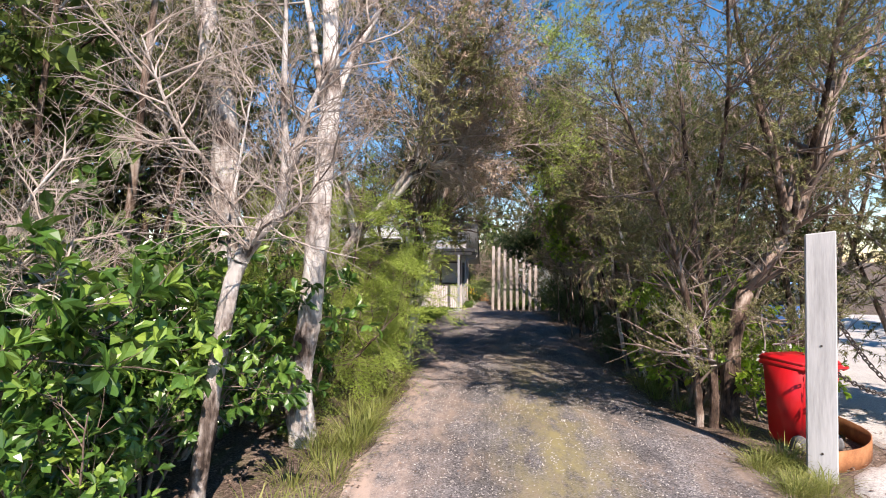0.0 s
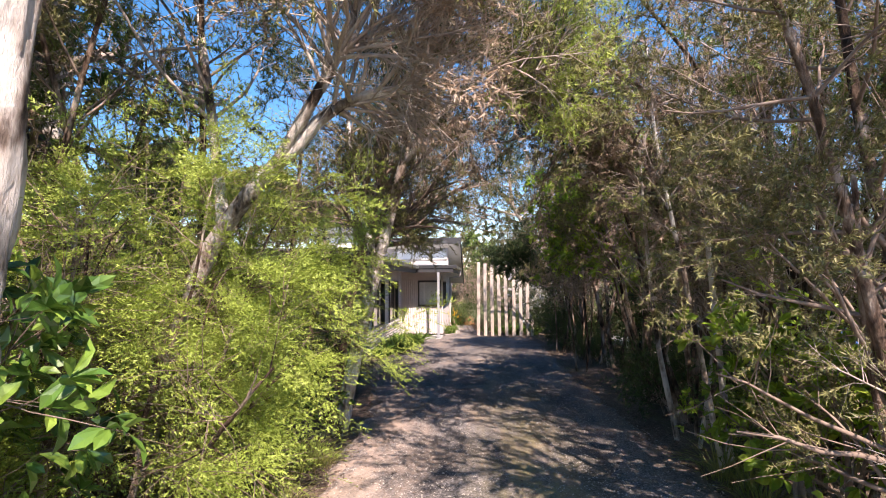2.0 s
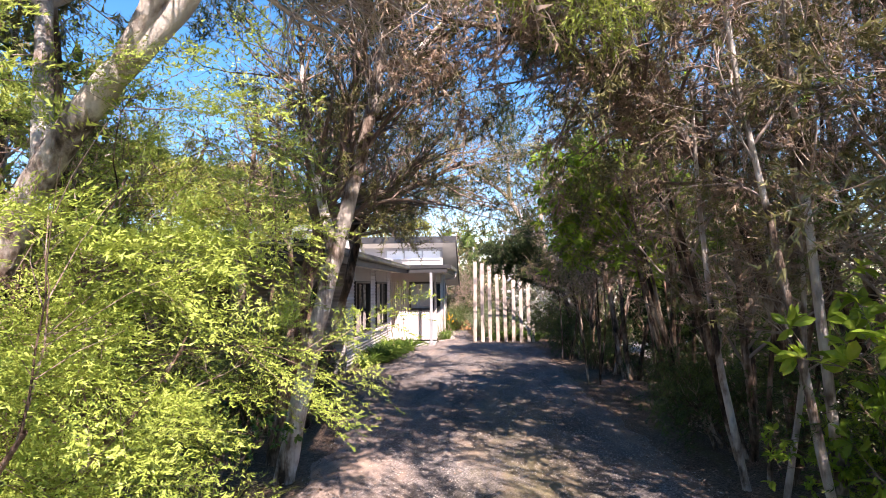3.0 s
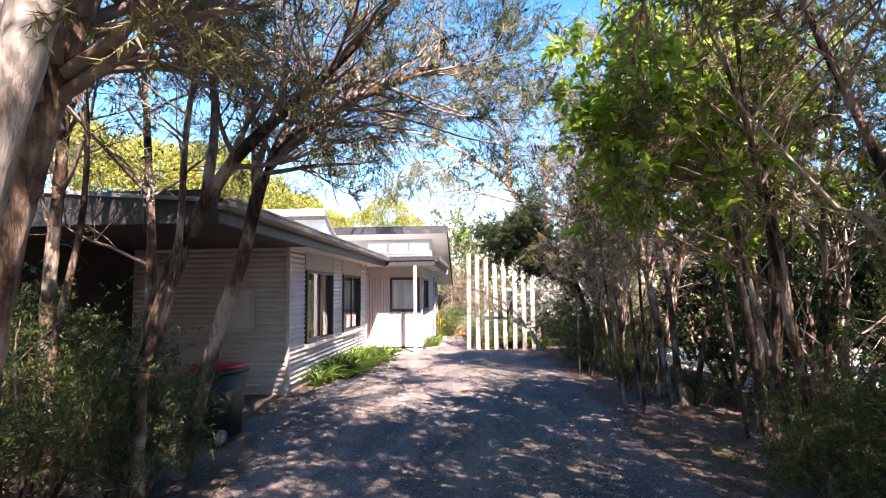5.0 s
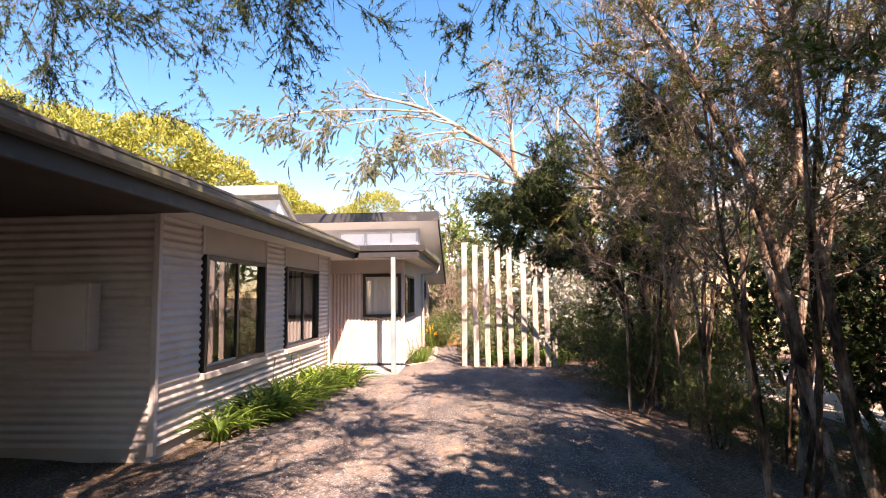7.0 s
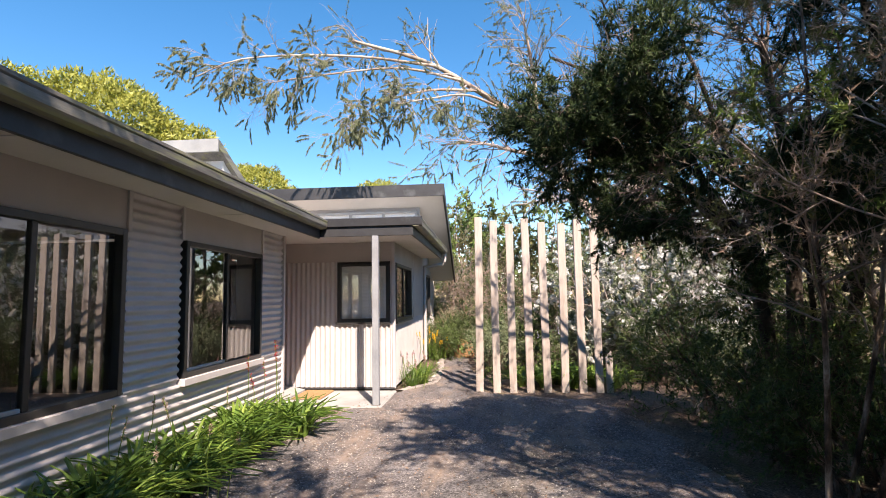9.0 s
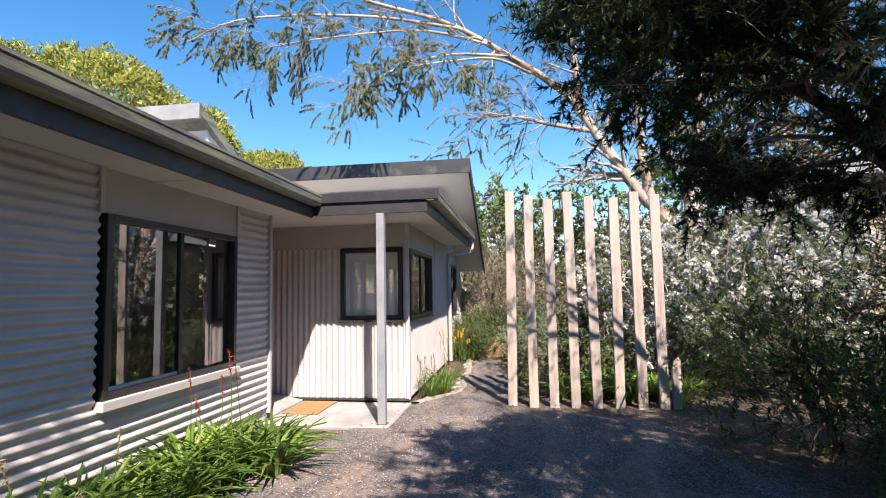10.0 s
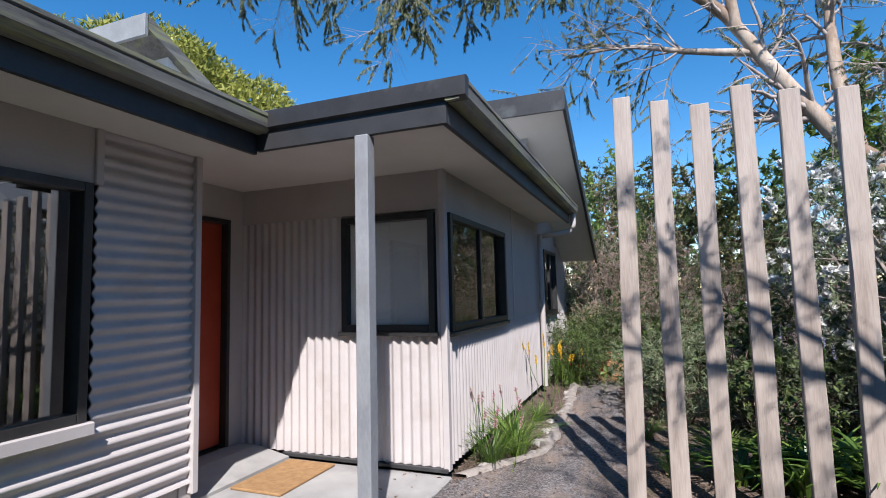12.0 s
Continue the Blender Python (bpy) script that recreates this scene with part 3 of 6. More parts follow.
# side wall of the bay and the wall behind it
corrugated("corrugated_sheet", "y", BX, 24.19, 27.95, 0.05, 1.10, True, 1)
box("flat_panel", FLAT, BX - 0.04, BX - 0.006, 24.19, 24.25, 1.10, SOFF, parent=house)
box("flat_panel", FLAT, BX - 0.04, BX - 0.006, 26.02, 27.95, 1.10, SOFF, parent=house)
box("flat_panel", FLAT, BX - 0.04, BX - 0.006, 24.25, 26.02, 2.09, SOFF, parent=house)
box("cover_strip", CLAD, BX - 0.02, BX + 0.008, 26.4, 26.44, 1.10, SOFF, 0.003, house)
corrugated("corrugated_sheet", "y", BX, 27.95, 30.6, 0.05, 1.05, True, 1)
box("flat_panel", FLAT, BX - 0.04, BX - 0.006, 27.95, 28.4, 1.05, 3.0, parent=house)
box("flat_panel", FLAT, BX - 0.04, BX - 0.006, 29.5, 30.6, 1.05, 2.2, parent=house)
box("flat_panel", FLAT, BX - 0.04, BX - 0.006, 28.4, 29.5, 2.07, 2.9, parent=house)
box("end_wall", FLAT, -8, BX, 30.6, 30.7, -0.1, 2.1, parent=house)


def window(along, at, a0, a1, z0, z1, face, panes, label, sill=True, blind=False, deep=0.05, pane_mat=None):
    """A framed window set into a wall, with its panes, frame bars and sill."""
    win = part("window", None, house, label)

    def bar(name, mat, s0, s1, d0, d1, c0, c1, bev=0.004):
        lo, hi = sorted((at + face * d0, at + face * d1))
        ex = (s0, s1, lo, hi) if along == "x" else (lo, hi, s0, s1)
        return box(name, mat, *ex, c0, c1, bev, win)

    w = 0.055
    bar("window_frame", FRAME, a0, a0 + w, -0.06, 0.022, z0, z1)
    bar("window_frame", FRAME, a1 - w, a1, -0.06, 0.022, z0, z1)
    bar("window_frame", FRAME, a0 + w, a1 - w, -0.06, 0.022, z1 - w, z1)
    bar("window_frame", FRAME, a0 + w, a1 - w, -0.06, 0.022, z0, z0 + w)
    n = len(panes)
    edges_ = [a0 + w + (a1 - a0 - 2 * w) * sum(panes[:i]) for i in range(n + 1)]
    for i in range(n):
        depth = -0.02 - 0.022 * (i % 2)
        d_ = at + face * depth
        s0, s1 = (edges_[i], edges_[i + 1]) if (along == "y") == (face > 0) else (edges_[i + 1], edges_[i])
        corners = [(s, z) for s, z in ((s0, z0 + w), (s1, z0 + w), (s1, z1 - w), (s0, z1 - w))]
        pane = part("pane", build_mesh("pane", [(s, d_, z) if along == "x" else (d_, s, z) for s, z in corners], [[(0, 1, 2, 3)]], GLASS), win)
        pane.visible_shadow = False
        if i:
            bar("mullion", FRAME, edges_[i] - 0.025, edges_[i] + 0.025, -0.05, 0.0, z0 + w, z1 - w)
    if sill:
        bar("window_sill", CLAD, a0 - 0.03, a1 + 0.03, -0.03, 0.05, z0 - 0.075, z0 - 0.002, 0.006)
        bar("sash_rail", SILL, edges_[0] + 0.004, edges_[1] - 0.03, -0.036, -0.004, z0 + w, z0 + w + 0.028, 0.003)
    else:
        bar("window_sill", FRAME, a0 - 0.025, a1 + 0.025, -0.03, 0.04, z0 - 0.035, z0 - 0.002, 0.005)
    if blind:
        b = bar("blind", BLIND, a0 + w, a1 - w, -0.058, -0.05, z0 + w, z1 - w, 0)
    return win


window("y", WX, 17.90, 19.64, 0.75, 2.10, 1, (0.5, 0.5), "wide dark-framed sliding window in two panes")
window("y", WX, 20.50, 22.26, 0.75, 2.10, 1, (0.5, 0.5), "wide dark-framed sliding window with a pale sill")
window("x", BY, -2.49, -1.615, 1.11, 2.09, -1, (1.0,), "square dark-framed window with a pale blind drawn down", False, True)
window("y", BX, 24.24, 26.03, 1.10, 2.09, 1, (0.5, 0.5), "dark-framed side window in two panes", False)
window("y", BX, 28.4, 29.5, 1.05, 2.07, 1, (0.5, 0.5), "dark-framed side window in two panes", False)
# rooms behind the windows, their dimness put into the surface colour
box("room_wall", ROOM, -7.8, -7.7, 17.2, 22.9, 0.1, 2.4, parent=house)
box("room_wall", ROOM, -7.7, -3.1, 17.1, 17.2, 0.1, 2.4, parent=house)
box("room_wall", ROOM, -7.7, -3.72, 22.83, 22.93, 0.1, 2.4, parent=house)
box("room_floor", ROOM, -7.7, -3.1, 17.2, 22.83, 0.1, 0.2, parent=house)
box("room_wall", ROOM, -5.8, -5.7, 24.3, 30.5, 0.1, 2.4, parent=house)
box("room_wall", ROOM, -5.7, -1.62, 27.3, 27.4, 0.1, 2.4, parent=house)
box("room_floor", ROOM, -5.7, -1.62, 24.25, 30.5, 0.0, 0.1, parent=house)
box("ceiling", SOFFIT, -8.2, -3.1, 17.15, 22.9, 2.445, 2.47, parent=house)
box("ceiling", SOFFIT, -5.8, -1.65, 24.25, 27.4, 2.445, 2.47, parent=house)


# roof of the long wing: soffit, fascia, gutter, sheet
# carport soffit pieces are coloured dark to stand for shade, the rest pale
box("soffit", CARPORTSHADE, WX - 0.03, -2.455, 13.6, 16.98, SOFF, SOFF + 0.012, parent=house)
box("soffit", SOFFIT, WX - 0.03, -2.455, 16.98, 22.99, SOFF, SOFF + 0.012, parent=house)
box("soffit", CARPORTSHADE, -8.2, WX - 0.03, 13.6, 17.0, SOFF, SOFF + 0.012, parent=house, label="lining under the carport roof, coloured dark for the shade there")
box("soffit", SOFFIT, -3.62, -2.455, 22.99, 24.2, SOFF, SOFF + 0.012, parent=house)
for s in (18.2, 21.0):
    box("soffit_joint", SOFFIT, WX, -2.46, s, s + 0.03, SOFF - 0.006, SOFF, parent=house)
box("fascia", FASCIA, -2.455, -2.42, 13.55, 22.99, 2.38, 2.60, 0.003, house, "charcoal timber fascia")
box("fascia", FASCIA, -8.2, -2.42, 13.53, 13.565, 2.38, 2.72, 0.003, house, "charcoal timber fascia")
GPROF = [(0.0, 0.0), (0.012, -0.004), (0.085, 0.0), (0.115, 0.03), (0.12, 0.085), (0.112, 0.09), (0.125, 0.10), (0.125, 0.122), (0.112, 0.126), (0.0, 0.10)]
prism("gutter", GUTTER, [(-2.419 + a, 2.515 + b) for a, b in GPROF], 13.50, 23.0, house, "lichen-spotted metal gutter")


def roof_sheet(name, quad, thick, mat=ROOFING, label=""):
    bm = bmesh.new()
    top = [bm.verts.new(p) for p in quad]
    low = [bm.verts.new((p[0], p[1], p[2] - thick)) for p in quad]
    bm.faces.new(top)
    bm.faces.new(low[::-1])
    for i in range(4):
        bm.faces.new((top[i], low[i], low[(i + 1) % 4], top[(i + 1) % 4]))
    return part(name, mesh_of(name, bm, mat), house, label)


roof_sheet("roof", [(-2.36, 13.5, 2.62), (-8.5, 13.5, 3.06), (-8.5, 24.0, 3.06), (-2.36, 23.0, 2.62)], 0.04)
# verandah roof over the entrance and along the bay
VX, VY = -1.045, 23.0
box("soffit", SOFFIT, -2.455, VX - 0.03, VY + 0.02, BY - 0.0, SOFF, SOFF + 0.012, parent=house)
box("soffit", SOFFIT, BX - 0.04, VX - 0.03, BY, 28.0, SOFF, SOFF + 0.012, parent=house)
box("fascia", FASCIA, -2.42, VX, VY - 0.02, VY + 0.015, 2.40, 2.535, 0.003, house, "charcoal timber fascia")
bm = bmesh.new()
prof = [(0.0, 0.545 - 0.02), (-0.05, 0.545), (-0.055, 0.655), (-0.02, 0.668), (0.02, 0.66)]
a_ = [bm.verts.new((-2.35, VY + u, 2.0 + w)) for u, w in prof]
b_ = [bm.verts.new((VX + 0.13, VY + u, 2.0 + w)) for u, w in prof]
bm.faces.new(a_)
bm.faces.new(b_[::-1])
for i in range(len(prof)):
    j = (i + 1) % len(prof)
    bm.faces.new((a_[i], b_[i], b_[j], a_[j]))
part("barge_capping", mesh_of("barge_capping", bm, FASCIA), house, "charcoal metal roof edge flashing")
box("fascia", FASCIA, VX - 0.035, VX, VY + 0.015, 28.02, 2.40, 2.56, 0.003, house, "charcoal timber fascia")
prism("gutter", GUTTER, [(VX + a, 2.53 + b) for a, b in GPROF], VY - 0.04, 28.05, house, "lichen-spotted metal gutter")
roof_sheet("roof", [(VX + 0.05, VY - 0.02, 2.645), (-3.6, VY - 0.02, 2.70), (-3.6, 27.4, 2.92), (VX + 0.05, 28.0, 2.645)], 0.035)
# upper roof with its clerestory
HX, HY, HZ = -0.9, 26.9, 3.98
box("clerestory_wall", FLAT, -5.3, -1.5, 27.40, 27.46, 2.6, 3.07, parent=house)
box("clerestory_wall", FLAT, -5.3, -1.5, 27.40, 27.46, 3.48, 3.80, parent=house)
box("clerestory_wall", FLAT, -5.3, -3.9, 27.40, 27.46, 3.07, 3.48, parent=house)
box("clerestory_wall", FLAT, -1.58, -1.5, 27.40, 27.46, 3.07, 3.48, parent=house)
cl = part("window", None, house, "strip of three clerestory panes under the upper eave")
for i in range(4):
    c = -3.9 + i * 2.32 / 3
    box("window_frame", SILL, c - 0.03, c + 0.03, 27.36, 27.46, 3.07, 3.48, 0.004, cl)
box("window_frame", SILL, -3.9, -1.58, 27.355, 27.465, 3.44, 3.50, 0.004, cl)
box("window_frame", SILL, -3.9, -1.58, 27.355, 27.465, 3.05, 3.10, 0.004, cl)
for i in range(3):
    c = -3.9 + i * 2.32 / 3
    box("pane", BLIND, c + 0.03, c + 2.32 / 3 - 0.03, 27.42, 27.43, 3.10, 3.44, 0, cl)
RUN = 3.5
roof_sheet("roof", [(HX, HY, HZ), (-5.3, HY, HZ), (-5.3, HY + RUN, HZ - 1.9), (HX, HY + RUN, HZ - 1.9)], 0.05)
roof_sheet("soffit", [(HX - 0.04, HY + 0.04, HZ - 0.14), (-5.3, HY + 0.04, HZ - 0.14), (-5.3, HY + RUN, HZ - 2.0), (HX - 0.04, HY + RUN, HZ - 2.0)], 0.015, SOFFIT)
box("fascia", FASCIA, -5.3, HX + 0.01, HY - 0.035, HY, HZ - 0.25, HZ + 0.02, 0.003, house, "charcoal timber fascia")
bm = bmesh.new()
q8 = [(HY - 0.03, HZ + 0.02), (HY - 0.03, HZ - 0.22), (HY + RUN, HZ - 2.06), (HY + RUN, HZ - 1.87)]
a_ = [bm.verts.new((HX - 0.02, y, z)) for y, z in q8]
b_ = [bm.verts.new((HX + 0.015, y, z)) for y, z in q8]
bm.faces.new(a_)
bm.faces.new(b_[::-1])
for i in range(4):
    bm.faces.new((a_[i], b_[i], b_[(i + 1) % 4], a_[(i + 1) % 4]))
part("barge_board", mesh_of("barge_board", bm, FASCIA), house, "charcoal barge board")
# pop-up roof over the long wing
PX, PY, PZ = -4.38, 23.7, 4.18
box("popup_wall", WHITEPAINT, -6.4, PX - 0.08, PY + 0.3, PY + 0.36, 2.8, 4.0, parent=house)
bm = bmesh.new()
q9 = [(PY + 0.32, 2.7), (PY + 0.32, 3.98), (PY + 2.4, 2.9), (PY + 2.4, 2.7)]
a_ = [bm.verts.new((PX - 0.14, y, z)) for y, z in q9]
b_ = [bm.verts.new((PX - 0.09, y, z)) for y, z in q9]
bm.faces.new(a_)
bm.faces.new(b_[::-1])
for i in range(4):
    bm.faces.new((a_[i], b_[i], b_[(i + 1) % 4], a_[(i + 1) % 4]))
part("popup_wall", mesh_of("popup_wall", bm, WHITEPAINT), house)
box("fascia", ROOFING, -6.6, PX, PY - 0.03, PY + 0.01, PZ - 0.22, PZ, 0.003, house)
roof_sheet("roof", [(PX, PY, PZ), (-6.6, PY, PZ), (-6.6, PY + 2.6, PZ - 1.3), (PX, PY + 2.6, PZ - 1.3)], 0.14, GUTTER)
# downpipe
pipe("downpipe", FLAT, [(BX + 0.06, 27.9, 0.05), (BX + 0.06, 27.9, 1.2), (BX + 0.06, 27.9, 2.14), (BX + 0.09, 27.92, 2.22), (BX + 0.3, 27.95, 2.25), (VX - 0.02, 28.0, 2.28), (VX + 0.05, 28.0, 2.36), (VX + 0.05, 28.0, 2.53)], 0.04, 30, 10, house, "taupe painted downpipe")
# meter box on the end wall
meter = thing("meter_box", -3.80, 16.99, 1.1, "pale grey meter box fixed to the corrugated end wall", "meter box")
box("body", FLAT, -0.30, 0.27, -0.16, -0.002, 0.0, 0.66, 0.01, meter)
box("cover", CLAD, -0.28, 0.25, -0.175, -0.16, 0.02, 0.64, 0.006, meter)
# verandah post
post = thing("verandah_post", -1.6, 23.0, -0.03, "square grey-painted timber verandah post", "post")
box("shaft", POSTPAINT, -0.046, 0.046, -0.046, 0.046, 0.0, 2.43, 0.006, post)
box("base_plate", DARKMETAL, -0.06, 0.06, -0.06, 0.06, 0.0, 0.035, 0.004, post)
# slab, step and mat at the entrance
tagged(box("entry_slab", CONCRETE, -3.6, -1.5, 22.85, 24.13, -0.15, 0.0, 0.012), "worn concrete slab at the entrance", "slab", kind="structure")
step = prism("door_step", CONCRETE, [(-3.6, -0.02), (-3.02, -0.02), (-3.02, 0.025), (-3.38, 0.095), (-3.6, 0.095)], 23.06, 24.10)
tagged(step, "low concrete step below the front door", "step")
mat_ = box("doormat", COIR, -2.98, -2.52, 23.36, 24.06, 0.0, 0.022, 0.006)
tagged(mat_, "brown coir doormat on the concrete slab", "doormat")

# ---- timber screen of tall posts ----
rng = np.random.default_rng(4)
XS = [-0.15, 0.118, 0.39, 0.657, 0.93, 1.21, 1.475, 1.745]
TOPS = [2.80, 2.74, 2.68, 2.76, 2.69, 2.66, 2.72, 2.68]
for x, top in zip(XS, TOPS):
    p = thing("screen_post", x, 24.14 + rng.normal() * 0.012, -0.25, "tall rough-sawn weathered timber post set upright in the ground", "post", "row of screen posts", rng.normal() * 2.5)
    bm = box_data(-0.06, 0.06, -0.028, 0.028, 0.0, top + 0.25, 0.005)
    bmesh.ops.subdivide_edges(bm, edges=[e for e in bm.edges if abs(e.verts[0].co.z - e.verts[1].co.z) > 1], cuts=9)
    lean = rng.normal(size=2) * 0.006
    for v in bm.verts:
        v.co.x += lean[0] * v.co.z + rng.normal() * 0.0015 + 0.004 * math.sin(v.co.z * 1.7 + x * 9)
        v.co.y += lean[1] * v.co.z + rng.normal() * 0.0015
    part("timber", mesh_of("timber", bm, TIMBER), p)

stub = thing("post_stub", 1.9, 24.16, -0.2, "short broken weathered timber post beside the screen", "post")
bm = box_data(-0.05, 0.05, -0.04, 0.04, 0.0, 0.74, 0.006)
for v in bm.verts:
    if v.co.z > 0.5:
        v.co.z += 0.05 * v.co.x / 0.06 + rng.normal() * 0.012
part("timber", mesh_of("timber", bm, TIMBER), stub)

# ---- gate post, chain, edging ----
gate = thing("gate_post", 2.40, 5.24, 0.30, "square silvered timber gate post with two bolt holes", "post", rz=-27)
bm = box_data(-0.10, 0.10, -0.06, 0.06, 0.0, 2.13, 0.008)
for v in bm.verts:
    if v.co.z > 1:
        v.co.z += 0.012 * v.co.x / 0.1
part("timber", mesh_of("timber", bm, GREYTIMBER), gate)
for z in (0.42, 1.25):
    bm = bmesh.new()
    bmesh.ops.create_cone(bm, cap_ends=True, segments=10, radius1=0.008, radius2=0.008, depth=0.01, matrix=pose(0.0, -0.061, z, 90, 0, 0))
    part("bolt_hole", mesh_of("bolt_hole", bm, DARKMETAL), gate)


def chain_of(points, n, label):
    """A chain of real links along a sagging line."""
    c = new("chain")
    c.empty_display_size = 0.1
    tagged(c, label, "chain")
    k = 14
    ring = []
    for i in range(k):
        a = 2 * math.pi * i / k
        ring.append((0.017 * math.cos(a), 0.030 * math.sin(a), 0.0))
    ring = np.array(ring + ring[:1])
    v, q = tubes(ring[None], np.full((1, k + 1), 0.006), 5)
    link_mesh = build_mesh("link", v, [q], DARKMETAL, True)
    line = catmull(points, n)
    c.location = line[0]
    for i in range(n - 1):
        a, b = Vector(line[i]), Vector(line[i + 1])
        ob = new("link", link_mesh)
        ob.parent = c
        ob.matrix_basis = Matrix.Translation((a + b) / 2 - Vector(line[0])) @ (b - a).to_track_quat("Y", "Z").to_matrix().to_4x4() @ pose(0, 0, 0, 0, 90 * (i % 2), 0) @ Matrix.Diagonal((1, (b - a).length / 0.046, 1, 1))
    return c


chain_of([(2.50, 5.27, 1.80), (2.70, 5.33, 1.55), (2.93, 5.40, 1.30), (3.4, 5.6, 0.95)], 24, "dark steel chain sagging from the gate post")
chain_of([(2.50, 5.27, 1.34), (2.75, 5.34, 1.21), (2.98, 5.42, 1.13), (3.45, 5.6, 1.05)], 22, "dark steel chain sagging behind the gate post")


def edging():
    pts = catmull([(2.5, 5.32, 0), (2.9, 5.52, 0), (3.2, 5.9, 0), (3.3, 6.4, 0), (3.32, 6.9, 0), (3.3, 7.3, 0)], 40)
    v = []
    for x, y, _ in pts:
        g = float(ground_z(x, y)) - 0.05
        v += [(x, y, g), (x, y, g + 0.22), (x - 0.008, y + 0.006, g + 0.22), (x - 0.008, y + 0.006, g)]
    n = len(pts)
    q = []
    for i in range(n - 1):
        for j in range(4):
            q.append((i * 4 + j, (i + 1) * 4 + j, (i + 1) * 4 + (j + 1) % 4, i * 4 + (j + 1) % 4))
    return tagged(new("garden_edging", build_mesh("garden_edging", v, [np.array(q)], RUST, True)), "curved rusted steel edging round a bark bed", "edging")


edging()


def wheelie_bin(x, y, z, rz, body_mat, lid_mat, label, size=1.0):
    b = thing("wheelie_bin", x, y, z, label, "wheelie bin", rz=rz)
    b.scale = (size,) * 3

    def taper(w0, d0, w1, d1, z0, z1, bev, shift=0.0):
        bm = bmesh.new()
        bmesh.ops.create_cube(bm, size=1)
        for v in bm.verts:
            t = v.co.z > 0
            v.co = Vector((v.co.x * (w1 if t else w0), v.co.y * (d1 if t else d0) + (shift if t else 0), z1 if t else z0))
        bmesh.ops.bevel(bm, geom=list(bm.edges), offset=bev, segments=2, affect="EDGES")
        return bm

    part("body", mesh_of("body", taper(0.38, 0.40, 0.47, 0.51, 0.05, 0.86, 0.03, 0.02), body_mat, True), b)
    part("rim", mesh_of("rim", taper(0.49, 0.53, 0.50, 0.55, 0.83, 0.885, 0.012, 0.02), body_mat, True), b)
    lid = part("lid", mesh_of("lid", taper(0.51, 0.57, 0.44, 0.48, 0.887, 0.945, 0.018, 0.01), lid_mat, True), b, "bright red hinged lid")
    bm = taper(0.12, 0.03, 0.12, 0.03, 0.9, 0.93, 0.006)
    bmesh.ops.translate(bm, verts=list(bm.verts), vec=(0, -0.29, 0))
    part("lid_grip", mesh_of("lid_grip", bm, lid_mat, True), lid)
    v, q = tubes(np.array([[(-0.2, 0.31, 0.85), (-0.19, 0.36, 0.88), (0, 0.37, 0.885), (0.19, 0.36, 0.88), (0.2, 0.31, 0.85)]]), np.full((1, 5), 0.014), 8)
    part("handle", build_mesh("handle", v, [q], body_mat, True), b)
    for sx in (-0.21, 0.21):
        bm = bmesh.new()
        bmesh.ops.create_cone(bm, cap_ends=True, segments=20, radius1=0.10, radius2=0.10, depth=0.05, matrix=pose(sx, 0.20, 0.10, 0, 90, 0))
        bmesh.ops.bevel(bm, geom=[e for e in bm.edges if len(e.link_faces) == 2 and abs(e.calc_face_angle(0)) > 1], offset=0.012, segments=2, affect="EDGES")
        w = part("wheel", mesh_of("wheel", bm, RUBBER, True), b, "grey rubber wheel")
        bm = bmesh.new()
        bmesh.ops.create_cone(bm, cap_ends=True, segments=14, radius1=0.045, radius2=0.035, depth=0.062, matrix=pose(sx, 0.20, 0.10, 0, 90, 0))
        part("hub", mesh_of("hub", bm, SILL, True), w)
    return b


wheelie_bin(2.66, 6.02, float(ground_z(2.72, 6.0)) - 0.02, 200, RED, RED, "red plastic wheelie bin with faded lid standing beside a post", 0.9)
wheelie_bin(-2.73, 14.25, float(ground_z(-2.5, 14.25)), 165, BINDARK, RED, "dark wheelie bin with a red lid under the trees", 0.88)

# ---- neighbouring buildings beyond the trees ----
def weatherboard_house(x0, x1, y0, y1, h, ridge, label):
    n = thing("neighbour_house", x0, y0, 0, label, "house")
    n.matrix_basis = Matrix.Identity(4)
    box("wall", BEIGE, x0, x1, y0, y1, -0.1, h, parent=n)
    k = int(h / 0.16)
    for i in range(k):
        z = 0.1 + i * 0.16
        box("weatherboard", BEIGE, x0 - 0.022, x0 - 0.002, y0 - 0.02, y1 + 0.02, z, z + 0.15, 0.004, n)
        box("weatherboard", BEIGE, x0 + 0.01, x1, y0 - 0.024, y0 - 0.003, z, z + 0.15, 0.004, n)
    prism("roof", ROOFING, [(x0 - 0.5, h), (x1 + 0.5, h), ((x0 + x1) / 2, ridge)], y0 - 0.4, y1 + 0.4, n)
    for a in np.linspace(y0 + 1.2, y1 - 2.2, 3):
        w = part("window", None, n)
        box("window_frame", WHITEPAINT, x0 - 0.05, x0 - 0.024, a - 0.05, a + 1.25, 0.95, 2.05, 0.004, w)
        box("pane", FRAME, x0 - 0.056, x0 - 0.05, a, a + 1.2, 1.0, 2.0, 0, w)
    return n


weatherboard_house(5.8, 12.5, 27.0, 35.0, 3.3, 5.2, "beige weatherboard house seen between the trees")


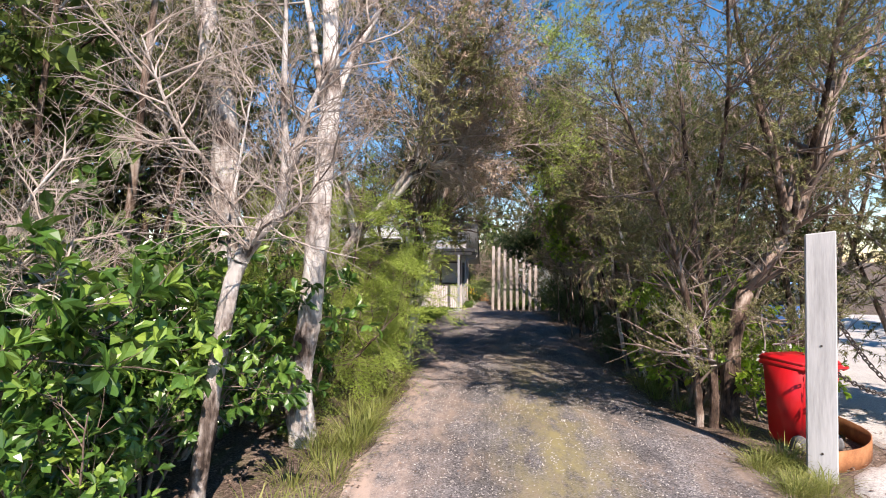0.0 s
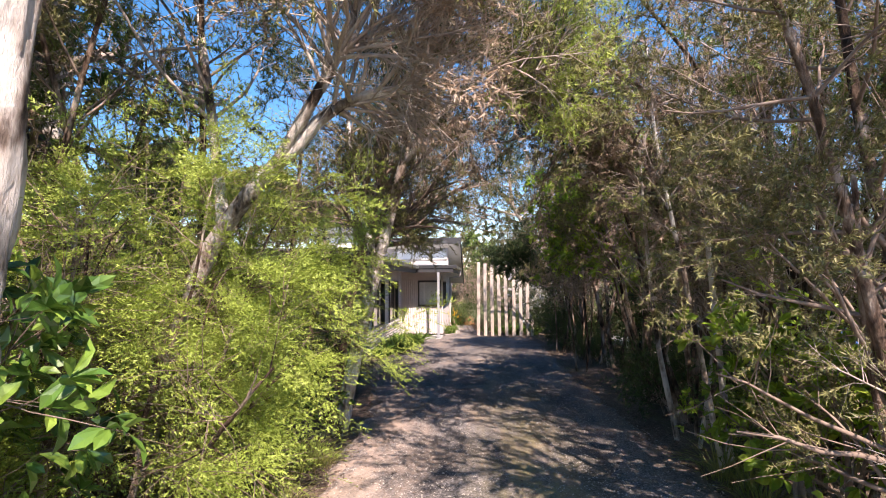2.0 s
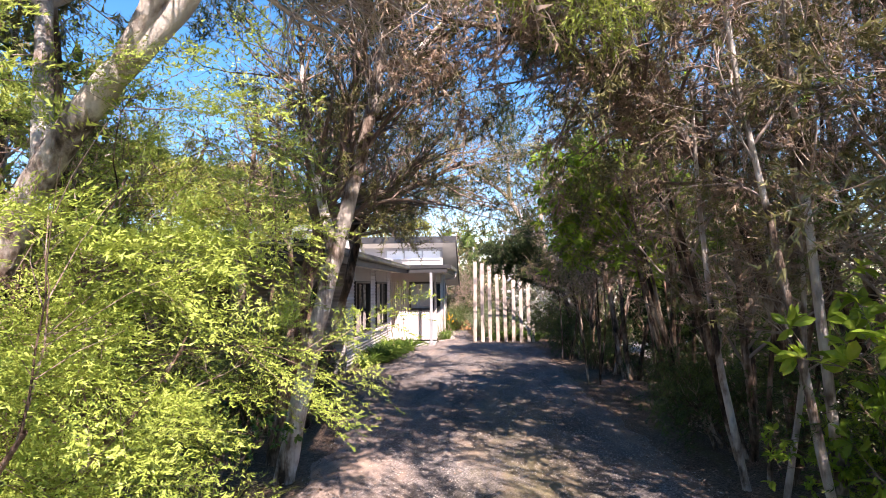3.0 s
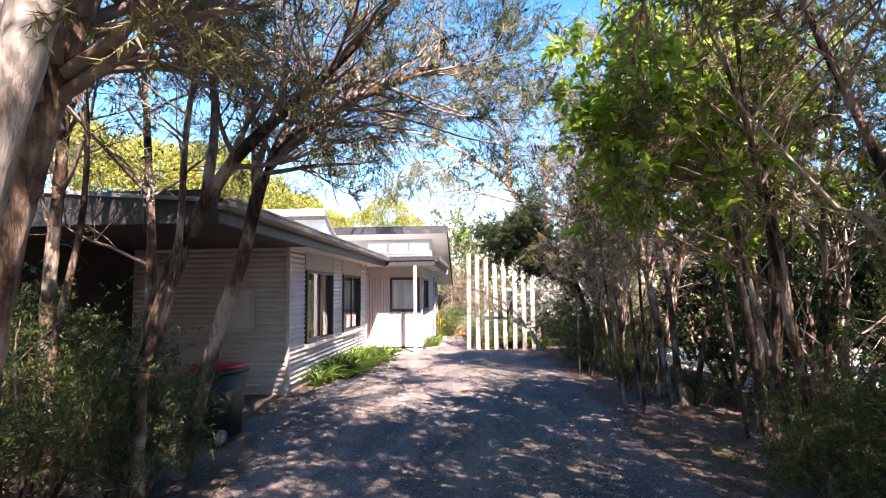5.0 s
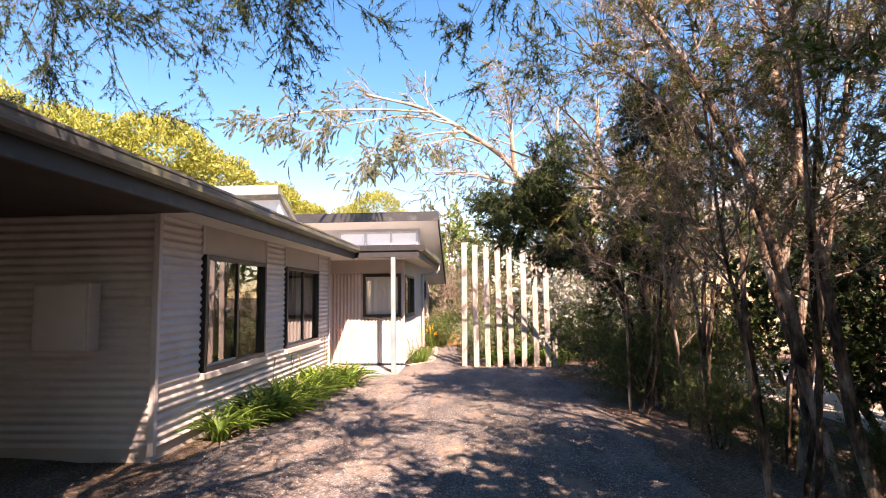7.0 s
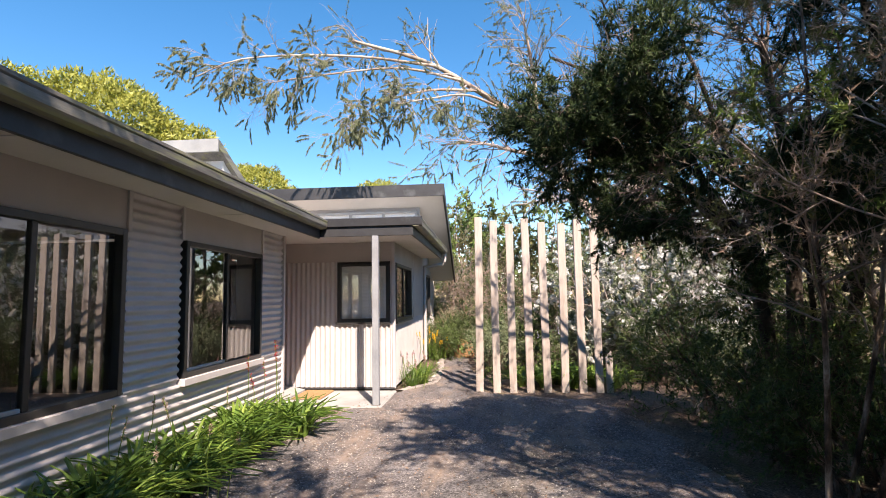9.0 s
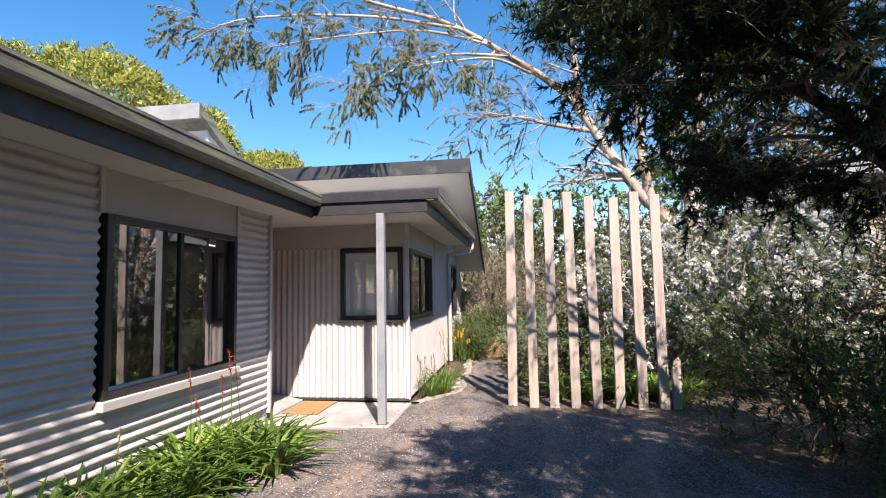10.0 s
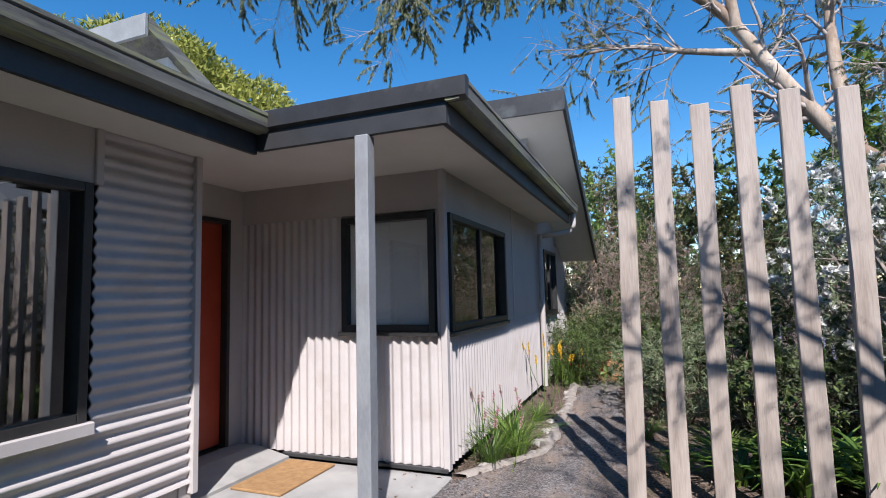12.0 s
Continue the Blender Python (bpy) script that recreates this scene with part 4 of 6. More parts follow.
def parked_car(x, y, rz, mat, label):
    c = thing("parked_car", x, y, float(ground_z(x, y)) + 0.06, label, "car", rz=rz)
    bm = bmesh.new()
    outline = [(-2.1, 0.30), (-2.12, 0.62), (-1.95, 0.86), (-1.25, 0.95), (1.15, 0.92), (1.9, 0.78), (2.08, 0.55), (2.05, 0.30)]
    a_ = [bm.verts.new((u, -0.82, w)) for u, w in outline]
    b_ = [bm.verts.new((u, 0.82, w)) for u, w in outline]
    bm.faces.new(a_)
    bm.faces.new(b_[::-1])
    for i in range(len(outline)):
        j = (i + 1) % len(outline)
        bm.faces.new((a_[i], b_[i], b_[j], a_[j]))
    bmesh.ops.bevel(bm, geom=list(bm.edges), offset=0.06, segments=2, affect="EDGES")
    part("body", mesh_of("body", bm, mat, True), c)
    bm = bmesh.new()
    outline = [(-1.75, 0.93), (-1.2, 1.42), (0.25, 1.45), (0.95, 0.92)]
    a_ = [bm.verts.new((u, -0.66, w)) for u, w in outline]
    b_ = [bm.verts.new((u, 0.66, w)) for u, w in outline]
    bm.faces.new(a_)
    bm.faces.new(b_[::-1])
    for i in range(4):
        bm.faces.new((a_[i], b_[i], b_[(i + 1) % 4], a_[(i + 1) % 4]))
    bmesh.ops.bevel(bm, geom=list(bm.edges), offset=0.05, segments=2, affect="EDGES")
    part("cabin", mesh_of("cabin", bm, FRAME, True), c, "dark glazed cabin")
    box("roof_panel", mat, -1.15, 0.2, -0.6, 0.6, 1.44, 1.47, 0.02, c)
    for wx in (-1.3, 1.3):
        for wy in (-0.78, 0.78):
            bm = bmesh.new()
            bmesh.ops.create_cone(bm, cap_ends=True, segments=20, radius1=0.31, radius2=0.31, depth=0.2, matrix=pose(wx, wy, 0.31, 90, 0, 0))
            w = part("wheel", mesh_of("wheel", bm, BINDARK, False), c)
            bm = bmesh.new()
            bmesh.ops.create_cone(bm, cap_ends=True, segments=16, radius1=0.19, radius2=0.17, depth=0.22, matrix=pose(wx, wy, 0.31, 90, 0, 0))
            part("rim", mesh_of("rim", bm, STEEL, False), w)
    return c


parked_car(8.2, 17.5, 80, BLUE, "blue car parked in the pale yard behind the trees")

# ---- plants ----
def sprout(parent, n, reach, length, angle, points, rise, wiggle, ratio, rng, thin=0.0015, inward=None):
    """n shoots from the parent lines: where along them (reach), how long, at what angle, bending up by rise."""
    p, r = parent
    b, k, _ = p.shape
    idx = rng.permutation(np.arange(n) % b)
    u = rng.uniform(*reach, n) * (k - 1.001)
    i = u.astype(int)
    f = (u - i)[:, None]
    pos = p[idx, i] * (1 - f) + p[idx, i + 1] * f
    tan = unit(p[idx, i + 1] - p[idx, i])
    rad = r[idx, i] * (1 - f[:, 0]) + r[idx, i + 1] * f[:, 0]
    perp = rng.normal(size=(n, 3))
    if inward is not None:
        perp = perp + np.asarray(inward)
    perp = unit(perp - tan * np.sum(perp * tan, -1, keepdims=True))
    a = np.radians(rng.uniform(*angle, n))[:, None]
    d = np.cos(a) * tan + np.sin(a) * perp
    step = rng.uniform(*length, n)[:, None] / (points - 1)
    out = np.empty((n, points, 3))
    out[:, 0] = pos
    for s in range(1, points):
        d = unit(d + wiggle * rng.normal(size=(n, 3)) + np.array([0, 0, rise]))
        out[:, s] = out[:, s - 1] + d * step
    taper = np.linspace(1, 0.3, points)[None]
    return out, np.maximum(rad * ratio, thin)[:, None] * taper


def leaves(parent, per, size, width, rng, shape="blade", reach=(0.15, 1.0), spread=0.9, droop=0.0, forward=0.6):
    """Leaves along the lines, with length and width ranges. Returns (vertices, faces)."""
    p, _ = parent
    b, k, _ = p.shape
    n = int(b * per)
    idx = rng.integers(0, b, n)
    u = rng.uniform(*reach, n) * (k - 1.001)
    i = u.astype(int)
    f = (u - i)[:, None]
    pos = p[idx, i] * (1 - f) + p[idx, i + 1] * f
    tan = unit(p[idx, i + 1] - p[idx, i])
    d = unit(tan * forward + spread * unit(rng.normal(size=(n, 3))) + np.array([0, 0, -droop]))
    side = unit(np.cross(d, rng.normal(size=(n, 3)) * 0.5 + np.array([0.22, -0.55, 0.75])))
    nor = np.cross(side, d)
    ln = rng.uniform(*size, n)[:, None]
    w = ln * rng.uniform(*width, n)[:, None] / 2
    if shape == "blade":
        v = np.stack([pos - side * w * 0.5, pos + side * w * 0.5, pos + d * ln * 0.5 + side * w, pos + d * ln], 1)
        q = np.arange(n * 4).reshape(n, 4)
        return v.reshape(-1, 3), q
    if shape == "needle":
        ln, w = ln * 1.3, w * 0.62
        v = np.stack([pos - side * w, pos + side * w, pos + d * ln], 1)
        return v.reshape(-1, 3), np.arange(n * 3).reshape(n, 3)
    if shape == "petal":
        v = np.stack([pos - side * w, pos + side * w, pos + d * ln], 1)
        return v.reshape(-1, 3), np.arange(n * 3).reshape(n, 3)
    up = nor * ln * 0.10
    curl = -nor * ln * 0.16
    v = np.stack([pos, pos + d * ln * 0.35 + side * w * 0.85 + up, pos + d * ln * 0.72 + side * w * 0.9 + up + curl * 0.4, pos + d * ln + curl,
                  pos + d * ln * 0.72 - side * w * 0.9 + up + curl * 0.4, pos + d * ln * 0.35 - side * w * 0.85 + up, pos + d * ln * 0.55], 1)
    o = np.arange(n)[:, None] * 7
    tri = np.vstack([o + np.array([[6, 3, 2]]), o + np.array([[6, 4, 3]])])
    quad = np.vstack([o + np.array([[0, 6, 2, 1]]), o + np.array([[0, 5, 4, 6]])])
    return v.reshape(-1, 3), (quad, tri)


def clumped(parent, share, rng, size=0.7):
    """The share of the lines whose tips fall into clumps of the given size."""
    p, r = parent
    shift = Vector(rng.uniform(0, 50, 3))
    f = np.array([noise.noise(Vector(q) / size + shift) for q in p[:, -1]])
    keep = f >= np.quantile(f, 1 - share)
    return p[keep], r[keep]


def fronds(parent, n, length, rng, leaf_size=(0.011, 0.020), twigs=10, leaflets=8, reach=(0.35, 1.0), droop=0.35):
    """Flat feathery sprays: an axis, twigs to both sides in turn, leaflets along them. Returns (vertices, faces)."""
    p, _ = parent
    b, k, _ = p.shape
    idx = rng.permutation(np.arange(n) % b)
    u = rng.uniform(*reach, n) * (k - 1.001)
    i = u.astype(int)
    pos = p[idx, i] + (p[idx, i + 1] - p[idx, i]) * (u - i)[:, None]
    tan = unit(p[idx, i + 1] - p[idx, i])
    middle = pos.mean(0)
    out = unit((pos - middle) * np.array([1, 1, 0.45]))
    axis = unit(0.6 * tan + 0.75 * out + 0.4 * rng.normal(size=(n, 3)) + np.array([0, 0, 0.1]))
    nor = np.array([0.1, -0.3, 1.0]) + 0.35 * rng.normal(size=(n, 3)) + 0.4 * out
    nor = unit(nor - axis * np.sum(nor * axis, -1, keepdims=True))
    side = np.cross(nor, axis)
    L = rng.uniform(*length, n)[:, None]
    pieces = []
    for j in range(twigs):
        t = (j + 0.6) / twigs
        base = pos + axis * L * t - np.array([0, 0, droop]) * L * t * t
        way = unit(axis * 0.8 + side * (0.85 if j % 2 else -0.85) + 0.12 * rng.normal(size=(n, 3)) - np.array([0, 0, droop * t]))
        across = np.cross(nor, way)
        span = L * 0.42 * (1 - 0.72 * t)
        for m in range(leaflets):
            c = base + way * span * (m + 0.7) / leaflets
            d = unit(way * 0.7 + across * (0.8 if m % 2 else -0.8) + 0.3 * rng.normal(size=(n, 3)))
            w = np.cross(unit(nor + 0.5 * rng.normal(size=(n, 3))), d)
            ln = rng.uniform(*leaf_size, n)[:, None]
            pieces.append(np.stack([c - w * ln * 0.2, c + w * ln * 0.2, c + d * ln], 1))
    v = np.stack(pieces, 1).reshape(-1, 3)
    return v, np.arange(len(v)).reshape(-1, 3)


def wood(name, groups, mat, owner, label=""):
    """One mesh of branches: groups of ((lines, radii), sides)."""
    v, f = merged([tubes(g[0][0], g[0][1], g[1], g[2] if len(g) > 2 else 0, np.random.default_rng(1)) for g in groups])
    return tagged(part(name, build_mesh(name, v, f, mat, True), owner, label), kind="" if name == "trunk" else "stuff")


def foliage(name, data, mat, owner, label=""):
    v, f = data
    return tagged(part(name, build_mesh(name, v, list(f) if isinstance(f, tuple) else [f], mat, False), owner, label), kind="stuff")


def lines(points_list, n, r0, r1):
    p = np.stack([catmull(pts, n) for pts in points_list])
    r0, r1 = np.broadcast_to(r0, len(p)), np.broadcast_to(r1, len(p))
    u = np.linspace(0, 1, n)[None]
    return p, r0[:, None] * (1 - u) + r1[:, None] * u


def stems(n, height, lean, spread, r0, rng, points=12, wiggle=0.05):
    out = np.empty((n, points, 3))
    a = rng.uniform(0, 2 * np.pi, n)
    out[:, 0] = np.stack([np.cos(a), np.sin(a), np.zeros(n)], -1) * rng.uniform(0.02, spread, n)[:, None]
    out[:, 0, 2] = -0.08
    d = unit(np.stack([np.cos(a) * lean, np.sin(a) * lean, np.ones(n)], -1) + rng.normal(size=(n, 3)) * 0.08)
    step = (height * rng.uniform(0.75, 1.05, n) / (points - 1))[:, None]
    for s in range(1, points):
        d = unit(d + wiggle * rng.normal(size=(n, 3)) + np.array([0, 0, 0.04]))
        out[:, s] = out[:, s - 1] + d * step
    return out, (r0 * rng.uniform(0.7, 1.1, n))[:, None] * np.linspace(1, 0.25, points)[None]


def tea_tree(seed, height=5.2, dry=0.5, leafy=1.0, count=4, leaf=OLIVE, base=0.2, per=30, size=(0.021, 0.042), stout=0.05, brown=11, wid=(0.36, 0.54), label="multi-stemmed tea tree with grey twigs and fine olive leaves"):
    """A thicket tree: several thin stems, many dry grey twigs, fine leaves at the ends."""
    rng = np.random.default_rng(seed)
    t = thing("tea_tree", 0, 0, 0, label, "tree", "tea-tree thicket")
    s = stems(count, height, 0.16, 0.22, stout, rng)
    b = sprout(s, 46, (base, 0.98), (0.6, 1.5), (28, 70), 5, 0.05, 0.14, 0.5, rng, 0.006)
    c = sprout(b, 230, (0.2, 1.0), (0.3, 0.8), (25, 65), 4, 0.03, 0.16, 0.5, rng, 0.0028)
    tw = sprout(c, int(950 * dry), (0.15, 1.0), (0.12, 0.36), (20, 60), 2, 0.02, 0.22, 0.6, rng, 0.0014)
    gr = sprout(clumped(c, 0.6, rng), int(900 * leafy), (0.45, 1.0), (0.12, 0.3), (15, 60), 2, 0.06, 0.15, 0.6, rng, 0.0014)
    wood("trunk", [(s, 7, 0.06)], TEABARK, t)
    wood("crown_wood", [(b, 5), (c, 3)], TWIG if seed % 2 else BROWNTWIG, t)
    wood("twig_mass", [(tw, 3)], TWIG, t, "fine dry grey twigs")
    foliage("foliage", leaves(gr, int(per * 1.15), size, wid, rng, "needle", (0.0, 1), 0.75), leaf, t)
    if dry > 0.3:
        foliage("dry_foliage", leaves(tw, int(brown * 1.35), (0.022, 0.044), (0.32, 0.5), rng, "needle", (0.2, 1), 0.9), DRYLEAF, t, "withered brown leaves")
    return t


def plume_bush(seed, height=2.3, wide=0.75, leaf=LIME, per=24, size=(0.028, 0.052), label="dense feathery lime-green bush with drooping sprays", sprays=1000, wid=(0.36, 0.56), twigs=False, spray=0):
    rng = np.random.default_rng(seed)
    t = thing("feathery_bush", 0, 0, 0, label, "bush")
    s = stems(9, height * 0.85, wide * 0.55, 0.3, 0.026, rng, 9, 0.10)
    b = sprout(s, 110, (0.2, 1.0), (0.35, 0.7), (30, 75), 6, -0.01, 0.12, 0.55, rng, 0.004)
    c = sprout(b, 620, (0.2, 1.0), (0.2, 0.45), (25, 60), 3, -0.05, 0.10, 0.5, rng, 0.002)
    d = sprout(c, sprays, (0.1, 1.0), (0.10, 0.26), (25, 60), 2, -0.06, 0.1, 0.6, rng, 0.0012)
    wood("stem_wood", [(s, 6, 0.05), (b, 3)], TEABARK, t)
    if twigs:
        wood("twig_mass", [(c, 3)], BROWNTWIG, t)
    if spray:
        foliage("foliage", fronds(clumped(c, 0.8, rng, 0.4), spray, (0.16, 0.34), rng), leaf, t)
    else:
        foliage("foliage", leaves(d, per, size, wid, rng, "needle", (0.0, 1), 1.0, 0.1, 0.6), leaf, t)
    return t


def broad_bush(seed, height=1.7, wide=0.9, size=(0.09, 0.165), tips=300, leaf=GLOSSY, label="broad-leaved evergreen bush with glossy green leaves"):
    rng = np.random.default_rng(seed)
    t = thing("broadleaf_bush", 0, 0, 0, label, "bush")
    s = stems(7, height, wide * 0.55, 0.25, 0.028, rng, 9, 0.10)
    b = sprout(s, 64, (0.2, 1.0), (0.35, 0.8), (30, 75), 6, 0.05, 0.12, 0.6, rng, 0.006)
    c = sprout(b, tips, (0.3, 1.0), (0.15, 0.35), (25, 65), 4, 0.08, 0.1, 0.6, rng, 0.0035)
    wood("stem_wood", [(s, 6, 0.04), (b, 5), (c, 3)], BROWNTWIG, t)
    foliage("foliage", leaves(c, 8, size, (0.40, 0.52), rng, "broad", (0.72, 1.0), 1.0, 0.2, 0.7), leaf, t)
    return t


def canopy_crown(t, limbs, rng, n1=40, n2=240, n3=900, l1=(0.7, 1.6), l2=(0.35, 0.8), l3=(0.15, 0.38), per=26, leaf=OLIVE, twig=BROWNTWIG, size=(0.045, 0.09), droop=0.05, reach=(0.35, 1.0), rise=0.03, wid=(0.36, 0.56)):
    b = sprout(limbs, n1, reach, l1, (25, 75), 6, rise, 0.14, 0.5, rng, 0.008)
    c = sprout(b, n2, (0.25, 1.0), l2, (25, 65), 4, rise * 0.5, 0.16, 0.5, rng, 0.003)
    d = sprout(clumped(c, 0.62, rng) if per else c, n3, (0.4 if per else 0.25, 1.0), l3, (20, 60), 2, 0.0, 0.18, 0.6, rng, 0.0015)
    wood("crown_wood", [(b, 5), (c, 3), (d, 3)], twig, t)
    if per:
        foliage("foliage", leaves(d, per, size, wid, rng, "needle", (0.1, 1), 0.85, droop), leaf, t)
    return b, c, d


def flaking(p, r, sides, seed, depth=0.26):
    """A trunk wrapped in overlapping plates of papery bark: (vertices, faces)."""
    b, n, _ = p.shape
    a = np.arange(sides) * 2 * np.pi / sides
    run = np.concatenate([np.zeros((b, 1)), np.cumsum(np.linalg.norm(np.diff(p, axis=1), axis=-1), 1)], 1)
    relief = np.empty((b, n, sides))
    for i in range(b):
        for j in range(n):
            for k in range(sides):
                q = Vector((1.7 * math.cos(a[k]), 1.7 * math.sin(a[k]), run[i, j] * 2.2 + seed + i * 9))
                plate = noise.noise(q) + 0.6 * noise.noise(Vector((q.x * 2.2, q.y * 2.2, q.z * 1.6)))
                relief[i, j, k] = 0.75 * (math.floor(plate * 3.2) / 3.2) + 0.25 * plate + 0.22 * noise.noise(Vector((q.x * 5, q.y * 5, q.z * 3)))
    thick = (r[..., None] * (1 + depth * relief)).reshape(b, n, sides)
    t = unit(np.gradient(p, axis=1))
    u = unit(np.cross(t, np.where(np.abs(t[..., 2:3]) > 0.9, np.array([1.0, 0, 0]), np.array([0, 0, 1.0]))))
    w = np.cross(t, u)
    v = p[:, :, None] + (u[:, :, None] * np.cos(a)[None, None, :, None] + w[:, :, None] * np.sin(a)[None, None, :, None]) * thick[..., None]
    i = np.arange(b * n * sides).reshape(b, n, sides)
    j = np.roll(i, -1, 2)
    return v.reshape(-1, 3), np.stack([i[:, :-1], j[:, :-1], j[:, 1:], i[:, 1:]], -1).reshape(-1, 4)


def hero(name, label, trunks, r0, r1, mat, seed, category="tree", n=16, sides=10, knob=0.07, bark=False):
    """A tree whose main limbs follow given lines."""
    t = thing(name, 0, 0, 0, label, category)
    limbs = lines(trunks, n, r0, r1)
    if bark:
        v, q = flaking(*lines(trunks, n * 4, r0, r1), sides * 2, seed)
        part("trunk", build_mesh("trunk", v, [q], mat, True), t)
    else:
        wood("trunk", [(limbs, sides, knob)], mat, t)
    return t, limbs, np.random.default_rng(seed)


def put(proto, x, y, rz, size=1.0, tilt=(0, 0), z=None, stretch=1.0):
    g = float(ground_z(x, y)) if z is None else z
    ob = copy_thing(proto, pose(x, y, g, tilt[0], tilt[1], rz))
    ob.scale = (size, size, size * stretch)
    return ob


def stow(proto):
    """Removes a pattern plant once its copies stand."""
    for o in (*proto.children_recursive, proto):
        bpy.data.objects.remove(o)


rnd = np.random.default_rng(11)
stemmy = [tea_tree(36, 5.2, 1.0, 0.8, 4, OLIVE, 0.36, 30, (0.025, 0.05), 0.036, 13), tea_tree(37, 4.8, 0.9, 0.8, 4, GREEN, 0.4, 30, (0.025, 0.05), 0.036, 11), tea_tree(38, 5.4, 1.2, 0.6, 3, OLIVE, 0.34, 30, (0.025, 0.05), 0.034, 13)]
thicket = [tea_tree(31, 5.4, 1.0, 0.75), tea_tree(32, 5.0, 0.55, 1.2, leaf=GREEN, label="multi-stemmed tea tree with fine mid-green leaves"), tea_tree(33, 5.8, 1.2, 0.6), tea_tree(34, 4.6, 0.6, 1.2)]
deep = [tea_tree(39, 5.2, 0.5, 0.7, per=18, size=(0.032, 0.06), brown=7), tea_tree(40, 5.2, 0.4, 0.9, leaf=GREEN, per=16, size=(0.032, 0.06), brown=7, label="multi-stemmed tea tree with fine mid-green leaves")]
airy = [tea_tree(41, 6.0, 0.5, 0.9, 3, OLIVE, 0.5, 32, (0.024, 0.048)), tea_tree(42, 6.4, 0.5, 0.9, 3, GREEN, 0.5, 32, (0.024, 0.048))]
# thicket along the right of the drive
for i, y in enumerate(np.arange(8.1, 11.2, 0.9)):
    put((stemmy + thicket[:1])[i % 4], 2.6 + 0.25 * math.sin(i * 2.1), y + rnd.normal() * 0.12, rnd.uniform(0, 360), rnd.uniform(0.82, 1.0), (rnd.normal() * 3, -3 + rnd.normal() * 2))
for i, y in enumerate(np.arange(13.2, 19.6, 1.25)):
    put(stemmy[i % 3], 2.55 + 0.3 * math.sin(i * 2.3) + (0.3 if 12.6 < y < 14.6 else 0), y + rnd.normal() * 0.15, rnd.uniform(0, 360), rnd.uniform(0.85, 1.05), (rnd.normal() * 3, -4 + rnd.normal() * 3))
for i, y in enumerate((19.9, 21.2)):
    put(thicket[i], 3.1, y, rnd.uniform(0, 360), 0.75, (0, -4))
for i, (x, y, s) in enumerate(((3.9, 8.0, 0.85), (3.6, 10.2, 0.9), (3.3, 9.1, 0.9), (4.5, 8.8, 1.0), (4.6, 6.9, 1.0))):
    put(deep[i % 2], x, y, rnd.uniform(0, 360), s, (rnd.normal() * 3, rnd.normal() * 3))
shady = tea_tree(44, 4.6, 0.25, 1.4, 3, GREEN, 0.2, 24, (0.026, 0.052), 0.04, label="dense green-leaved tea tree at the edge of the thicket")
for x, y, rz, s in ((3.7, 11.5, 30, 0.74), (4.2, 12.9, 140, 0.75)):
    put(shady, x, y, rz, s)
stow(shady)
# again in DARKLEAF: the thicket's inner shade is put into the leaf colour
shady = tea_tree(45, 4.6, 0.25, 1.2, 3, DARKLEAF, 0.12, 30, (0.028, 0.055), 0.04, label="dense tea tree inside the thicket, leaves darkened for shade")
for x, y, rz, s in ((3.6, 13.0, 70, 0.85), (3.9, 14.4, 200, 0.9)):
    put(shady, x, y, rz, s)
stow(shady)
# thicket on the left behind the bushes
for i, (x, y, s) in enumerate(((-4.0, 3.0, 1.0), (-4.3, 4.2, 1.0), (-4.1, 5.4, 1.05), (-4.6, 6.3, 1.05), (-4.4, 7.2, 1.0), (-4.0, 8.0, 1.0), (-5.3, 7.6, 1.1), (-3.6, 9.4, 0.85), (-5.2, 2.4, 1.1))):
    put((deep + airy + deep + thicket[:1])[i % 7], x, y, rnd.uniform(0, 360), s, (rnd.normal() * 3, 3 + rnd.normal() * 3))
# trees that lean over the drive
for x, y, s, ty in ((2.9, 8.6, 1.1, -24), (3.1, 16.3, 1.05, -16), (-3.2, 9.0, 1.05, 18)):
    put(airy[int(y) % 2], x, y, rnd.uniform(0, 360), s, (0, ty))
for p in thicket + airy + stemmy + deep:
    stow(p)

# pale twiggy tree beside the drive
t, limbs, rng = hero("bare_tree", "slender pale tree with a leaning trunk and bare twigs",
                     [[(-2.13, 4.2, 0.45), (-2.12, 4.2, 0.69), (-2.02, 4.2, 1.33), (-1.89, 4.2, 2.05), (-1.74, 4.2, 2.35), (-1.59, 4.25, 2.52)]], 0.062, 0.048, PAPERBARK, 5, n=24, sides=10, bark=True)
up = lines([[(-1.60, 4.25, 2.50), (-1.54, 4.22, 2.83), (-1.53, 4.15, 3.2), (-1.50, 4.1, 3.9)], [(-1.62, 4.25, 2.48), (-1.45, 4.2, 2.95), (-1.3, 4.15, 3.3), (-0.85, 4.0, 3.75)],
            [(-1.76, 4.2, 2.33), (-2.0, 4.1, 2.8), (-2.2, 4.0, 3.1), (-2.35, 3.9, 3.6)], [(-1.8, 4.2, 2.2), (-1.6, 4.0, 2.4), (-1.35, 3.9, 2.5), (-1.1, 3.8, 2.75)],
            [(-1.9, 4.2, 2.05), (-1.95, 4.25, 2.4), (-1.9, 4.3, 2.9), (-1.85, 4.4, 3.5)]], 10, [0.042, 0.036, 0.018, 0.012, 0.016], [0.014, 0.009, 0.005, 0.004, 0.005])
wood("limb_wood", [(up, 7, 0.05)], PAPERBARK, t)
canopy_crown(t, (up[0], up[1] * 0.45), rng, 80, 760, 4600, (0.25, 0.7), (0.12, 0.34), (0.04, 0.16), 0, twig=PALETWIG, reach=(0.1, 1))
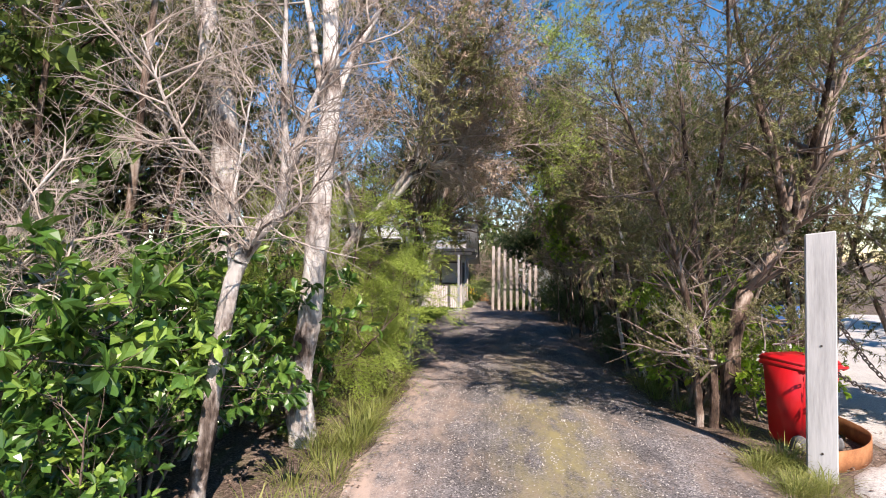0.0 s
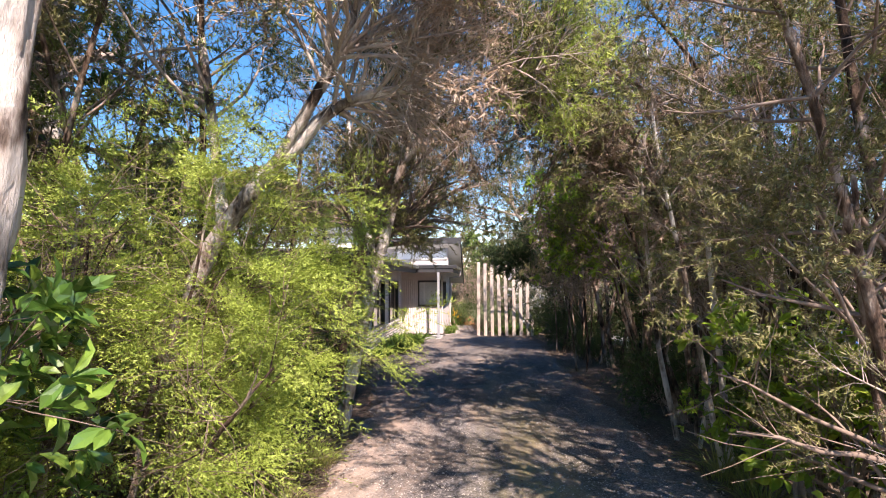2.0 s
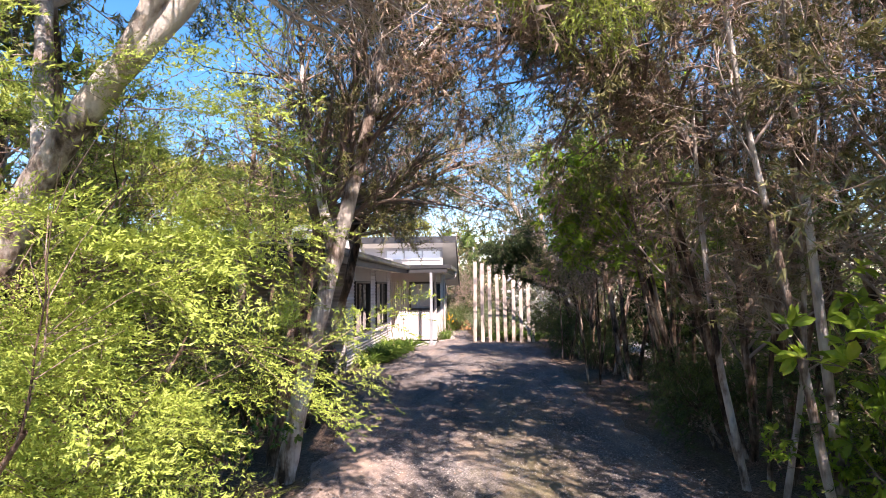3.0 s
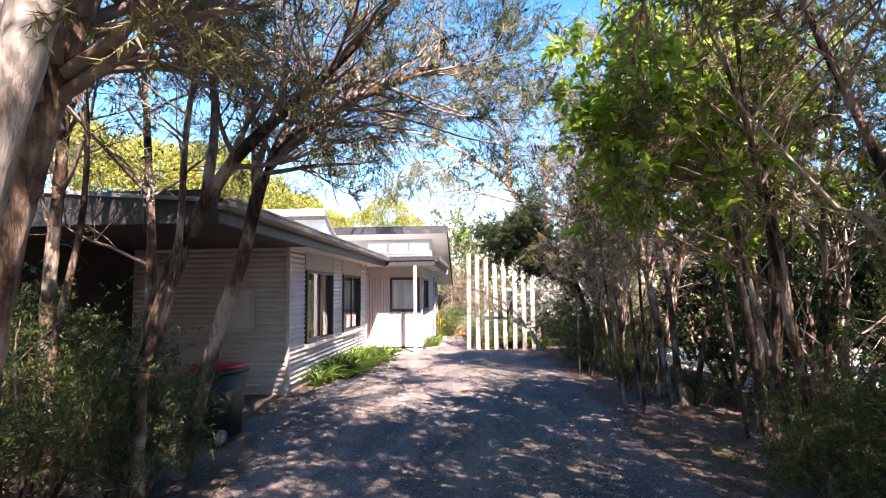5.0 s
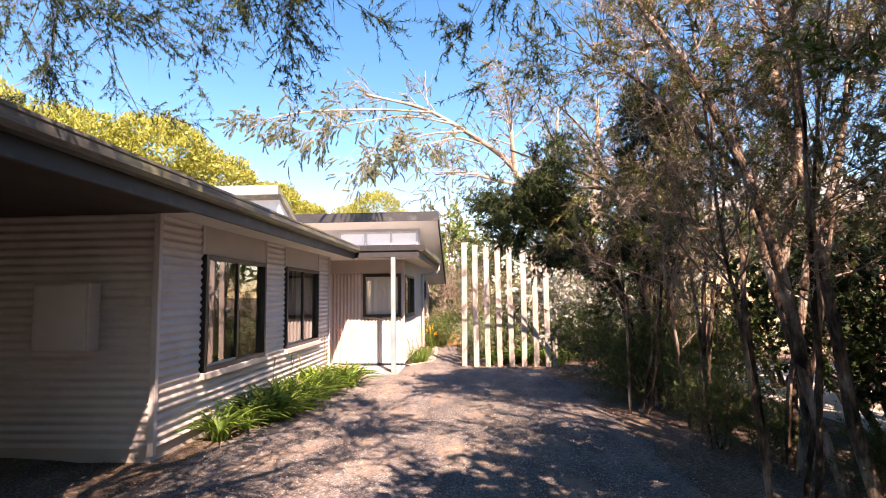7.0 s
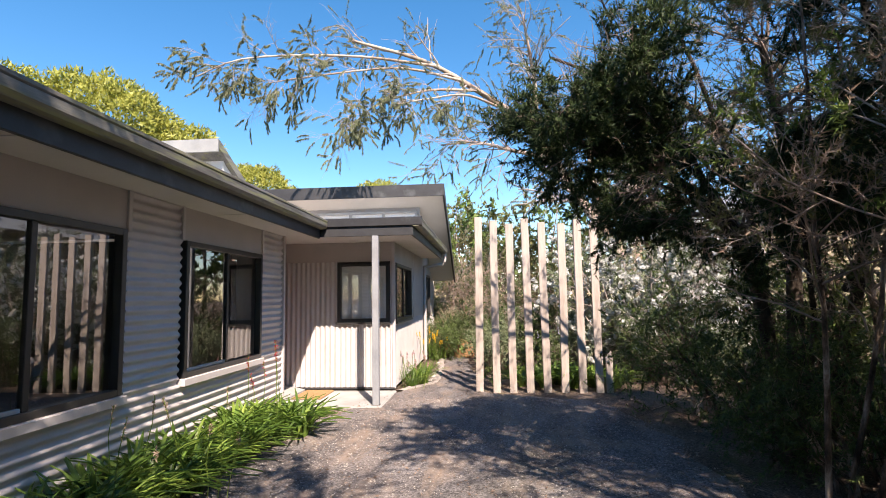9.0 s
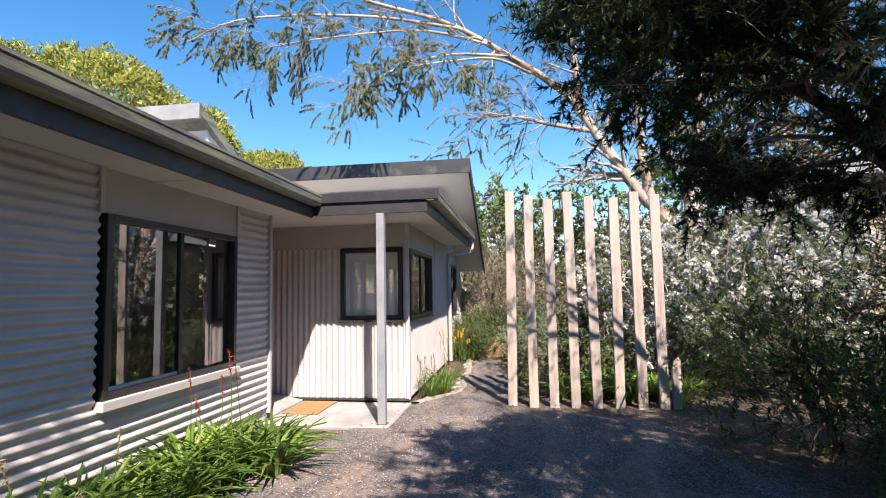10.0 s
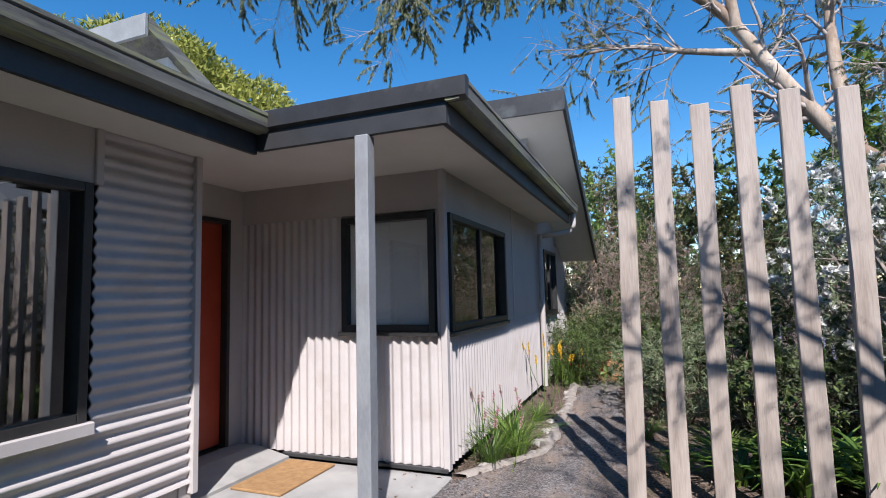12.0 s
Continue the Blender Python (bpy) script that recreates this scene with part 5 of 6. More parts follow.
# low bare shrub in front of the broad leaves
t, limbs, rng = hero("bare_shrub", "bleached bare shrub with a tangle of twigs", [[(-3.3, 3.6, 0.5), (-3.25, 3.6, 1.4), (-3.0, 3.6, 2.0), (-2.6, 3.6, 2.35)], [(-3.35, 3.6, 0.5), (-3.3, 3.7, 1.6), (-3.1, 3.8, 2.4), (-2.8, 3.9, 2.9)], [(-3.2, 3.5, 0.5), (-3.1, 3.4, 1.5), (-2.8, 3.4, 1.95), (-2.45, 3.4, 2.1)]], 0.02, 0.006, PAPERBARK, 6, "shrub")
canopy_crown(t, (limbs[0], limbs[1] * 0.7), rng, 46, 380, 1700, (0.2, 0.5), (0.12, 0.3), (0.04, 0.14), 0, twig=PALETWIG, reach=(0.55, 1))
# papery-barked trees
t, limbs, rng = hero("paperbark_tree", "upright tree with pale flaking papery bark", [[(-1.88, 5.56, 0.35), (-1.90, 5.56, 0.6), (-1.94, 5.56, 1.05), (-1.85, 5.56, 1.68), (-1.79, 5.56, 2.33), (-1.73, 5.56, 3.0), (-1.68, 5.58, 3.6), (-1.75, 5.8, 4.6), (-1.95, 6.3, 6.0)]], 0.135, 0.065, PAPERBARK, 7, n=50, sides=18, bark=True)
ext = lines([[(-1.7, 5.57, 3.4), (-1.9, 5.8, 4.2), (-2.2, 6.2, 5.2), (-2.7, 6.8, 6.2)], [(-1.68, 5.58, 3.6), (-1.5, 6.1, 4.5), (-1.3, 6.9, 5.4), (-1.1, 7.8, 6.2)]], 10, 0.045, 0.015)
wood("limb_wood", [(ext, 7, 0.05)], PAPERBARK, t)
canopy_crown(t, (np.vstack([ext[0], limbs[0][:, -10:]]), np.vstack([ext[1], limbs[1][:, -10:]])), rng, 26, 140, 420, per=12, leaf=OLIVE, twig=TWIG, reach=(0.55, 1))
hero("paperbark_tree", "stout leaning trunk with pale flaking papery bark", [[(-2.95, 5.95, 0.35), (-2.92, 5.95, 1.4), (-2.9, 5.95, 2.3), (-2.88, 5.95, 3.0), (-2.91, 5.95, 3.66), (-3.0, 5.95, 4.04), (-3.12, 5.95, 4.74), (-3.3, 6.1, 6.2)]], 0.15, 0.10, PAPERBARK, 18, n=40, sides=14, bark=True)
t, limbs, rng = hero("paperbark_tree", "tall leaning tree with pale flaking papery bark", [[(-4.2, 9.0, 0.3), (-4.4, 9.0, 1.8), (-4.55, 9.0, 3.2), (-4.7, 9.0, 4.5), (-4.93, 9.0, 5.5), (-5.1, 9.0, 6.5), (-5.4, 9.2, 8.0)]], 0.2, 0.09, PAPERBARK, 8, n=30, sides=12, bark=True)
canopy_crown(t, limbs, rng, 50, 320, 1800, per=20, leaf=OLIVE, twig=TWIG, reach=(0.4, 1))
t, limbs, rng = hero("gate_tree", "clump of pale trunks and a leaning limb beside the drive",
                     [[(2.30, 6.6, 0.35), (2.31, 6.6, 0.8), (2.35, 6.62, 1.4), (2.52, 6.6, 1.98), (2.86, 6.6, 2.45), (3.15, 6.6, 3.16), (3.37, 6.6, 4.04), (3.7, 6.6, 4.6)], [(2.12, 6.55, 0.35), (2.12, 6.55, 1.0), (2.05, 6.6, 1.8), (1.95, 6.7, 2.8), (1.9, 6.8, 4.0)],
                      [(2.0, 6.6, 0.35), (1.98, 6.6, 0.9), (1.85, 6.6, 1.7), (1.75, 6.5, 2.6)], [(2.9, 6.6, 2.5), (2.7, 6.5, 3.3), (2.4, 6.4, 4.2), (2.2, 6.3, 5.0)], [(2.02, 6.6, 1.1), (1.75, 6.5, 2.2), (1.4, 6.3, 3.1), (1.05, 6.2, 3.9)], [(2.9, 6.6, 2.5), (2.8, 5.9, 3.5), (2.6, 5.2, 4.3), (2.4, 4.4, 4.9)], [(2.1, 6.6, 2.4), (1.95, 5.8, 3.6), (1.7, 5.2, 4.5)]], [0.10, 0.05, 0.045, 0.05, 0.035, 0.035, 0.03], [0.05, 0.02, 0.012, 0.015, 0.012, 0.01, 0.01], TEABARK, 17, n=26)
canopy_crown(t, limbs, rng, 120, 720, 3600, (0.5, 1.0), (0.3, 0.6), (0.10, 0.26), per=44, leaf=OLIVE, twig=BROWNTWIG, reach=(0.3, 1), size=(0.014, 0.028), wid=(0.45, 0.65))
lowg = lines([[(2.2, 6.5, 0.9), (2.0, 6.3, 1.3), (1.8, 6.2, 1.5)], [(2.3, 6.6, 1.0), (2.6, 6.3, 1.4), (2.9, 6.2, 1.6)], [(2.1, 6.6, 1.1), (2.2, 6.9, 1.7), (2.3, 7.1, 2.0)]], 8, 0.014, 0.006)
canopy_crown(t, lowg, rng, 22, 150, 560, (0.25, 0.5), (0.15, 0.3), (0.08, 0.18), per=18, leaf=OLIVE, twig=TWIG, reach=(0.3, 1), size=(0.016, 0.03))
# leaning tree whose bough hangs over the drive
t, limbs, rng = hero("leaning_tree", "leaning pale-limbed tree with a bough over the drive",
                     [[(-2.75, 7.9, 0.3), (-2.6, 7.85, 1.2), (-2.2, 7.75, 2.2), (-1.75, 7.65, 2.78), (-1.4, 7.6, 3.09), (-1.2, 7.6, 3.30), (-0.9, 7.6, 3.45), (-0.5, 7.6, 3.50)],
                      [(-1.6, 7.62, 2.9), (-1.3, 7.5, 3.3), (-1.0, 7.4, 3.75), (-0.8, 7.35, 4.3), (-0.6, 7.3, 5.0)], [(-2.0, 7.7, 2.5), (-2.2, 7.9, 3.3), (-2.5, 8.2, 4.4), (-2.6, 8.4, 5.4)]], [0.085, 0.05, 0.05], [0.03, 0.02, 0.02], PAPERBARK, 9, n=20)
canopy_crown(t, (limbs[0][:1, 12:], limbs[1][:1, 12:]), rng, 26, 220, 1100, (0.35, 0.8), (0.25, 0.55), (0.1, 0.32), 0, twig=PALETWIG, reach=(0.3, 1))
canopy_crown(t, (limbs[0][1:], limbs[1][1:]), rng, 40, 300, 1900, per=22, leaf=OLIVE, twig=TWIG, size=(0.03, 0.06))
canopy_crown(t, (limbs[0][1:2], limbs[1][1:2]), rng, 26, 220, 1500, (0.6, 1.3), per=14, leaf=DRYLEAF, twig=TWIG, size=(0.03, 0.06))
ov = lines([[(-0.4, 7.7, 3.5), (0.1, 7.8, 3.7), (0.5, 8.0, 3.75)], [(-0.6, 7.5, 4.6), (0.1, 7.6, 4.7), (0.7, 7.9, 4.6)]], 8, 0.02, 0.008)
canopy_crown(t, ov, rng, 24, 190, 800, (0.4, 0.9), (0.3, 0.6), (0.15, 0.35), per=24, leaf=LIME, twig=TWIG, reach=(0.3, 1), size=(0.022, 0.042))


def dark_trunk_tree(seed, lines_, r0, r1, leaf, per=18, n1=60, n2=380, n3=1500, reach=(0.45, 1), label="leaning dark tea tree with stringy bark over the drive", droop=0.1, bark=TEABARK, size=(0.022, 0.044)):
    t, limbs, rng = hero("leaning_tea_tree", label, lines_, r0, r1, bark, seed, n=32, sides=12)
    canopy_crown(t, limbs, rng, n1, n2, int(n3 * 1.5), per=int(per * 2.3), leaf=leaf, twig=BROWNTWIG, reach=reach, droop=droop, size=size, wid=(0.32, 0.48))
    return t


dark_trunk_tree(51, [[(-1.75, 9.95, 0.1), (-1.5, 10.0, 1.35), (-1.22, 10.0, 2.46), (-0.97, 10.0, 3.46), (-0.8, 10.1, 4.4), (-0.4, 10.4, 5.4)], [(-1.3, 10.0, 2.3), (-1.6, 10.2, 3.4), (-1.8, 10.5, 4.6)], [(-0.95, 10.0, 3.5), (-0.3, 9.8, 4.2), (0.4, 9.7, 4.7)]], [0.09, 0.05, 0.04], [0.03, 0.015, 0.012], DARKLEAF, 14, 56, 360, 1400, (0.62, 1), label="leaning tea tree with pale flaking bark over the drive", bark=PAPERBARK, size=(0.028, 0.052))
dark_trunk_tree(52, [[(-2.0, 10.5, 0.2), (-1.85, 10.5, 1.2), (-1.74, 10.5, 1.9), (-1.63, 10.5, 2.3), (-1.47, 10.5, 2.8), (-1.3, 10.7, 3.8), (-1.2, 11.0, 5.0)]], 0.10, 0.04, OLIVE, 12, 36, 220, 700, size=(0.028, 0.052))
dark_trunk_tree(53, [[(-2.75, 12.5, 0.1), (-2.62, 12.5, 0.55), (-2.41, 12.5, 1.26), (-2.23, 12.5, 1.92), (-1.93, 12.5, 2.51), (-1.65, 12.5, 2.86), (-1.08, 12.55, 3.4), (-0.5, 12.7, 4.1)], [(-2.0, 12.5, 2.4), (-2.05, 12.7, 3.2), (-2.3, 12.9, 4.2)]], [0.085, 0.045], [0.03, 0.015], DARKLEAF, 12, 36, 220, 620, (0.6, 1))
dark_trunk_tree(54, [[(-2.45, 13.0, 0.1), (-2.32, 13.0, 0.62), (-2.13, 13.0, 1.35), (-1.91, 13.0, 2.03), (-1.72, 13.0, 2.76), (-1.23, 13.1, 3.29), (-0.82, 13.2, 3.52), (-0.2, 13.5, 3.9)], [(-1.85, 13.0, 2.3), (-1.8, 13.2, 3.2), (-1.6, 13.6, 4.2)]], [0.075, 0.04], [0.03, 0.012], OLIVE, 12, 44, 280, 850, (0.55, 1))
dark_trunk_tree(56, [[(-2.2, 12.1, 0.1), (-2.25, 12.2, 1.1), (-2.1, 12.3, 2.0), (-2.15, 12.5, 3.2), (-2.0, 12.7, 4.6)], [(-2.6, 11.8, 0.1), (-2.7, 11.9, 1.2), (-2.6, 12.0, 2.4), (-2.75, 12.1, 3.8)]], [0.04, 0.035], [0.015, 0.012], DARKLEAF, 10, 30, 160, 500, (0.6, 1))
dark_trunk_tree(55, [[(-2.9, 12.9, 0.1), (-2.75, 12.95, 1.0), (-2.75, 13.0, 2.0), (-2.9, 13.1, 3.2), (-3.1, 13.2, 4.6)], [(-3.3, 12.6, 0.1), (-3.35, 12.6, 1.5), (-3.2, 12.5, 3.0), (-3.0, 12.3, 4.5)]], [0.06, 0.07], [0.02, 0.025], OLIVE, 8, 26, 130, 360)

dark_trunk_tree(57, [[(-1.95, 13.05, 2.0), (-1.85, 13.6, 3.2), (-1.6, 14.4, 4.1), (-1.4, 14.9, 4.4), (-1.1, 15.3, 4.5)], [(-1.9, 13.2, 2.5), (-2.3, 14.0, 3.6), (-2.9, 15.0, 4.2), (-3.3, 16.2, 4.3)], [(-1.85, 13.6, 3.2), (-1.0, 14.2, 4.0), (-0.4, 14.6, 4.3), (0.0, 14.9, 4.4)]], [0.05, 0.04, 0.035], [0.012, 0.01, 0.01], DARKLEAF, 18, 60, 440, 1900, (0.55, 1), droop=0.12)
t, limbs, rng = hero("overhanging_tree", "tea tree with drooping brown foliage arching over the drive",
                     [[(2.9, 10.6, 0.1), (2.75, 10.5, 1.4), (2.3, 10.3, 2.6), (1.5, 10.0, 3.5), (0.6, 9.8, 4.0), (-0.3, 9.7, 4.2)], [(2.4, 10.3, 2.4), (2.0, 10.5, 3.6), (1.2, 10.6, 4.6), (0.2, 10.6, 5.2)], [(2.7, 10.5, 1.6), (2.9, 10.2, 3.0), (2.4, 9.6, 4.2), (1.6, 9.2, 5.0)], [(2.8, 10.4, 2.0), (2.4, 9.6, 3.2), (1.6, 9.0, 3.9), (0.6, 8.7, 4.3)]], [0.07, 0.045, 0.045, 0.04], [0.02, 0.015, 0.015, 0.012], TEABARK, 58, n=18)
canopy_crown(t, limbs, rng, 70, 420, 2200, (0.5, 1.2), (0.3, 0.7), (0.15, 0.36), per=30, leaf=OLIVE, twig=BROWNTWIG, reach=(0.4, 1), size=(0.026, 0.05), droop=0.3, rise=-0.03)
canopy_crown(t, (limbs[0][:2], limbs[1][:2]), rng, 60, 420, 2400, (0.4, 1.0), (0.3, 0.7), (0.15, 0.36), per=26, leaf=DRYLEAF, twig=BROWNTWIG, reach=(0.45, 1), size=(0.026, 0.05), droop=0.3, rise=-0.05)
t, limbs, rng = hero("slender_tree", "clump of slender pale stems at the edge of the thicket",
                     [[(2.12, 9.95, 0.25), (1.92, 9.92, 1.4), (1.82, 9.9, 2.6), (1.75, 9.8, 3.6)], [(2.25, 9.0, 0.3), (2.13, 8.98, 2.06), (2.0, 8.9, 3.4), (1.9, 8.8, 4.4)], [(2.1, 8.8, 0.3), (1.85, 8.8, 1.9), (1.6, 8.77, 3.3), (1.5, 8.7, 4.3)], [(2.2, 9.6, 0.25), (2.35, 9.5, 1.5), (2.3, 9.4, 2.8)]], [0.034, 0.036, 0.03, 0.026], [0.012, 0.012, 0.01, 0.01], PAPERBARK, 59, n=16, sides=8)
canopy_crown(t, limbs, rng, 40, 240, 900, (0.3, 0.8), (0.2, 0.5), (0.1, 0.28), per=10, leaf=DRYLEAF, twig=TWIG, reach=(0.4, 1), size=(0.02, 0.04))
t, limbs, rng = hero("tea_tree", "tall thin-stemmed tea tree with an olive crown above the thicket",
                     [[(2.9, 16.7, 0.1), (2.8, 16.7, 1.4), (2.5, 16.7, 2.6), (2.1, 16.8, 3.6), (1.6, 16.9, 4.5), (1.3, 17.0, 5.2)], [(2.75, 16.7, 1.8), (2.9, 16.6, 3.0), (2.8, 16.6, 4.2), (2.6, 16.7, 5.3)], [(2.5, 16.7, 2.6), (1.9, 17.1, 3.5), (1.35, 17.3, 4.1)], [(2.9, 16.7, 1.6), (3.4, 16.8, 3.0), (3.7, 17.0, 4.4)]], [0.06, 0.04, 0.03, 0.04], [0.012, 0.012, 0.01, 0.012], TEABARK, 62, n=20, sides=8)
canopy_crown(t, limbs, rng, 60, 360, 1500, (0.4, 1.0), (0.3, 0.6), (0.12, 0.3), per=34, leaf=OLIVE, twig=TWIG, reach=(0.55, 1), size=(0.022, 0.044), wid=(0.36, 0.5))
# feathery lime bushes on the left
plume = plume_bush(61, twigs=True, spray=4800)
plume_back = plume_bush(63, twigs=True, spray=400)
for x, y, rz, s in ((-2.5, 7.45, 20, 1.18),):
    put(plume, x, y, rz, s)
for x, y, rz, s in ((-2.9, 6.8, 250, 1.15), (-3.0, 8.1, 300, 1.35), (-2.45, 8.6, 60, 1.1), (-2.65, 7.6, 140, 1.2)):
    put(plume_back, x, y, rz, s)
stow(plume_back)
plume2 = plume_bush(62, 2.0, 0.7, DEEP, 17, (0.026, 0.05), "dense fine-leaved dark green bush")
for x, y, rz, s in ((-2.7, 10.9, 120, 0.7), (-2.75, 11.7, 200, 0.8), (-2.5, 12.4, 60, 0.6), (-3.6, 12.9, 10, 0.9), (-3.3, 5.0, 300, 1.0), (2.7, 8.6, 10, 0.7), (2.5, 17.6, 75, 0.5), (2.9, 24.9, 20, 0.8)):
    put(plume2, x, y, rz, s)
stow(plume)
stow(plume2)
# broad-leaved bushes
broad = broad_bush(71)
for x, y, rz, s in ((-2.75, 3.9, 0, 0.82), (-3.3, 3.2, 130, 0.95), (-2.9, 4.9, 220, 0.95), (-2.75, 6.3, 100, 0.95), (-3.6, 4.4, 300, 1.25), (-2.3, 3.4, 60, 0.62), (-2.62, 4.3, 20, 0.7), (-2.15, 9.6, 10, 0.4)):
    put(broad, x, y, rz, s)
stow(broad)
# bush leaves take the brightened colour in place of sun on them
broad = broad_bush(75, 1.6, 0.9, (0.08, 0.15), 260, SUNNYLEAF, "broad-leaved bush under the thicket, leaf colour brightened as if sunlit")
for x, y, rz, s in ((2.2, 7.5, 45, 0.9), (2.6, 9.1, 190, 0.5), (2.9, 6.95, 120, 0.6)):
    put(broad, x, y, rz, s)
stow(broad)
t, limbs, rng = hero("broadleaf_tree", "small evergreen tree with large glossy leaves over bare stems",
                     [[(2.9, 13.9, -0.05), (2.75, 13.8, 1.0), (2.5, 13.6, 2.0), (2.1, 13.4, 3.0), (1.75, 13.3, 3.9)], [(2.95, 13.95, -0.05), (3.0, 13.9, 1.2), (2.95, 13.7, 2.4), (2.7, 13.5, 3.6), (2.5, 13.4, 4.6)], [(3.4, 15.0, -0.05), (3.35, 14.9, 1.5), (3.1, 14.6, 2.8), (2.8, 14.3, 4.0)], [(2.55, 13.6, 1.8), (2.2, 13.0, 2.4), (1.75, 12.8, 2.8), (1.5, 12.7, 3.3)]], [0.05, 0.05, 0.06, 0.025], [0.015, 0.015, 0.015, 0.008], TEABARK, 72)
b = sprout(limbs, 120, (0.42, 1.0), (0.45, 1.1), (30, 80), 6, 0.02, 0.12, 0.55, rng, 0.006)
d = sprout(b, 1250, (0.3, 1.0), (0.15, 0.35), (25, 65), 3, 0.06, 0.1, 0.6, rng, 0.0035)
wood("crown_wood", [(b, 5), (d, 3)], BROWNTWIG, t)
# crown leaves take the same sun-brightened colour
foliage("foliage", leaves(d, 8, (0.08, 0.15), (0.38, 0.5), rng, "broad", (0.45, 1.0), 1.0, 0.25, 0.7), SUNNYLEAF, t)

# dark fine-leaved tree reaching over the drive near the house
t, limbs, rng = hero("dark_tree", "dense dark evergreen tree with low sweeping branches",
                     [[(2.75, 20.8, -0.1), (2.6, 20.7, 1.0), (2.3, 20.5, 1.9), (1.7, 20.2, 2.45), (1.0, 20.1, 2.75), (0.4, 20.1, 2.95)], [(2.8, 20.8, -0.1), (2.85, 20.7, 1.5), (2.7, 20.4, 2.7), (2.5, 20.2, 3.3), (2.4, 20.1, 3.7)],
                      [(2.9, 20.6, -0.1), (3.1, 20.2, 1.6), (3.0, 19.6, 2.8), (2.6, 19.2, 3.5)], [(2.85, 20.7, 0.4), (2.7, 20.2, 1.2), (2.45, 19.8, 1.9), (2.3, 19.5, 2.3)], [(3.0, 20.7, 0.6), (3.3, 20.9, 1.4), (3.4, 21.2, 2.0), (3.3, 21.5, 2.6)],
                      [(2.3, 20.5, 2.0), (1.8, 20.1, 2.5), (1.2, 19.9, 2.75), (0.7, 19.8, 2.9)], [(2.0, 20.3, 2.3), (1.5, 19.9, 3.0), (0.9, 19.8, 3.4)], [(2.3, 20.5, 2.1), (2.0, 20.6, 2.4), (1.6, 20.8, 2.6)], [(3.05, 20.3, 1.5), (3.0, 19.4, 2.6), (2.7, 18.9, 3.5), (2.3, 18.7, 4.0)]],
                     [0.075, 0.08, 0.06, 0.03, 0.03, 0.035, 0.025, 0.02, 0.04], [0.02, 0.025, 0.02, 0.01, 0.01, 0.01, 0.008, 0.008, 0.012], DARKBARK, 81, n=20)
canopy_crown(t, limbs, rng, 190, 1150, 6200, (0.3, 0.7), (0.22, 0.45), (0.12, 0.26), per=32, size=(0.028, 0.054), wid=(0.36, 0.52), leaf=DARKLEAF, twig=BROWNTWIG, reach=(0.35, 1), droop=0.1)
t, limbs, rng = hero("tea_tree", "thin dark tea tree with nearly bare branches reaching over the drive",
                     [[(3.3, 21.9, -0.1), (3.2, 21.9, 1.4), (3.0, 21.8, 2.6), (2.7, 21.7, 3.3), (2.2, 21.6, 3.75), (1.5, 21.5, 3.95), (0.8, 21.4, 4.2)], [(3.0, 21.8, 2.5), (2.6, 21.6, 3.6), (2.2, 21.4, 4.4), (1.6, 21.2, 5.0)], [(2.5, 21.7, 3.5), (2.0, 21.9, 3.6), (1.5, 22.0, 3.75), (1.1, 22.1, 3.7)], [(2.0, 21.6, 3.8), (1.6, 21.5, 4.4), (1.3, 21.3, 5.0)]], [0.06, 0.035, 0.025, 0.02], [0.016, 0.012, 0.01, 0.008], DARKBARK, 83, n=20, sides=8)
canopy_crown(t, limbs, rng, 26, 110, 260, (0.3, 0.8), (0.2, 0.45), (0.12, 0.26), per=14, leaf=DARKLEAF, twig=BROWNTWIG, reach=(0.45, 1), size=(0.026, 0.05), wid=(0.36, 0.5))
dark = plume_bush(82, 1.5, 0.8, DEEP, 13, (0.032, 0.062), "low dense dark-green bush at the edge of the drive")
for x, y, rz, s in ((2.6, 19.6, 0, 0.75), (2.7, 20.7, 100, 0.75), (2.95, 22.5, 200, 1.25), (3.3, 20.0, 40, 1.1), (3.5, 21.4, 300, 1.1), (2.85, 18.7, 290, 0.55), (2.6, 11.2, 60, 0.7), (2.5, 12.3, 10, 0.5), (3.0, 12.9, 80, 0.6), (3.3, 16.4, 220, 0.45), (2.8, 17.3, 330, 0.42), (4.2, 14.4, 30, 0.7), (4.0, 12.0, 170, 1.1), (3.3, 10.4, 250, 0.9), (4.4, 16.0, 100, 1.0)):
    put(dark, x, y, rz, s)
stow(dark)


# white-flowering shrub behind the screen
def blossom_shrub(seed):
    rng = np.random.default_rng(seed)
    t = thing("flowering_shrub", 0, 0, 0, "silvery shrub thick with white blossom behind the timber posts", "shrub")
    s = stems(9, 2.5, 0.55, 0.35, 0.03, rng, 9, 0.10)
    b = sprout(s, 90, (0.2, 1.0), (0.4, 0.9), (30, 75), 6, 0.0, 0.12, 0.55, rng, 0.005)
    c = sprout(b, 520, (0.3, 1.0), (0.2, 0.45), (25, 60), 4, 0.0, 0.10, 0.5, rng, 0.002)
    wood("stem_wood", [(s, 6, 0.05), (b, 4), (c, 3)], TWIG, t)
    foliage("foliage", leaves(c, 30, (0.045, 0.08), (0.32, 0.46), rng, "needle", (0.2, 1), 0.9), SILVER, t)
    tops = sprout((c[0][:300], c[1][:300]), 480, (0.6, 1.0), (0.06, 0.16), (20, 70), 2, 0.25, 0.1, 0.6, rng, 0.001)
    foliage("blossom", leaves(tops, 46, (0.038, 0.066), (0.9, 1.2), rng, "petal", (0.3, 1), 1.0, -0.2), BLOSSOM, t, "heads of small white flowers")
    return t


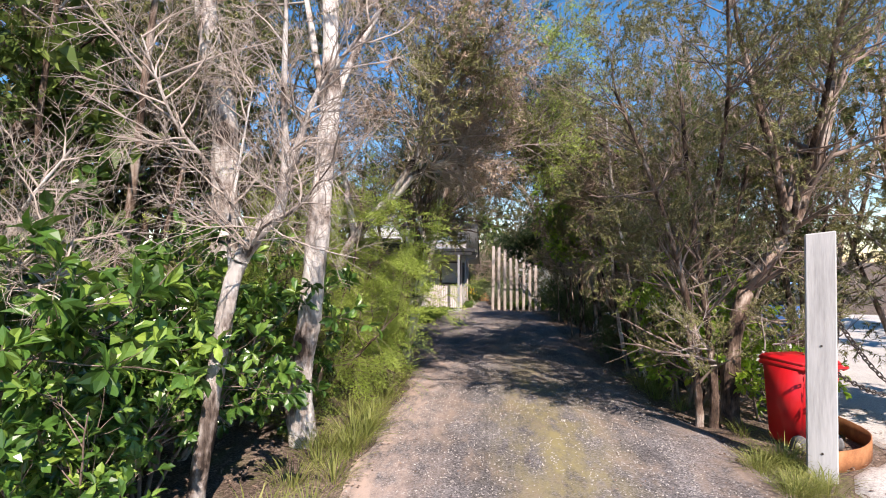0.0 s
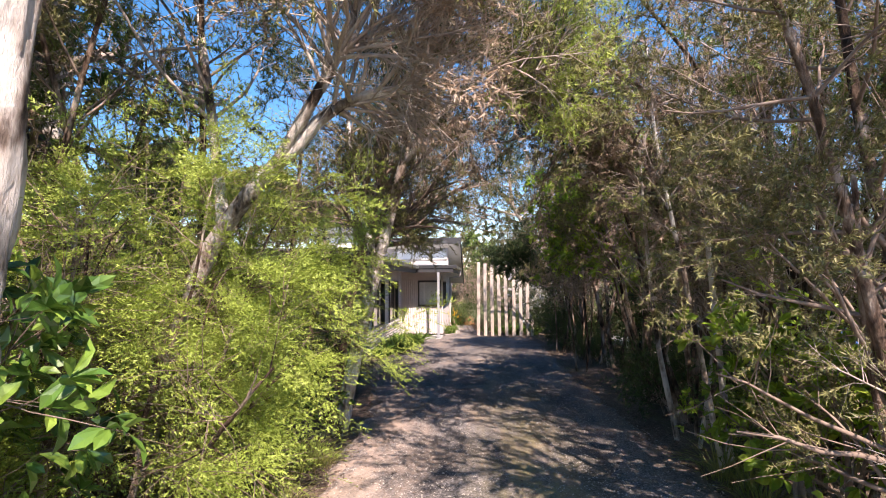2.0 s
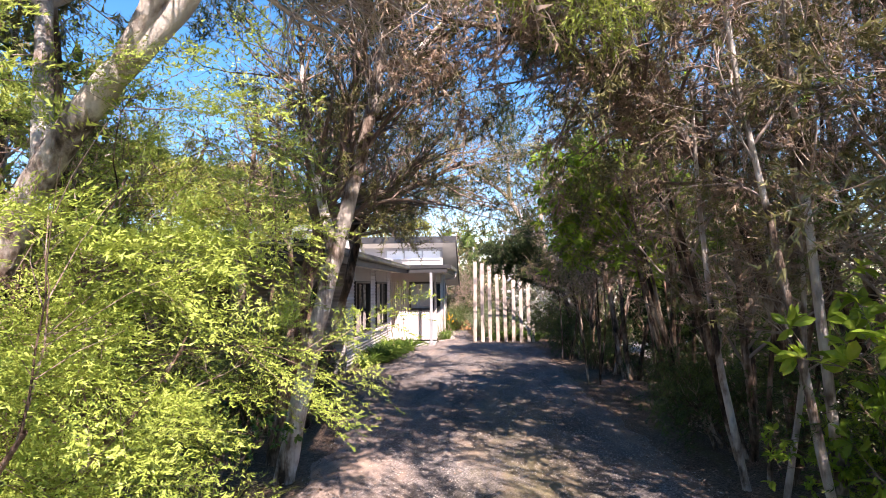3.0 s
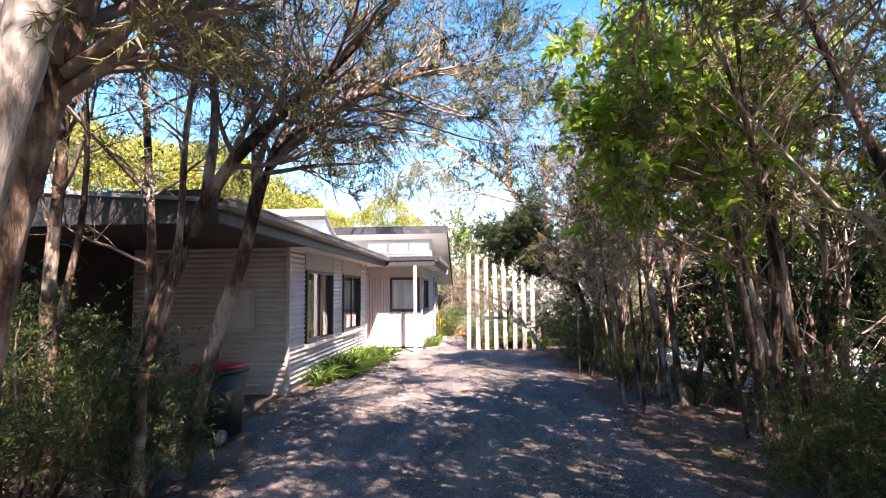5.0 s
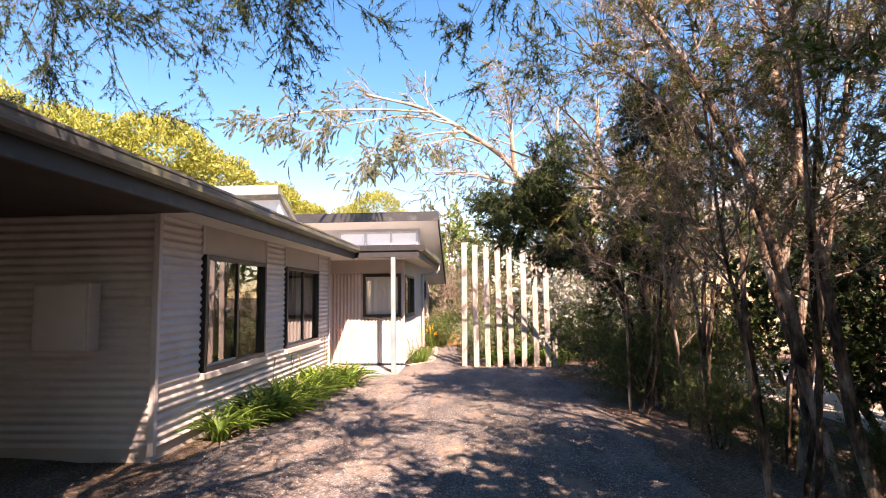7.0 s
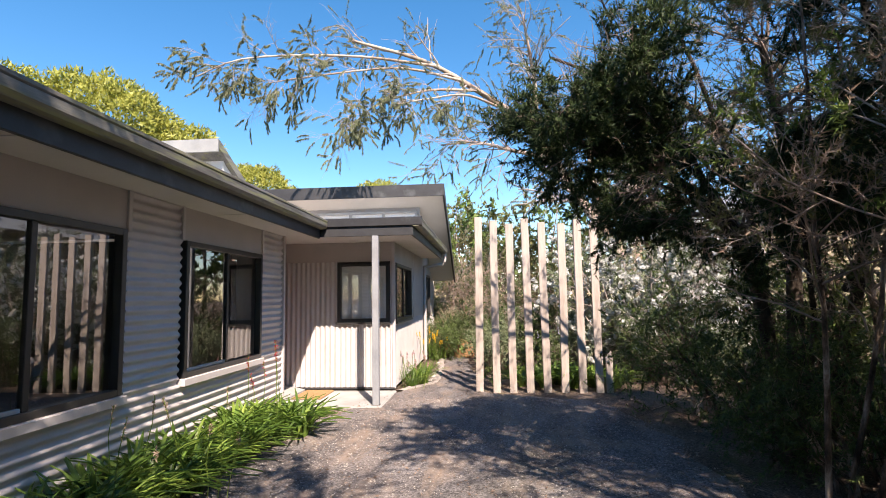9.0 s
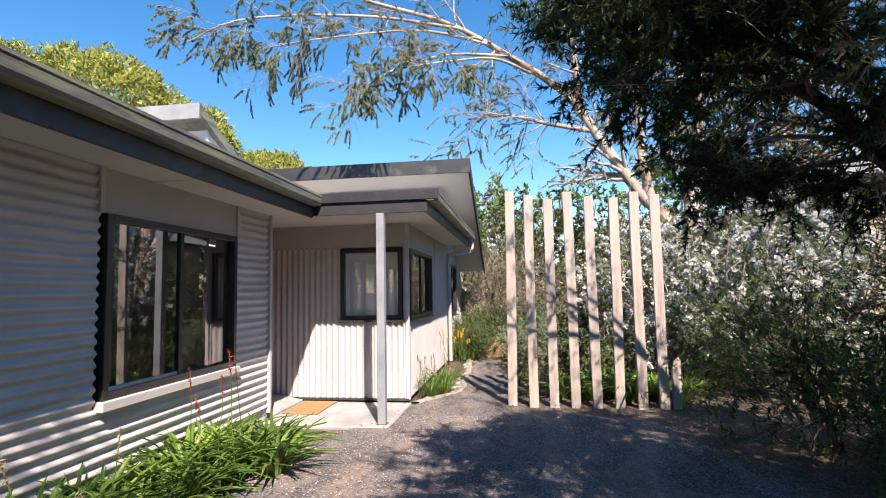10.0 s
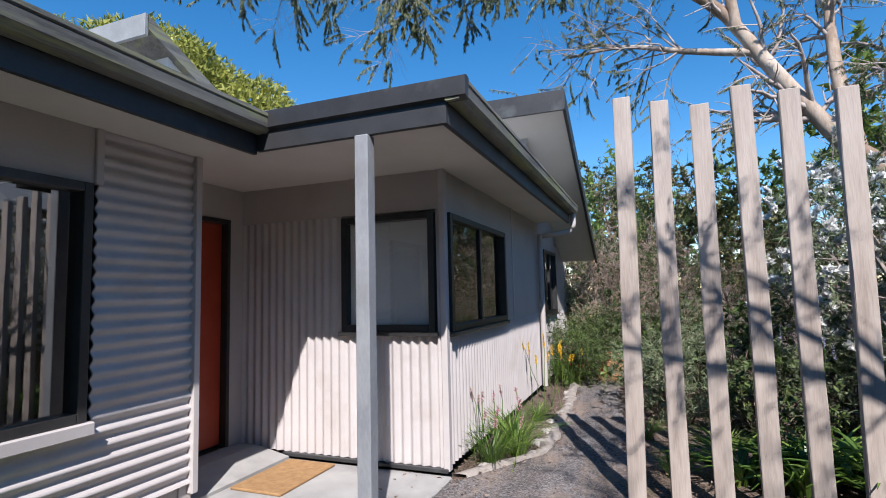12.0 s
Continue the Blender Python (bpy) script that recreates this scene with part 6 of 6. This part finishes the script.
bl = blossom_shrub(91)
for x, y, rz, s in ((2.6, 25.7, 0, 1.0), (3.7, 25.9, 120, 1.05), (3.2, 26.9, 240, 1.15), (4.6, 26.6, 310, 1.1)):
    put(bl, x, y, rz, s)
stow(bl)

# gum tree
t, limbs, rng = hero("gum_tree", "spreading gum tree with smooth cream and tan limbs",
                     [[(3.6, 29.2, -0.2), (3.55, 29.3, 1.8), (3.35, 29.6, 3.0), (2.93, 30.0, 3.67), (2.07, 30.0, 5.0), (1.28, 30.0, 6.26), (-0.21, 29.6, 7.25), (-1.53, 29.0, 7.84), (-3.2, 27.8, 7.9)],
                      [(3.65, 29.2, -0.2), (3.9, 29.6, 2.0), (4.04, 30.0, 3.6), (4.22, 30.0, 4.69), (4.5, 30.3, 6.4), (4.6, 30.5, 8.5)],
                      [(1.6, 30.0, 5.8), (1.5, 29.9, 6.6), (1.45, 29.8, 7.6), (1.2, 29.6, 9.2)], [(3.1, 29.9, 3.5), (3.0, 30.2, 5.0), (3.1, 30.6, 6.6), (3.3, 31.0, 8.4)], [(1.9, 30.0, 5.3), (0.9, 30.2, 5.6), (-0.2, 30.2, 5.9), (-1.2, 30.0, 5.8)],
                      [(4.2, 30.0, 4.2), (5.4, 29.6, 5.4), (6.6, 29.2, 6.4)]], [0.20, 0.22, 0.10, 0.13, 0.07, 0.12], [0.035, 0.06, 0.03, 0.03, 0.02, 0.03], GUMBARK, 95, n=26, sides=12, knob=0.03)
reach_ = lines([[(-0.5, 29.4, 7.4), (-2.0, 28.2, 7.3), (-3.6, 26.8, 6.6), (-4.7, 26.2, 6.2)], [(-1.3, 29.0, 7.7), (-3.0, 27.2, 7.2), (-5.0, 26.0, 6.7), (-6.2, 25.8, 6.2)], [(-0.2, 29.6, 7.2), (-1.4, 28.0, 6.6), (-2.4, 26.8, 5.8), (-3.0, 26.2, 5.0)], [(0.4, 29.8, 6.8), (-0.4, 28.4, 6.6), (-1.2, 27.0, 6.0), (-1.8, 26.2, 5.6)]], 14, 0.04, 0.008)
wood("limb_wood", [(reach_, 6, 0.04)], GUMBARK, t)
bb = sprout(limbs, 150, (0.35, 1.0), (0.7, 1.8), (25, 75), 7, 0.0, 0.16, 0.45, rng, 0.008)
b2 = sprout(reach_, 70, (0.35, 1.0), (0.5, 1.0), (25, 75), 6, -0.04, 0.16, 0.5, rng, 0.005)
cc = sprout(bb, 1250, (0.3, 1.0), (0.35, 0.9), (25, 70), 5, -0.08, 0.15, 0.45, rng, 0.0035)
c2 = sprout(b2, 1050, (0.3, 1.0), (0.25, 0.6), (25, 70), 5, -0.14, 0.15, 0.45, rng, 0.0028)
wood("crown_wood", [(bb, 5), (b2, 5), (cc, 3), (c2, 3)], TWIG, t)
foliage("foliage", leaves(clumped(cc, 0.62, rng, 1.0), 72, (0.05, 0.09), (0.2, 0.3), rng, "blade", (0.35, 1.0), 0.55, 0.7, 0.4), GUMLEAF, t)
foliage("hanging_foliage", leaves(clumped(c2, 0.68, rng, 0.8), 92, (0.045, 0.085), (0.2, 0.3), rng, "blade", (0.35, 1.0), 0.55, 0.7, 0.4), GUMLEAF, t)


# distant trees
def far_tree(seed, leaf, label, h=7.0, wide=0.5, per=17, size=(0.14, 0.28), tips=420):
    rng = np.random.default_rng(seed)
    t = thing("far_tree", 0, 0, 0, label, "tree", "distant trees")
    s = stems(4, h, wide * 0.6, 0.4, 0.11, rng, 10, 0.08)
    b = sprout(s, tips // 5, (0.25, 1.0), (h * 0.14, h * 0.3), (30, 80), 6, 0.06, 0.14, 0.5, rng, 0.015)
    c = sprout(b, tips, (0.25, 1.0), (h * 0.05, h * 0.12), (25, 70), 2, 0.08, 0.14, 0.5, rng, 0.006)
    wood("trunk", [(s, 6, 0.05), (b, 3)], TEABARK, t)
    foliage("foliage", leaves(c, per, size, (0.5, 0.75), rng, "petal", (0.0, 1), 1.1, -0.1), leaf, t)
    return t


def dome_tree(seed, lobes, n, label):
    """A dense rounded crown in several lobes on a short trunk."""
    rng = np.random.default_rng(seed)
    t = thing("dome_tree", 0, 0, 0, label, "tree", "rounded trees behind the house")
    base = np.mean([l[:2] for l in lobes], 0)
    limbs = lines([[(base[0], base[1], -0.1), (base[0], base[1], 1.5), (0.5 * (base[0] + x), 0.5 * (base[1] + y), 0.5 * z + 0.8), (x, y, z)] for x, y, z, r in lobes], 10, 0.16, 0.04)
    wood("trunk", [(limbs, 7, 0.05)], TEABARK, t)
    b = sprout(limbs, 140, (0.6, 1.0), (0.6, 1.5), (30, 85), 5, 0.05, 0.14, 0.5, rng, 0.012)
    wood("crown_wood", [(b, 3)], BROWNTWIG, t)
    size = np.array([l[3] ** 2 for l in lobes])
    pick = rng.choice(len(lobes), n, p=size / size.sum())
    way = unit(rng.normal(size=(n, 3)))
    way[:, 2] = np.where(way[:, 2] < -0.3, -way[:, 2], way[:, 2])
    lumps = np.array([noise.noise(Vector(w) * 3.4 + Vector((seed + k * 7.3, 0, 0))) + 0.5 * noise.noise(Vector(w) * 8 + Vector((0, seed + k, 0))) for w, k in zip(way, pick)])
    rad = np.array([l[3] for l in lobes])[pick] * (1 + 0.22 * lumps) * (1 - 0.28 * rng.random(n) ** 2)
    c = np.array([l[:3] for l in lobes])[pick] + way * rad[:, None] * np.array([1, 1, 0.85])
    d = unit(way * 0.6 + 0.7 * rng.normal(size=(n, 3)) + np.array([0, 0, 0.5]))
    w = unit(np.cross(d, rng.normal(size=(n, 3)) * 0.6 + way))
    ln = rng.uniform(0.09, 0.19, n)[:, None]
    v = np.stack([c - w * ln * 0.2, c + w * ln * 0.2, c + d * ln], 1).reshape(-1, 3)
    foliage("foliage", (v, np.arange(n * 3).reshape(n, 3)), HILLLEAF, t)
    return t


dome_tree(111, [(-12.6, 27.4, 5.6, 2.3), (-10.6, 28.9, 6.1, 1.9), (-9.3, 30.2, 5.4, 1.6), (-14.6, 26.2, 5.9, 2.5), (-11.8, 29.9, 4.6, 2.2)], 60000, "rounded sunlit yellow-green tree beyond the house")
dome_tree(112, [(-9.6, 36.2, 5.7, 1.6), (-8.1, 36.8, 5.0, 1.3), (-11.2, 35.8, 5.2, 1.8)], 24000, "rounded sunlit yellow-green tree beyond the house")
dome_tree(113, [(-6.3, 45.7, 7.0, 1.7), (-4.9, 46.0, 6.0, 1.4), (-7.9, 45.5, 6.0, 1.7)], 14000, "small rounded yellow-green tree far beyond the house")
far = [far_tree(102, GREEN, "leafy green tree in the distance", 7, 0.5), far_tree(103, OLIVE, "grey-green tree in the distance", 8, 0.5)]
for i, (x, y, s) in enumerate(((-1.2, 40, 0.85), (0.6, 43, 0.9), (3.5, 41, 0.9), (-3.8, 44, 0.8), (7, 38, 1.0), (10, 35, 1.0), (-2.6, 36.5, 0.42), (-1.0, 35.5, 0.45), (0.6, 34.5, 0.5), (2.2, 33.8, 0.5), (-4.2, 36, 0.4), (14, 16, 1.0), (14, 9, 1.0), (-9.5, 11, 0.9), (-9, 5, 1.0))):
    put(far[i % 2], x, y, rnd.uniform(0, 360), s)
# third pattern has darkened leaves in place of shade behind the thicket
hedge = [far_tree(104, OLIVE, "dense olive shrub tree behind the thicket", 4.6, 0.6, 16, (0.09, 0.17)), far_tree(105, GREEN, "dense green shrub tree behind the thicket", 4.6, 0.6, 16, (0.09, 0.17)), far_tree(106, DARKLEAF, "dense shrub tree behind the thicket, leaves darkened for shade", 4.6, 0.6, 18, (0.09, 0.17))]
# first pattern: leaf colour darkened to stand for shade under the gum
tangle = [tea_tree(46, 3.2, 0.6, 0.6, 5, DEEP, 0.1, 24, (0.036, 0.065), 0.025, label="tangled shrub behind the timber posts, leaves darkened for shade"), tea_tree(47, 3.0, 0.8, 0.4, 5, DRYLEAF, 0.1, 24, (0.036, 0.065), 0.025, label="withered brown shrub at the end of the path")]
for i, (x, y, s) in enumerate(((4.6, 15.2, 0.7), (4.9, 17.2, 0.7), (5.6, 13.8, 0.8), (5.8, 15.6, 0.8), (5.6, 6.6, 0.9), (5.0, 19.2, 0.6), (5.2, 21.2, 0.6), (5.6, 23.4, 0.32), (6.6, 20.0, 0.85), (7.6, 22.6, 0.9), (4.3, 17.6, 0.5), (-5.4, 3.4, 1.3), (-5.8, 6.4, 1.3), (-5.6, 9.0, 1.2), (-4.6, 1.0, 1.1), (0.6, 28.6, 0.38), (1.6, 29.6, 0.42), (2.6, 28.6, 0.5), (0.1, 30.8, 0.5), (-0.5, 32.5, 0.75), (3.8, 28.0, 0.7), (-2.2, 33.5, 0.7))):
    if y > 24 and x > -1:
        put(tangle[0], x, y, rnd.uniform(0, 360), s * 1.5)
        continue
    # darkened pattern goes right of the drive, where deep shade is wanted
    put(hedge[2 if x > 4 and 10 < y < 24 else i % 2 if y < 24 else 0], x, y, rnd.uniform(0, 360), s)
# broad-leaved pattern also uses DEEP leaves as painted shade behind the posts
low = [broad_bush(73, 1.0, 0.9, (0.07, 0.12), 200, DEEP, "low leafy shrub behind the timber posts"), plume_bush(83, 1.2, 0.9, SILVER, 12, (0.035, 0.07), "low grey-green shrub behind the timber posts")]
for i, (x, y, s) in enumerate(((0.9, 26.0, 0.6), (0.2, 26.6, 0.8), (1.0, 27.2, 1.0), (2.0, 26.3, 0.9), (0.0, 28.0, 0.9), (-0.1, 29.7, 1.0), (-1.9, 31.2, 1.2), (-1.2, 31.6, 1.2), (-0.3, 31.0, 1.2), (3.4, 24.4, 0.8), (3.5, 22.9, 0.8))):
    put(low[i % 2], x, y, rnd.uniform(0, 360), s)
for x, y, s in ((-1.15, 31.0, 0.75), (-0.45, 31.4, 0.8), (0.3, 29.4, 0.5)):
    put(tangle[1], x, y, rnd.uniform(0, 360), s)
for p in far + hedge + low + tangle:
    stow(p)


# ---- strap plants, grasses, flowers ----
def blades(n, length, width, lean, rng, points=6, spread=0.10):
    """Arching strap leaves from one crown."""
    a = rng.uniform(0, 2 * np.pi, n)
    out = np.stack([np.cos(a), np.sin(a)], -1)
    L = rng.uniform(*length, n)
    w = rng.uniform(*width, n)
    ln = rng.uniform(*lean, n)
    u = np.linspace(0, 1, points)
    horiz = (L * ln)[:, None] * (0.25 * u + 0.75 * u ** 2)[None]
    vert = L[:, None] * (u - 0.55 * ln[:, None] * u ** 2.4)
    base = out * rng.uniform(0, spread, n)[:, None]
    c = np.stack([base[:, :1] + out[:, :1] * horiz, base[:, 1:] + out[:, 1:] * horiz, vert - 0.02], -1)
    side = np.stack([-out[:, 1], out[:, 0], np.zeros(n)], -1)[:, None] * (w[:, None] * np.array([0.7] + [1.0] * (points - 3) + [0.7, 0.08])[None])[..., None] / 2
    sag = np.array([0, 0, -0.25]) * w[:, None, None]
    v = np.stack([c - side, c + sag, c + side], 2).reshape(-1, 3)
    i = np.arange(n * points * 3).reshape(n, points, 3)
    q = np.concatenate([np.stack([i[:, :-1, k], i[:, :-1, k + 1], i[:, 1:, k + 1], i[:, 1:, k]], -1).reshape(-1, 4) for k in (0, 1)])
    return v, q


def strap_plant(seed, n, length, width, lean, leaf, name, label, category="plant", group="", spread=0.1):
    rng = np.random.default_rng(seed)
    t = thing(name, 0, 0, 0, label, category, group)
    foliage("foliage", blades(n, length, width, lean, rng, spread=spread), leaf, t)
    return t


lilies = [strap_plant(s, 66, (0.40, 0.70), (0.027, 0.046), (0.45, 1.2), STRAP, "strap_leaf_plant", "clump of bright green arching strap leaves by the wall", "plant", "border along the wall") for s in (1, 2, 3)]
for i, y in enumerate(np.arange(18.0, 21.95, 0.34)):
    outer = np.interp(y, [17.6, 19.5, 21.6, 22.0], [-2.5, -2.25, -2.0, -2.3])
    for j in range(3):
        x = -2.72 + 0.34 * j
        if x > outer:
            continue
        put(lilies[(i + j) % 3], x + rnd.normal() * 0.05, y + rnd.normal() * 0.08, rnd.uniform(0, 360), rnd.uniform(0.75, 1.02))
for x, y, s in ((0.55, 24.75, 0.8), (0.95, 24.65, 0.9), (1.4, 24.6, 1.0), (1.75, 24.7, 0.9), (1.15, 24.95, 0.9), (2.1, 24.6, 0.8)):
    put(lilies[int(x * 10) % 3], x, y, rnd.uniform(0, 360), s)
for p in lilies:
    stow(p)
tuft = [strap_plant(s, 130, (0.35, 0.6), (0.006, 0.011), (0.3, 0.9), STRAP, "grass_clump", "tuft of fine green grass-like leaves by the path", "grass clump") for s in (11, 12)]
for x, y, s in ((-1.32, 24.6, 0.85), (-1.18, 24.9, 1.0), (-1.3, 25.25, 0.9), (-1.25, 26.2, 0.6), (-1.2, 28.6, 1.2), (-1.35, 29.1, 1.3), (-1.1, 29.6, 1.3), (0.1, 24.75, 0.55), (1.95, 24.25, 0.6), (0.5, 25.2, 0.8), (0.95, 25.1, 0.9), (1.3, 24.9, 0.8), (-0.1, 25.8, 0.5)):
    put(tuft[int(y * 10) % 2], x, y, rnd.uniform(0, 360), s)
wild = [strap_plant(s, 70, (0.18, 0.42), (0.004, 0.008), (0.3, 0.95), GRASS, "grass_clump", "straggling yellow-green grass at the edge of the drive", "grass clump", spread=0.16) for s in (21, 22, 23)]
for i in range(44):
    y = rnd.uniform(3.2, 9.0)
    le, ri = drive_edges(y)
    x = le - abs(rnd.normal()) * 0.18 + 0.02 if rnd.random() < 0.72 else ri + abs(rnd.normal()) * 0.2
    put(wild[i % 3], x, y, rnd.uniform(0, 360), rnd.uniform(0.6, 1.2))
for i in range(22):
    put(wild[i % 3], 2.15 + rnd.normal() * 0.12, rnd.uniform(4.7, 5.6), rnd.uniform(0, 360), rnd.uniform(0.4, 0.7))
for p in tuft + wild:
    stow(p)
upright = plume_bush(84, 1.0, 0.35, DEEP, 14, (0.03, 0.055), "upright fine-leaved green shrub beside the path")
for x, y, rz, s in ((-1.18, 29.0, 0, 0.85), (-1.0, 29.7, 130, 0.95)):
    put(upright, x, y, rz, s)
stow(upright)


def flower_spikes(name, x, y, n, height, petal, label, head=(0.10, 0.02), spread=0.3, seed=0, bloom=40):
    """Thin stalks that carry small flower heads."""
    rng = np.random.default_rng(seed)
    t = thing(name, x, y, float(ground_z(x, y)), label, "flowers")
    base = np.concatenate([rng.normal(size=(n, 2)) * spread, np.zeros((n, 1))], 1)
    tip = base + np.concatenate([rng.normal(size=(n, 2)) * 0.10, rng.uniform(*height, (n, 1))], 1)
    p = np.linspace(base, tip, 5, axis=1)
    p[:, 1:4] += rng.normal(size=(n, 3, 3)) * 0.01
    st = (p, np.full((n, 5), 0.0035))
    wood("stalk_wood", [(st, 4)], STRAP, t)
    foliage("bloom", leaves(st, bloom, (0.016, 0.03), (0.35, 0.6), rng, "blade", (1 - head[0] / 0.6, 1.0), 1.0, 0.1, 0.2), petal, t)
    return t


flower_spikes("poker_flowers", -1.3, 26.9, 7, (0.6, 0.95), YELLOWFLOWER, "yellow torch flowers standing against the wall", seed=1, spread=0.2, bloom=90)
flower_spikes("poker_flowers", -1.25, 28.2, 6, (0.5, 0.7), YELLOWFLOWER, "orange-yellow torch flowers beside the path", seed=2, spread=0.12, bloom=70)
flower_spikes("red_flowers", -1.0, 28.7, 14, (0.2, 0.4), REDFLOWER, "small red flowers beside the path", seed=3, spread=0.15)
flower_spikes("pink_flowers", -1.36, 24.75, 18, (0.42, 0.70), PINKFLOWER, "pink flower stalks above a grass clump", seed=4, spread=0.17)
flower_spikes("kangaroo_paw", -2.3, 20.9, 5, (0.75, 1.15), REDFLOWER, "dark red flowers on thin tall stalks in the border", seed=5, spread=0.12)
flower_spikes("seed_stalks", -2.35, 18.9, 9, (0.5, 0.85), DRYLEAF, "dry dark seed stalks in the border", seed=6, spread=0.3)
flower_spikes("mauve_flowers", 1.6, 26.4, 10, (0.7, 1.1), MAUVEFLOWER, "mauve flower heads behind the timber posts", seed=7, spread=0.3)


# rounded boulder and edging stones
def boulder(name, x, y, size, mat, label, seed, category="rock", sink=0.3):
    bm = bmesh.new()
    bmesh.ops.create_icosphere(bm, subdivisions=3, radius=1)
    for v in bm.verts:
        n_ = noise.noise(v.co * 1.3 + Vector((seed * 3.1, 0, 0))) * 0.28 + noise.noise(v.co * 4 + Vector((0, seed, 0))) * 0.06
        v.co = v.co * (1 + n_)
        v.co = Vector((v.co.x * size[0], v.co.y * size[1], v.co.z * size[2]))
    ob = new(name, mesh_of(name, bm, mat, True))
    ob.location = (x, y, float(ground_z(x, y)) + size[2] * (1 - 2 * sink) * 0.8)
    return tagged(ob, label, category)


def path_edging():
    """A low uneven strip of pale mortar between the bed and the path."""
    ys = np.arange(24.22, 28.8, 0.05)
    left = drive_edges(ys)[0] - 0.10 + bumpy(ys, ys * 0, 0.25, 0.05, 31)
    wide = 0.15 + bumpy(ys, ys * 0, 0.3, 0.07, 37)
    across = np.array([0.0, 0.12, 0.5, 0.88, 1.0])
    lift = np.array([-0.05, 0.035, 0.045, 0.035, -0.05])
    x = left[:, None] + wide[:, None] * across[None]
    y = np.broadcast_to(ys[:, None], x.shape)
    z = ground_z(x, y) + lift[None] + bumpy(x, y, 0.12, 0.012, 41)
    i = np.arange(x.size).reshape(x.shape)
    q = np.stack([i[:-1, :-1], i[1:, :-1], i[1:, 1:], i[:-1, 1:]], -1).reshape(-1, 4)
    return tagged(new("path_edging", build_mesh("path_edging", np.stack([x, y, z], -1).reshape(-1, 3), [q], MORTAR, True)), "uneven pale mortar strip between planting bed and path", "edging", kind="structure")


path_edging()
boulder("boulder", -0.62, 29.3, (0.28, 0.3, 0.36), ROCK, "rust-brown rounded boulder beside the path", 3)
for i in range(9):
    y = 24.5 + i * 0.42
    boulder("edging_stone", float(drive_edges(y)[0]) - 0.06 + rnd.normal() * 0.03, y, (rnd.uniform(0.04, 0.09), rnd.uniform(0.06, 0.12), 0.035), STONE, "pale flat stone edging the planting bed", i + 5, "stone")


# leaf litter and loose stones
def litter(n, xr, yr, keep, seed, size=(0.02, 0.06)):
    rng = np.random.default_rng(seed)
    x, y = rng.uniform(*xr, n), rng.uniform(*yr, n)
    le, ri = drive_edges(y)
    ok = keep(x, y, le, ri, rng)
    x, y = x[ok], y[ok]
    n = len(x)
    le, ri = drive_edges(y)
    z = np.where((x > le) & (x < ri), drive_z(x, y), ground_z(x, y) + 0.03) + rng.uniform(0.004, 0.02, n)
    c = np.stack([x, y, z], -1)
    a = rng.uniform(0, 2 * np.pi, n)
    L, w = rng.uniform(*size, n)[:, None], rng.uniform(0.006, 0.02, n)[:, None]
    d = unit(np.stack([np.cos(a), np.sin(a), rng.normal(size=n) * 0.2], -1))
    s = unit(np.stack([-np.sin(a), np.cos(a), rng.normal(size=n) * 0.3], -1))
    v = np.stack([c - d * L / 2, c + s * w / 2 + np.array([0, 0, 0.004]), c + d * L / 2, c - s * w / 2], 1).reshape(-1, 3)
    ob = new("leaf_litter", build_mesh("leaf_litter", v, [np.arange(n * 4).reshape(n, 4)], LITTER))
    return tagged(ob, "scattered dry brown leaves and bark strips", "leaf litter", kind="stuff")


litter(32000, (-3.4, 4.2), (2.0, 27.5), lambda x, y, le, ri, rng: ((x < le + 0.25) | (x > ri - 0.3)) & ~((x < -1.9) & (y > 17)), 1)
litter(17000, (-2.6, 2.1), (3.0, 24.2), lambda x, y, le, ri, rng: (x > le) & (x < ri) & (rng.uniform(size=len(x)) < np.clip((y - 4) / 16, 0.1, 1)), 2, (0.012, 0.04))


def loose_stones(n, seed):
    rng = np.random.default_rng(seed)
    y = rng.uniform(2.5, 23.5, n)
    le, ri = drive_edges(y)
    x = rng.uniform(0.02, 0.98, n) * (ri - le) + le
    c = np.stack([x, y, drive_z(x, y) + 0.001], -1)
    r = rng.uniform(0.004, 0.011, n)[:, None]
    k = np.array([(1, 0, 0), (-0.3, 0.9, 0), (-0.7, -0.7, 0), (0.1, 0.1, 0.8)])
    a = rng.uniform(0, 2 * np.pi, n)
    ca, sa = np.cos(a)[:, None], np.sin(a)[:, None]
    px, py, pz = k[:, 0][None], k[:, 1][None], k[:, 2][None]
    v = np.stack([c[:, :1] + r * (px * ca - py * sa), c[:, 1:2] + r * (px * sa + py * ca), c[:, 2:] + r * pz + 0 * ca], -1).reshape(-1, 3)
    o = np.arange(n)[:, None] * 4
    f = np.vstack([o + np.array([[0, 1, 3]]), o + np.array([[1, 2, 3]]), o + np.array([[2, 0, 3]])])
    return tagged(new("loose_stones", build_mesh("loose_stones", v, [f], STONE)), "small loose pale stones on the drive", "gravel", kind="stuff")


loose_stones(22000, 3)
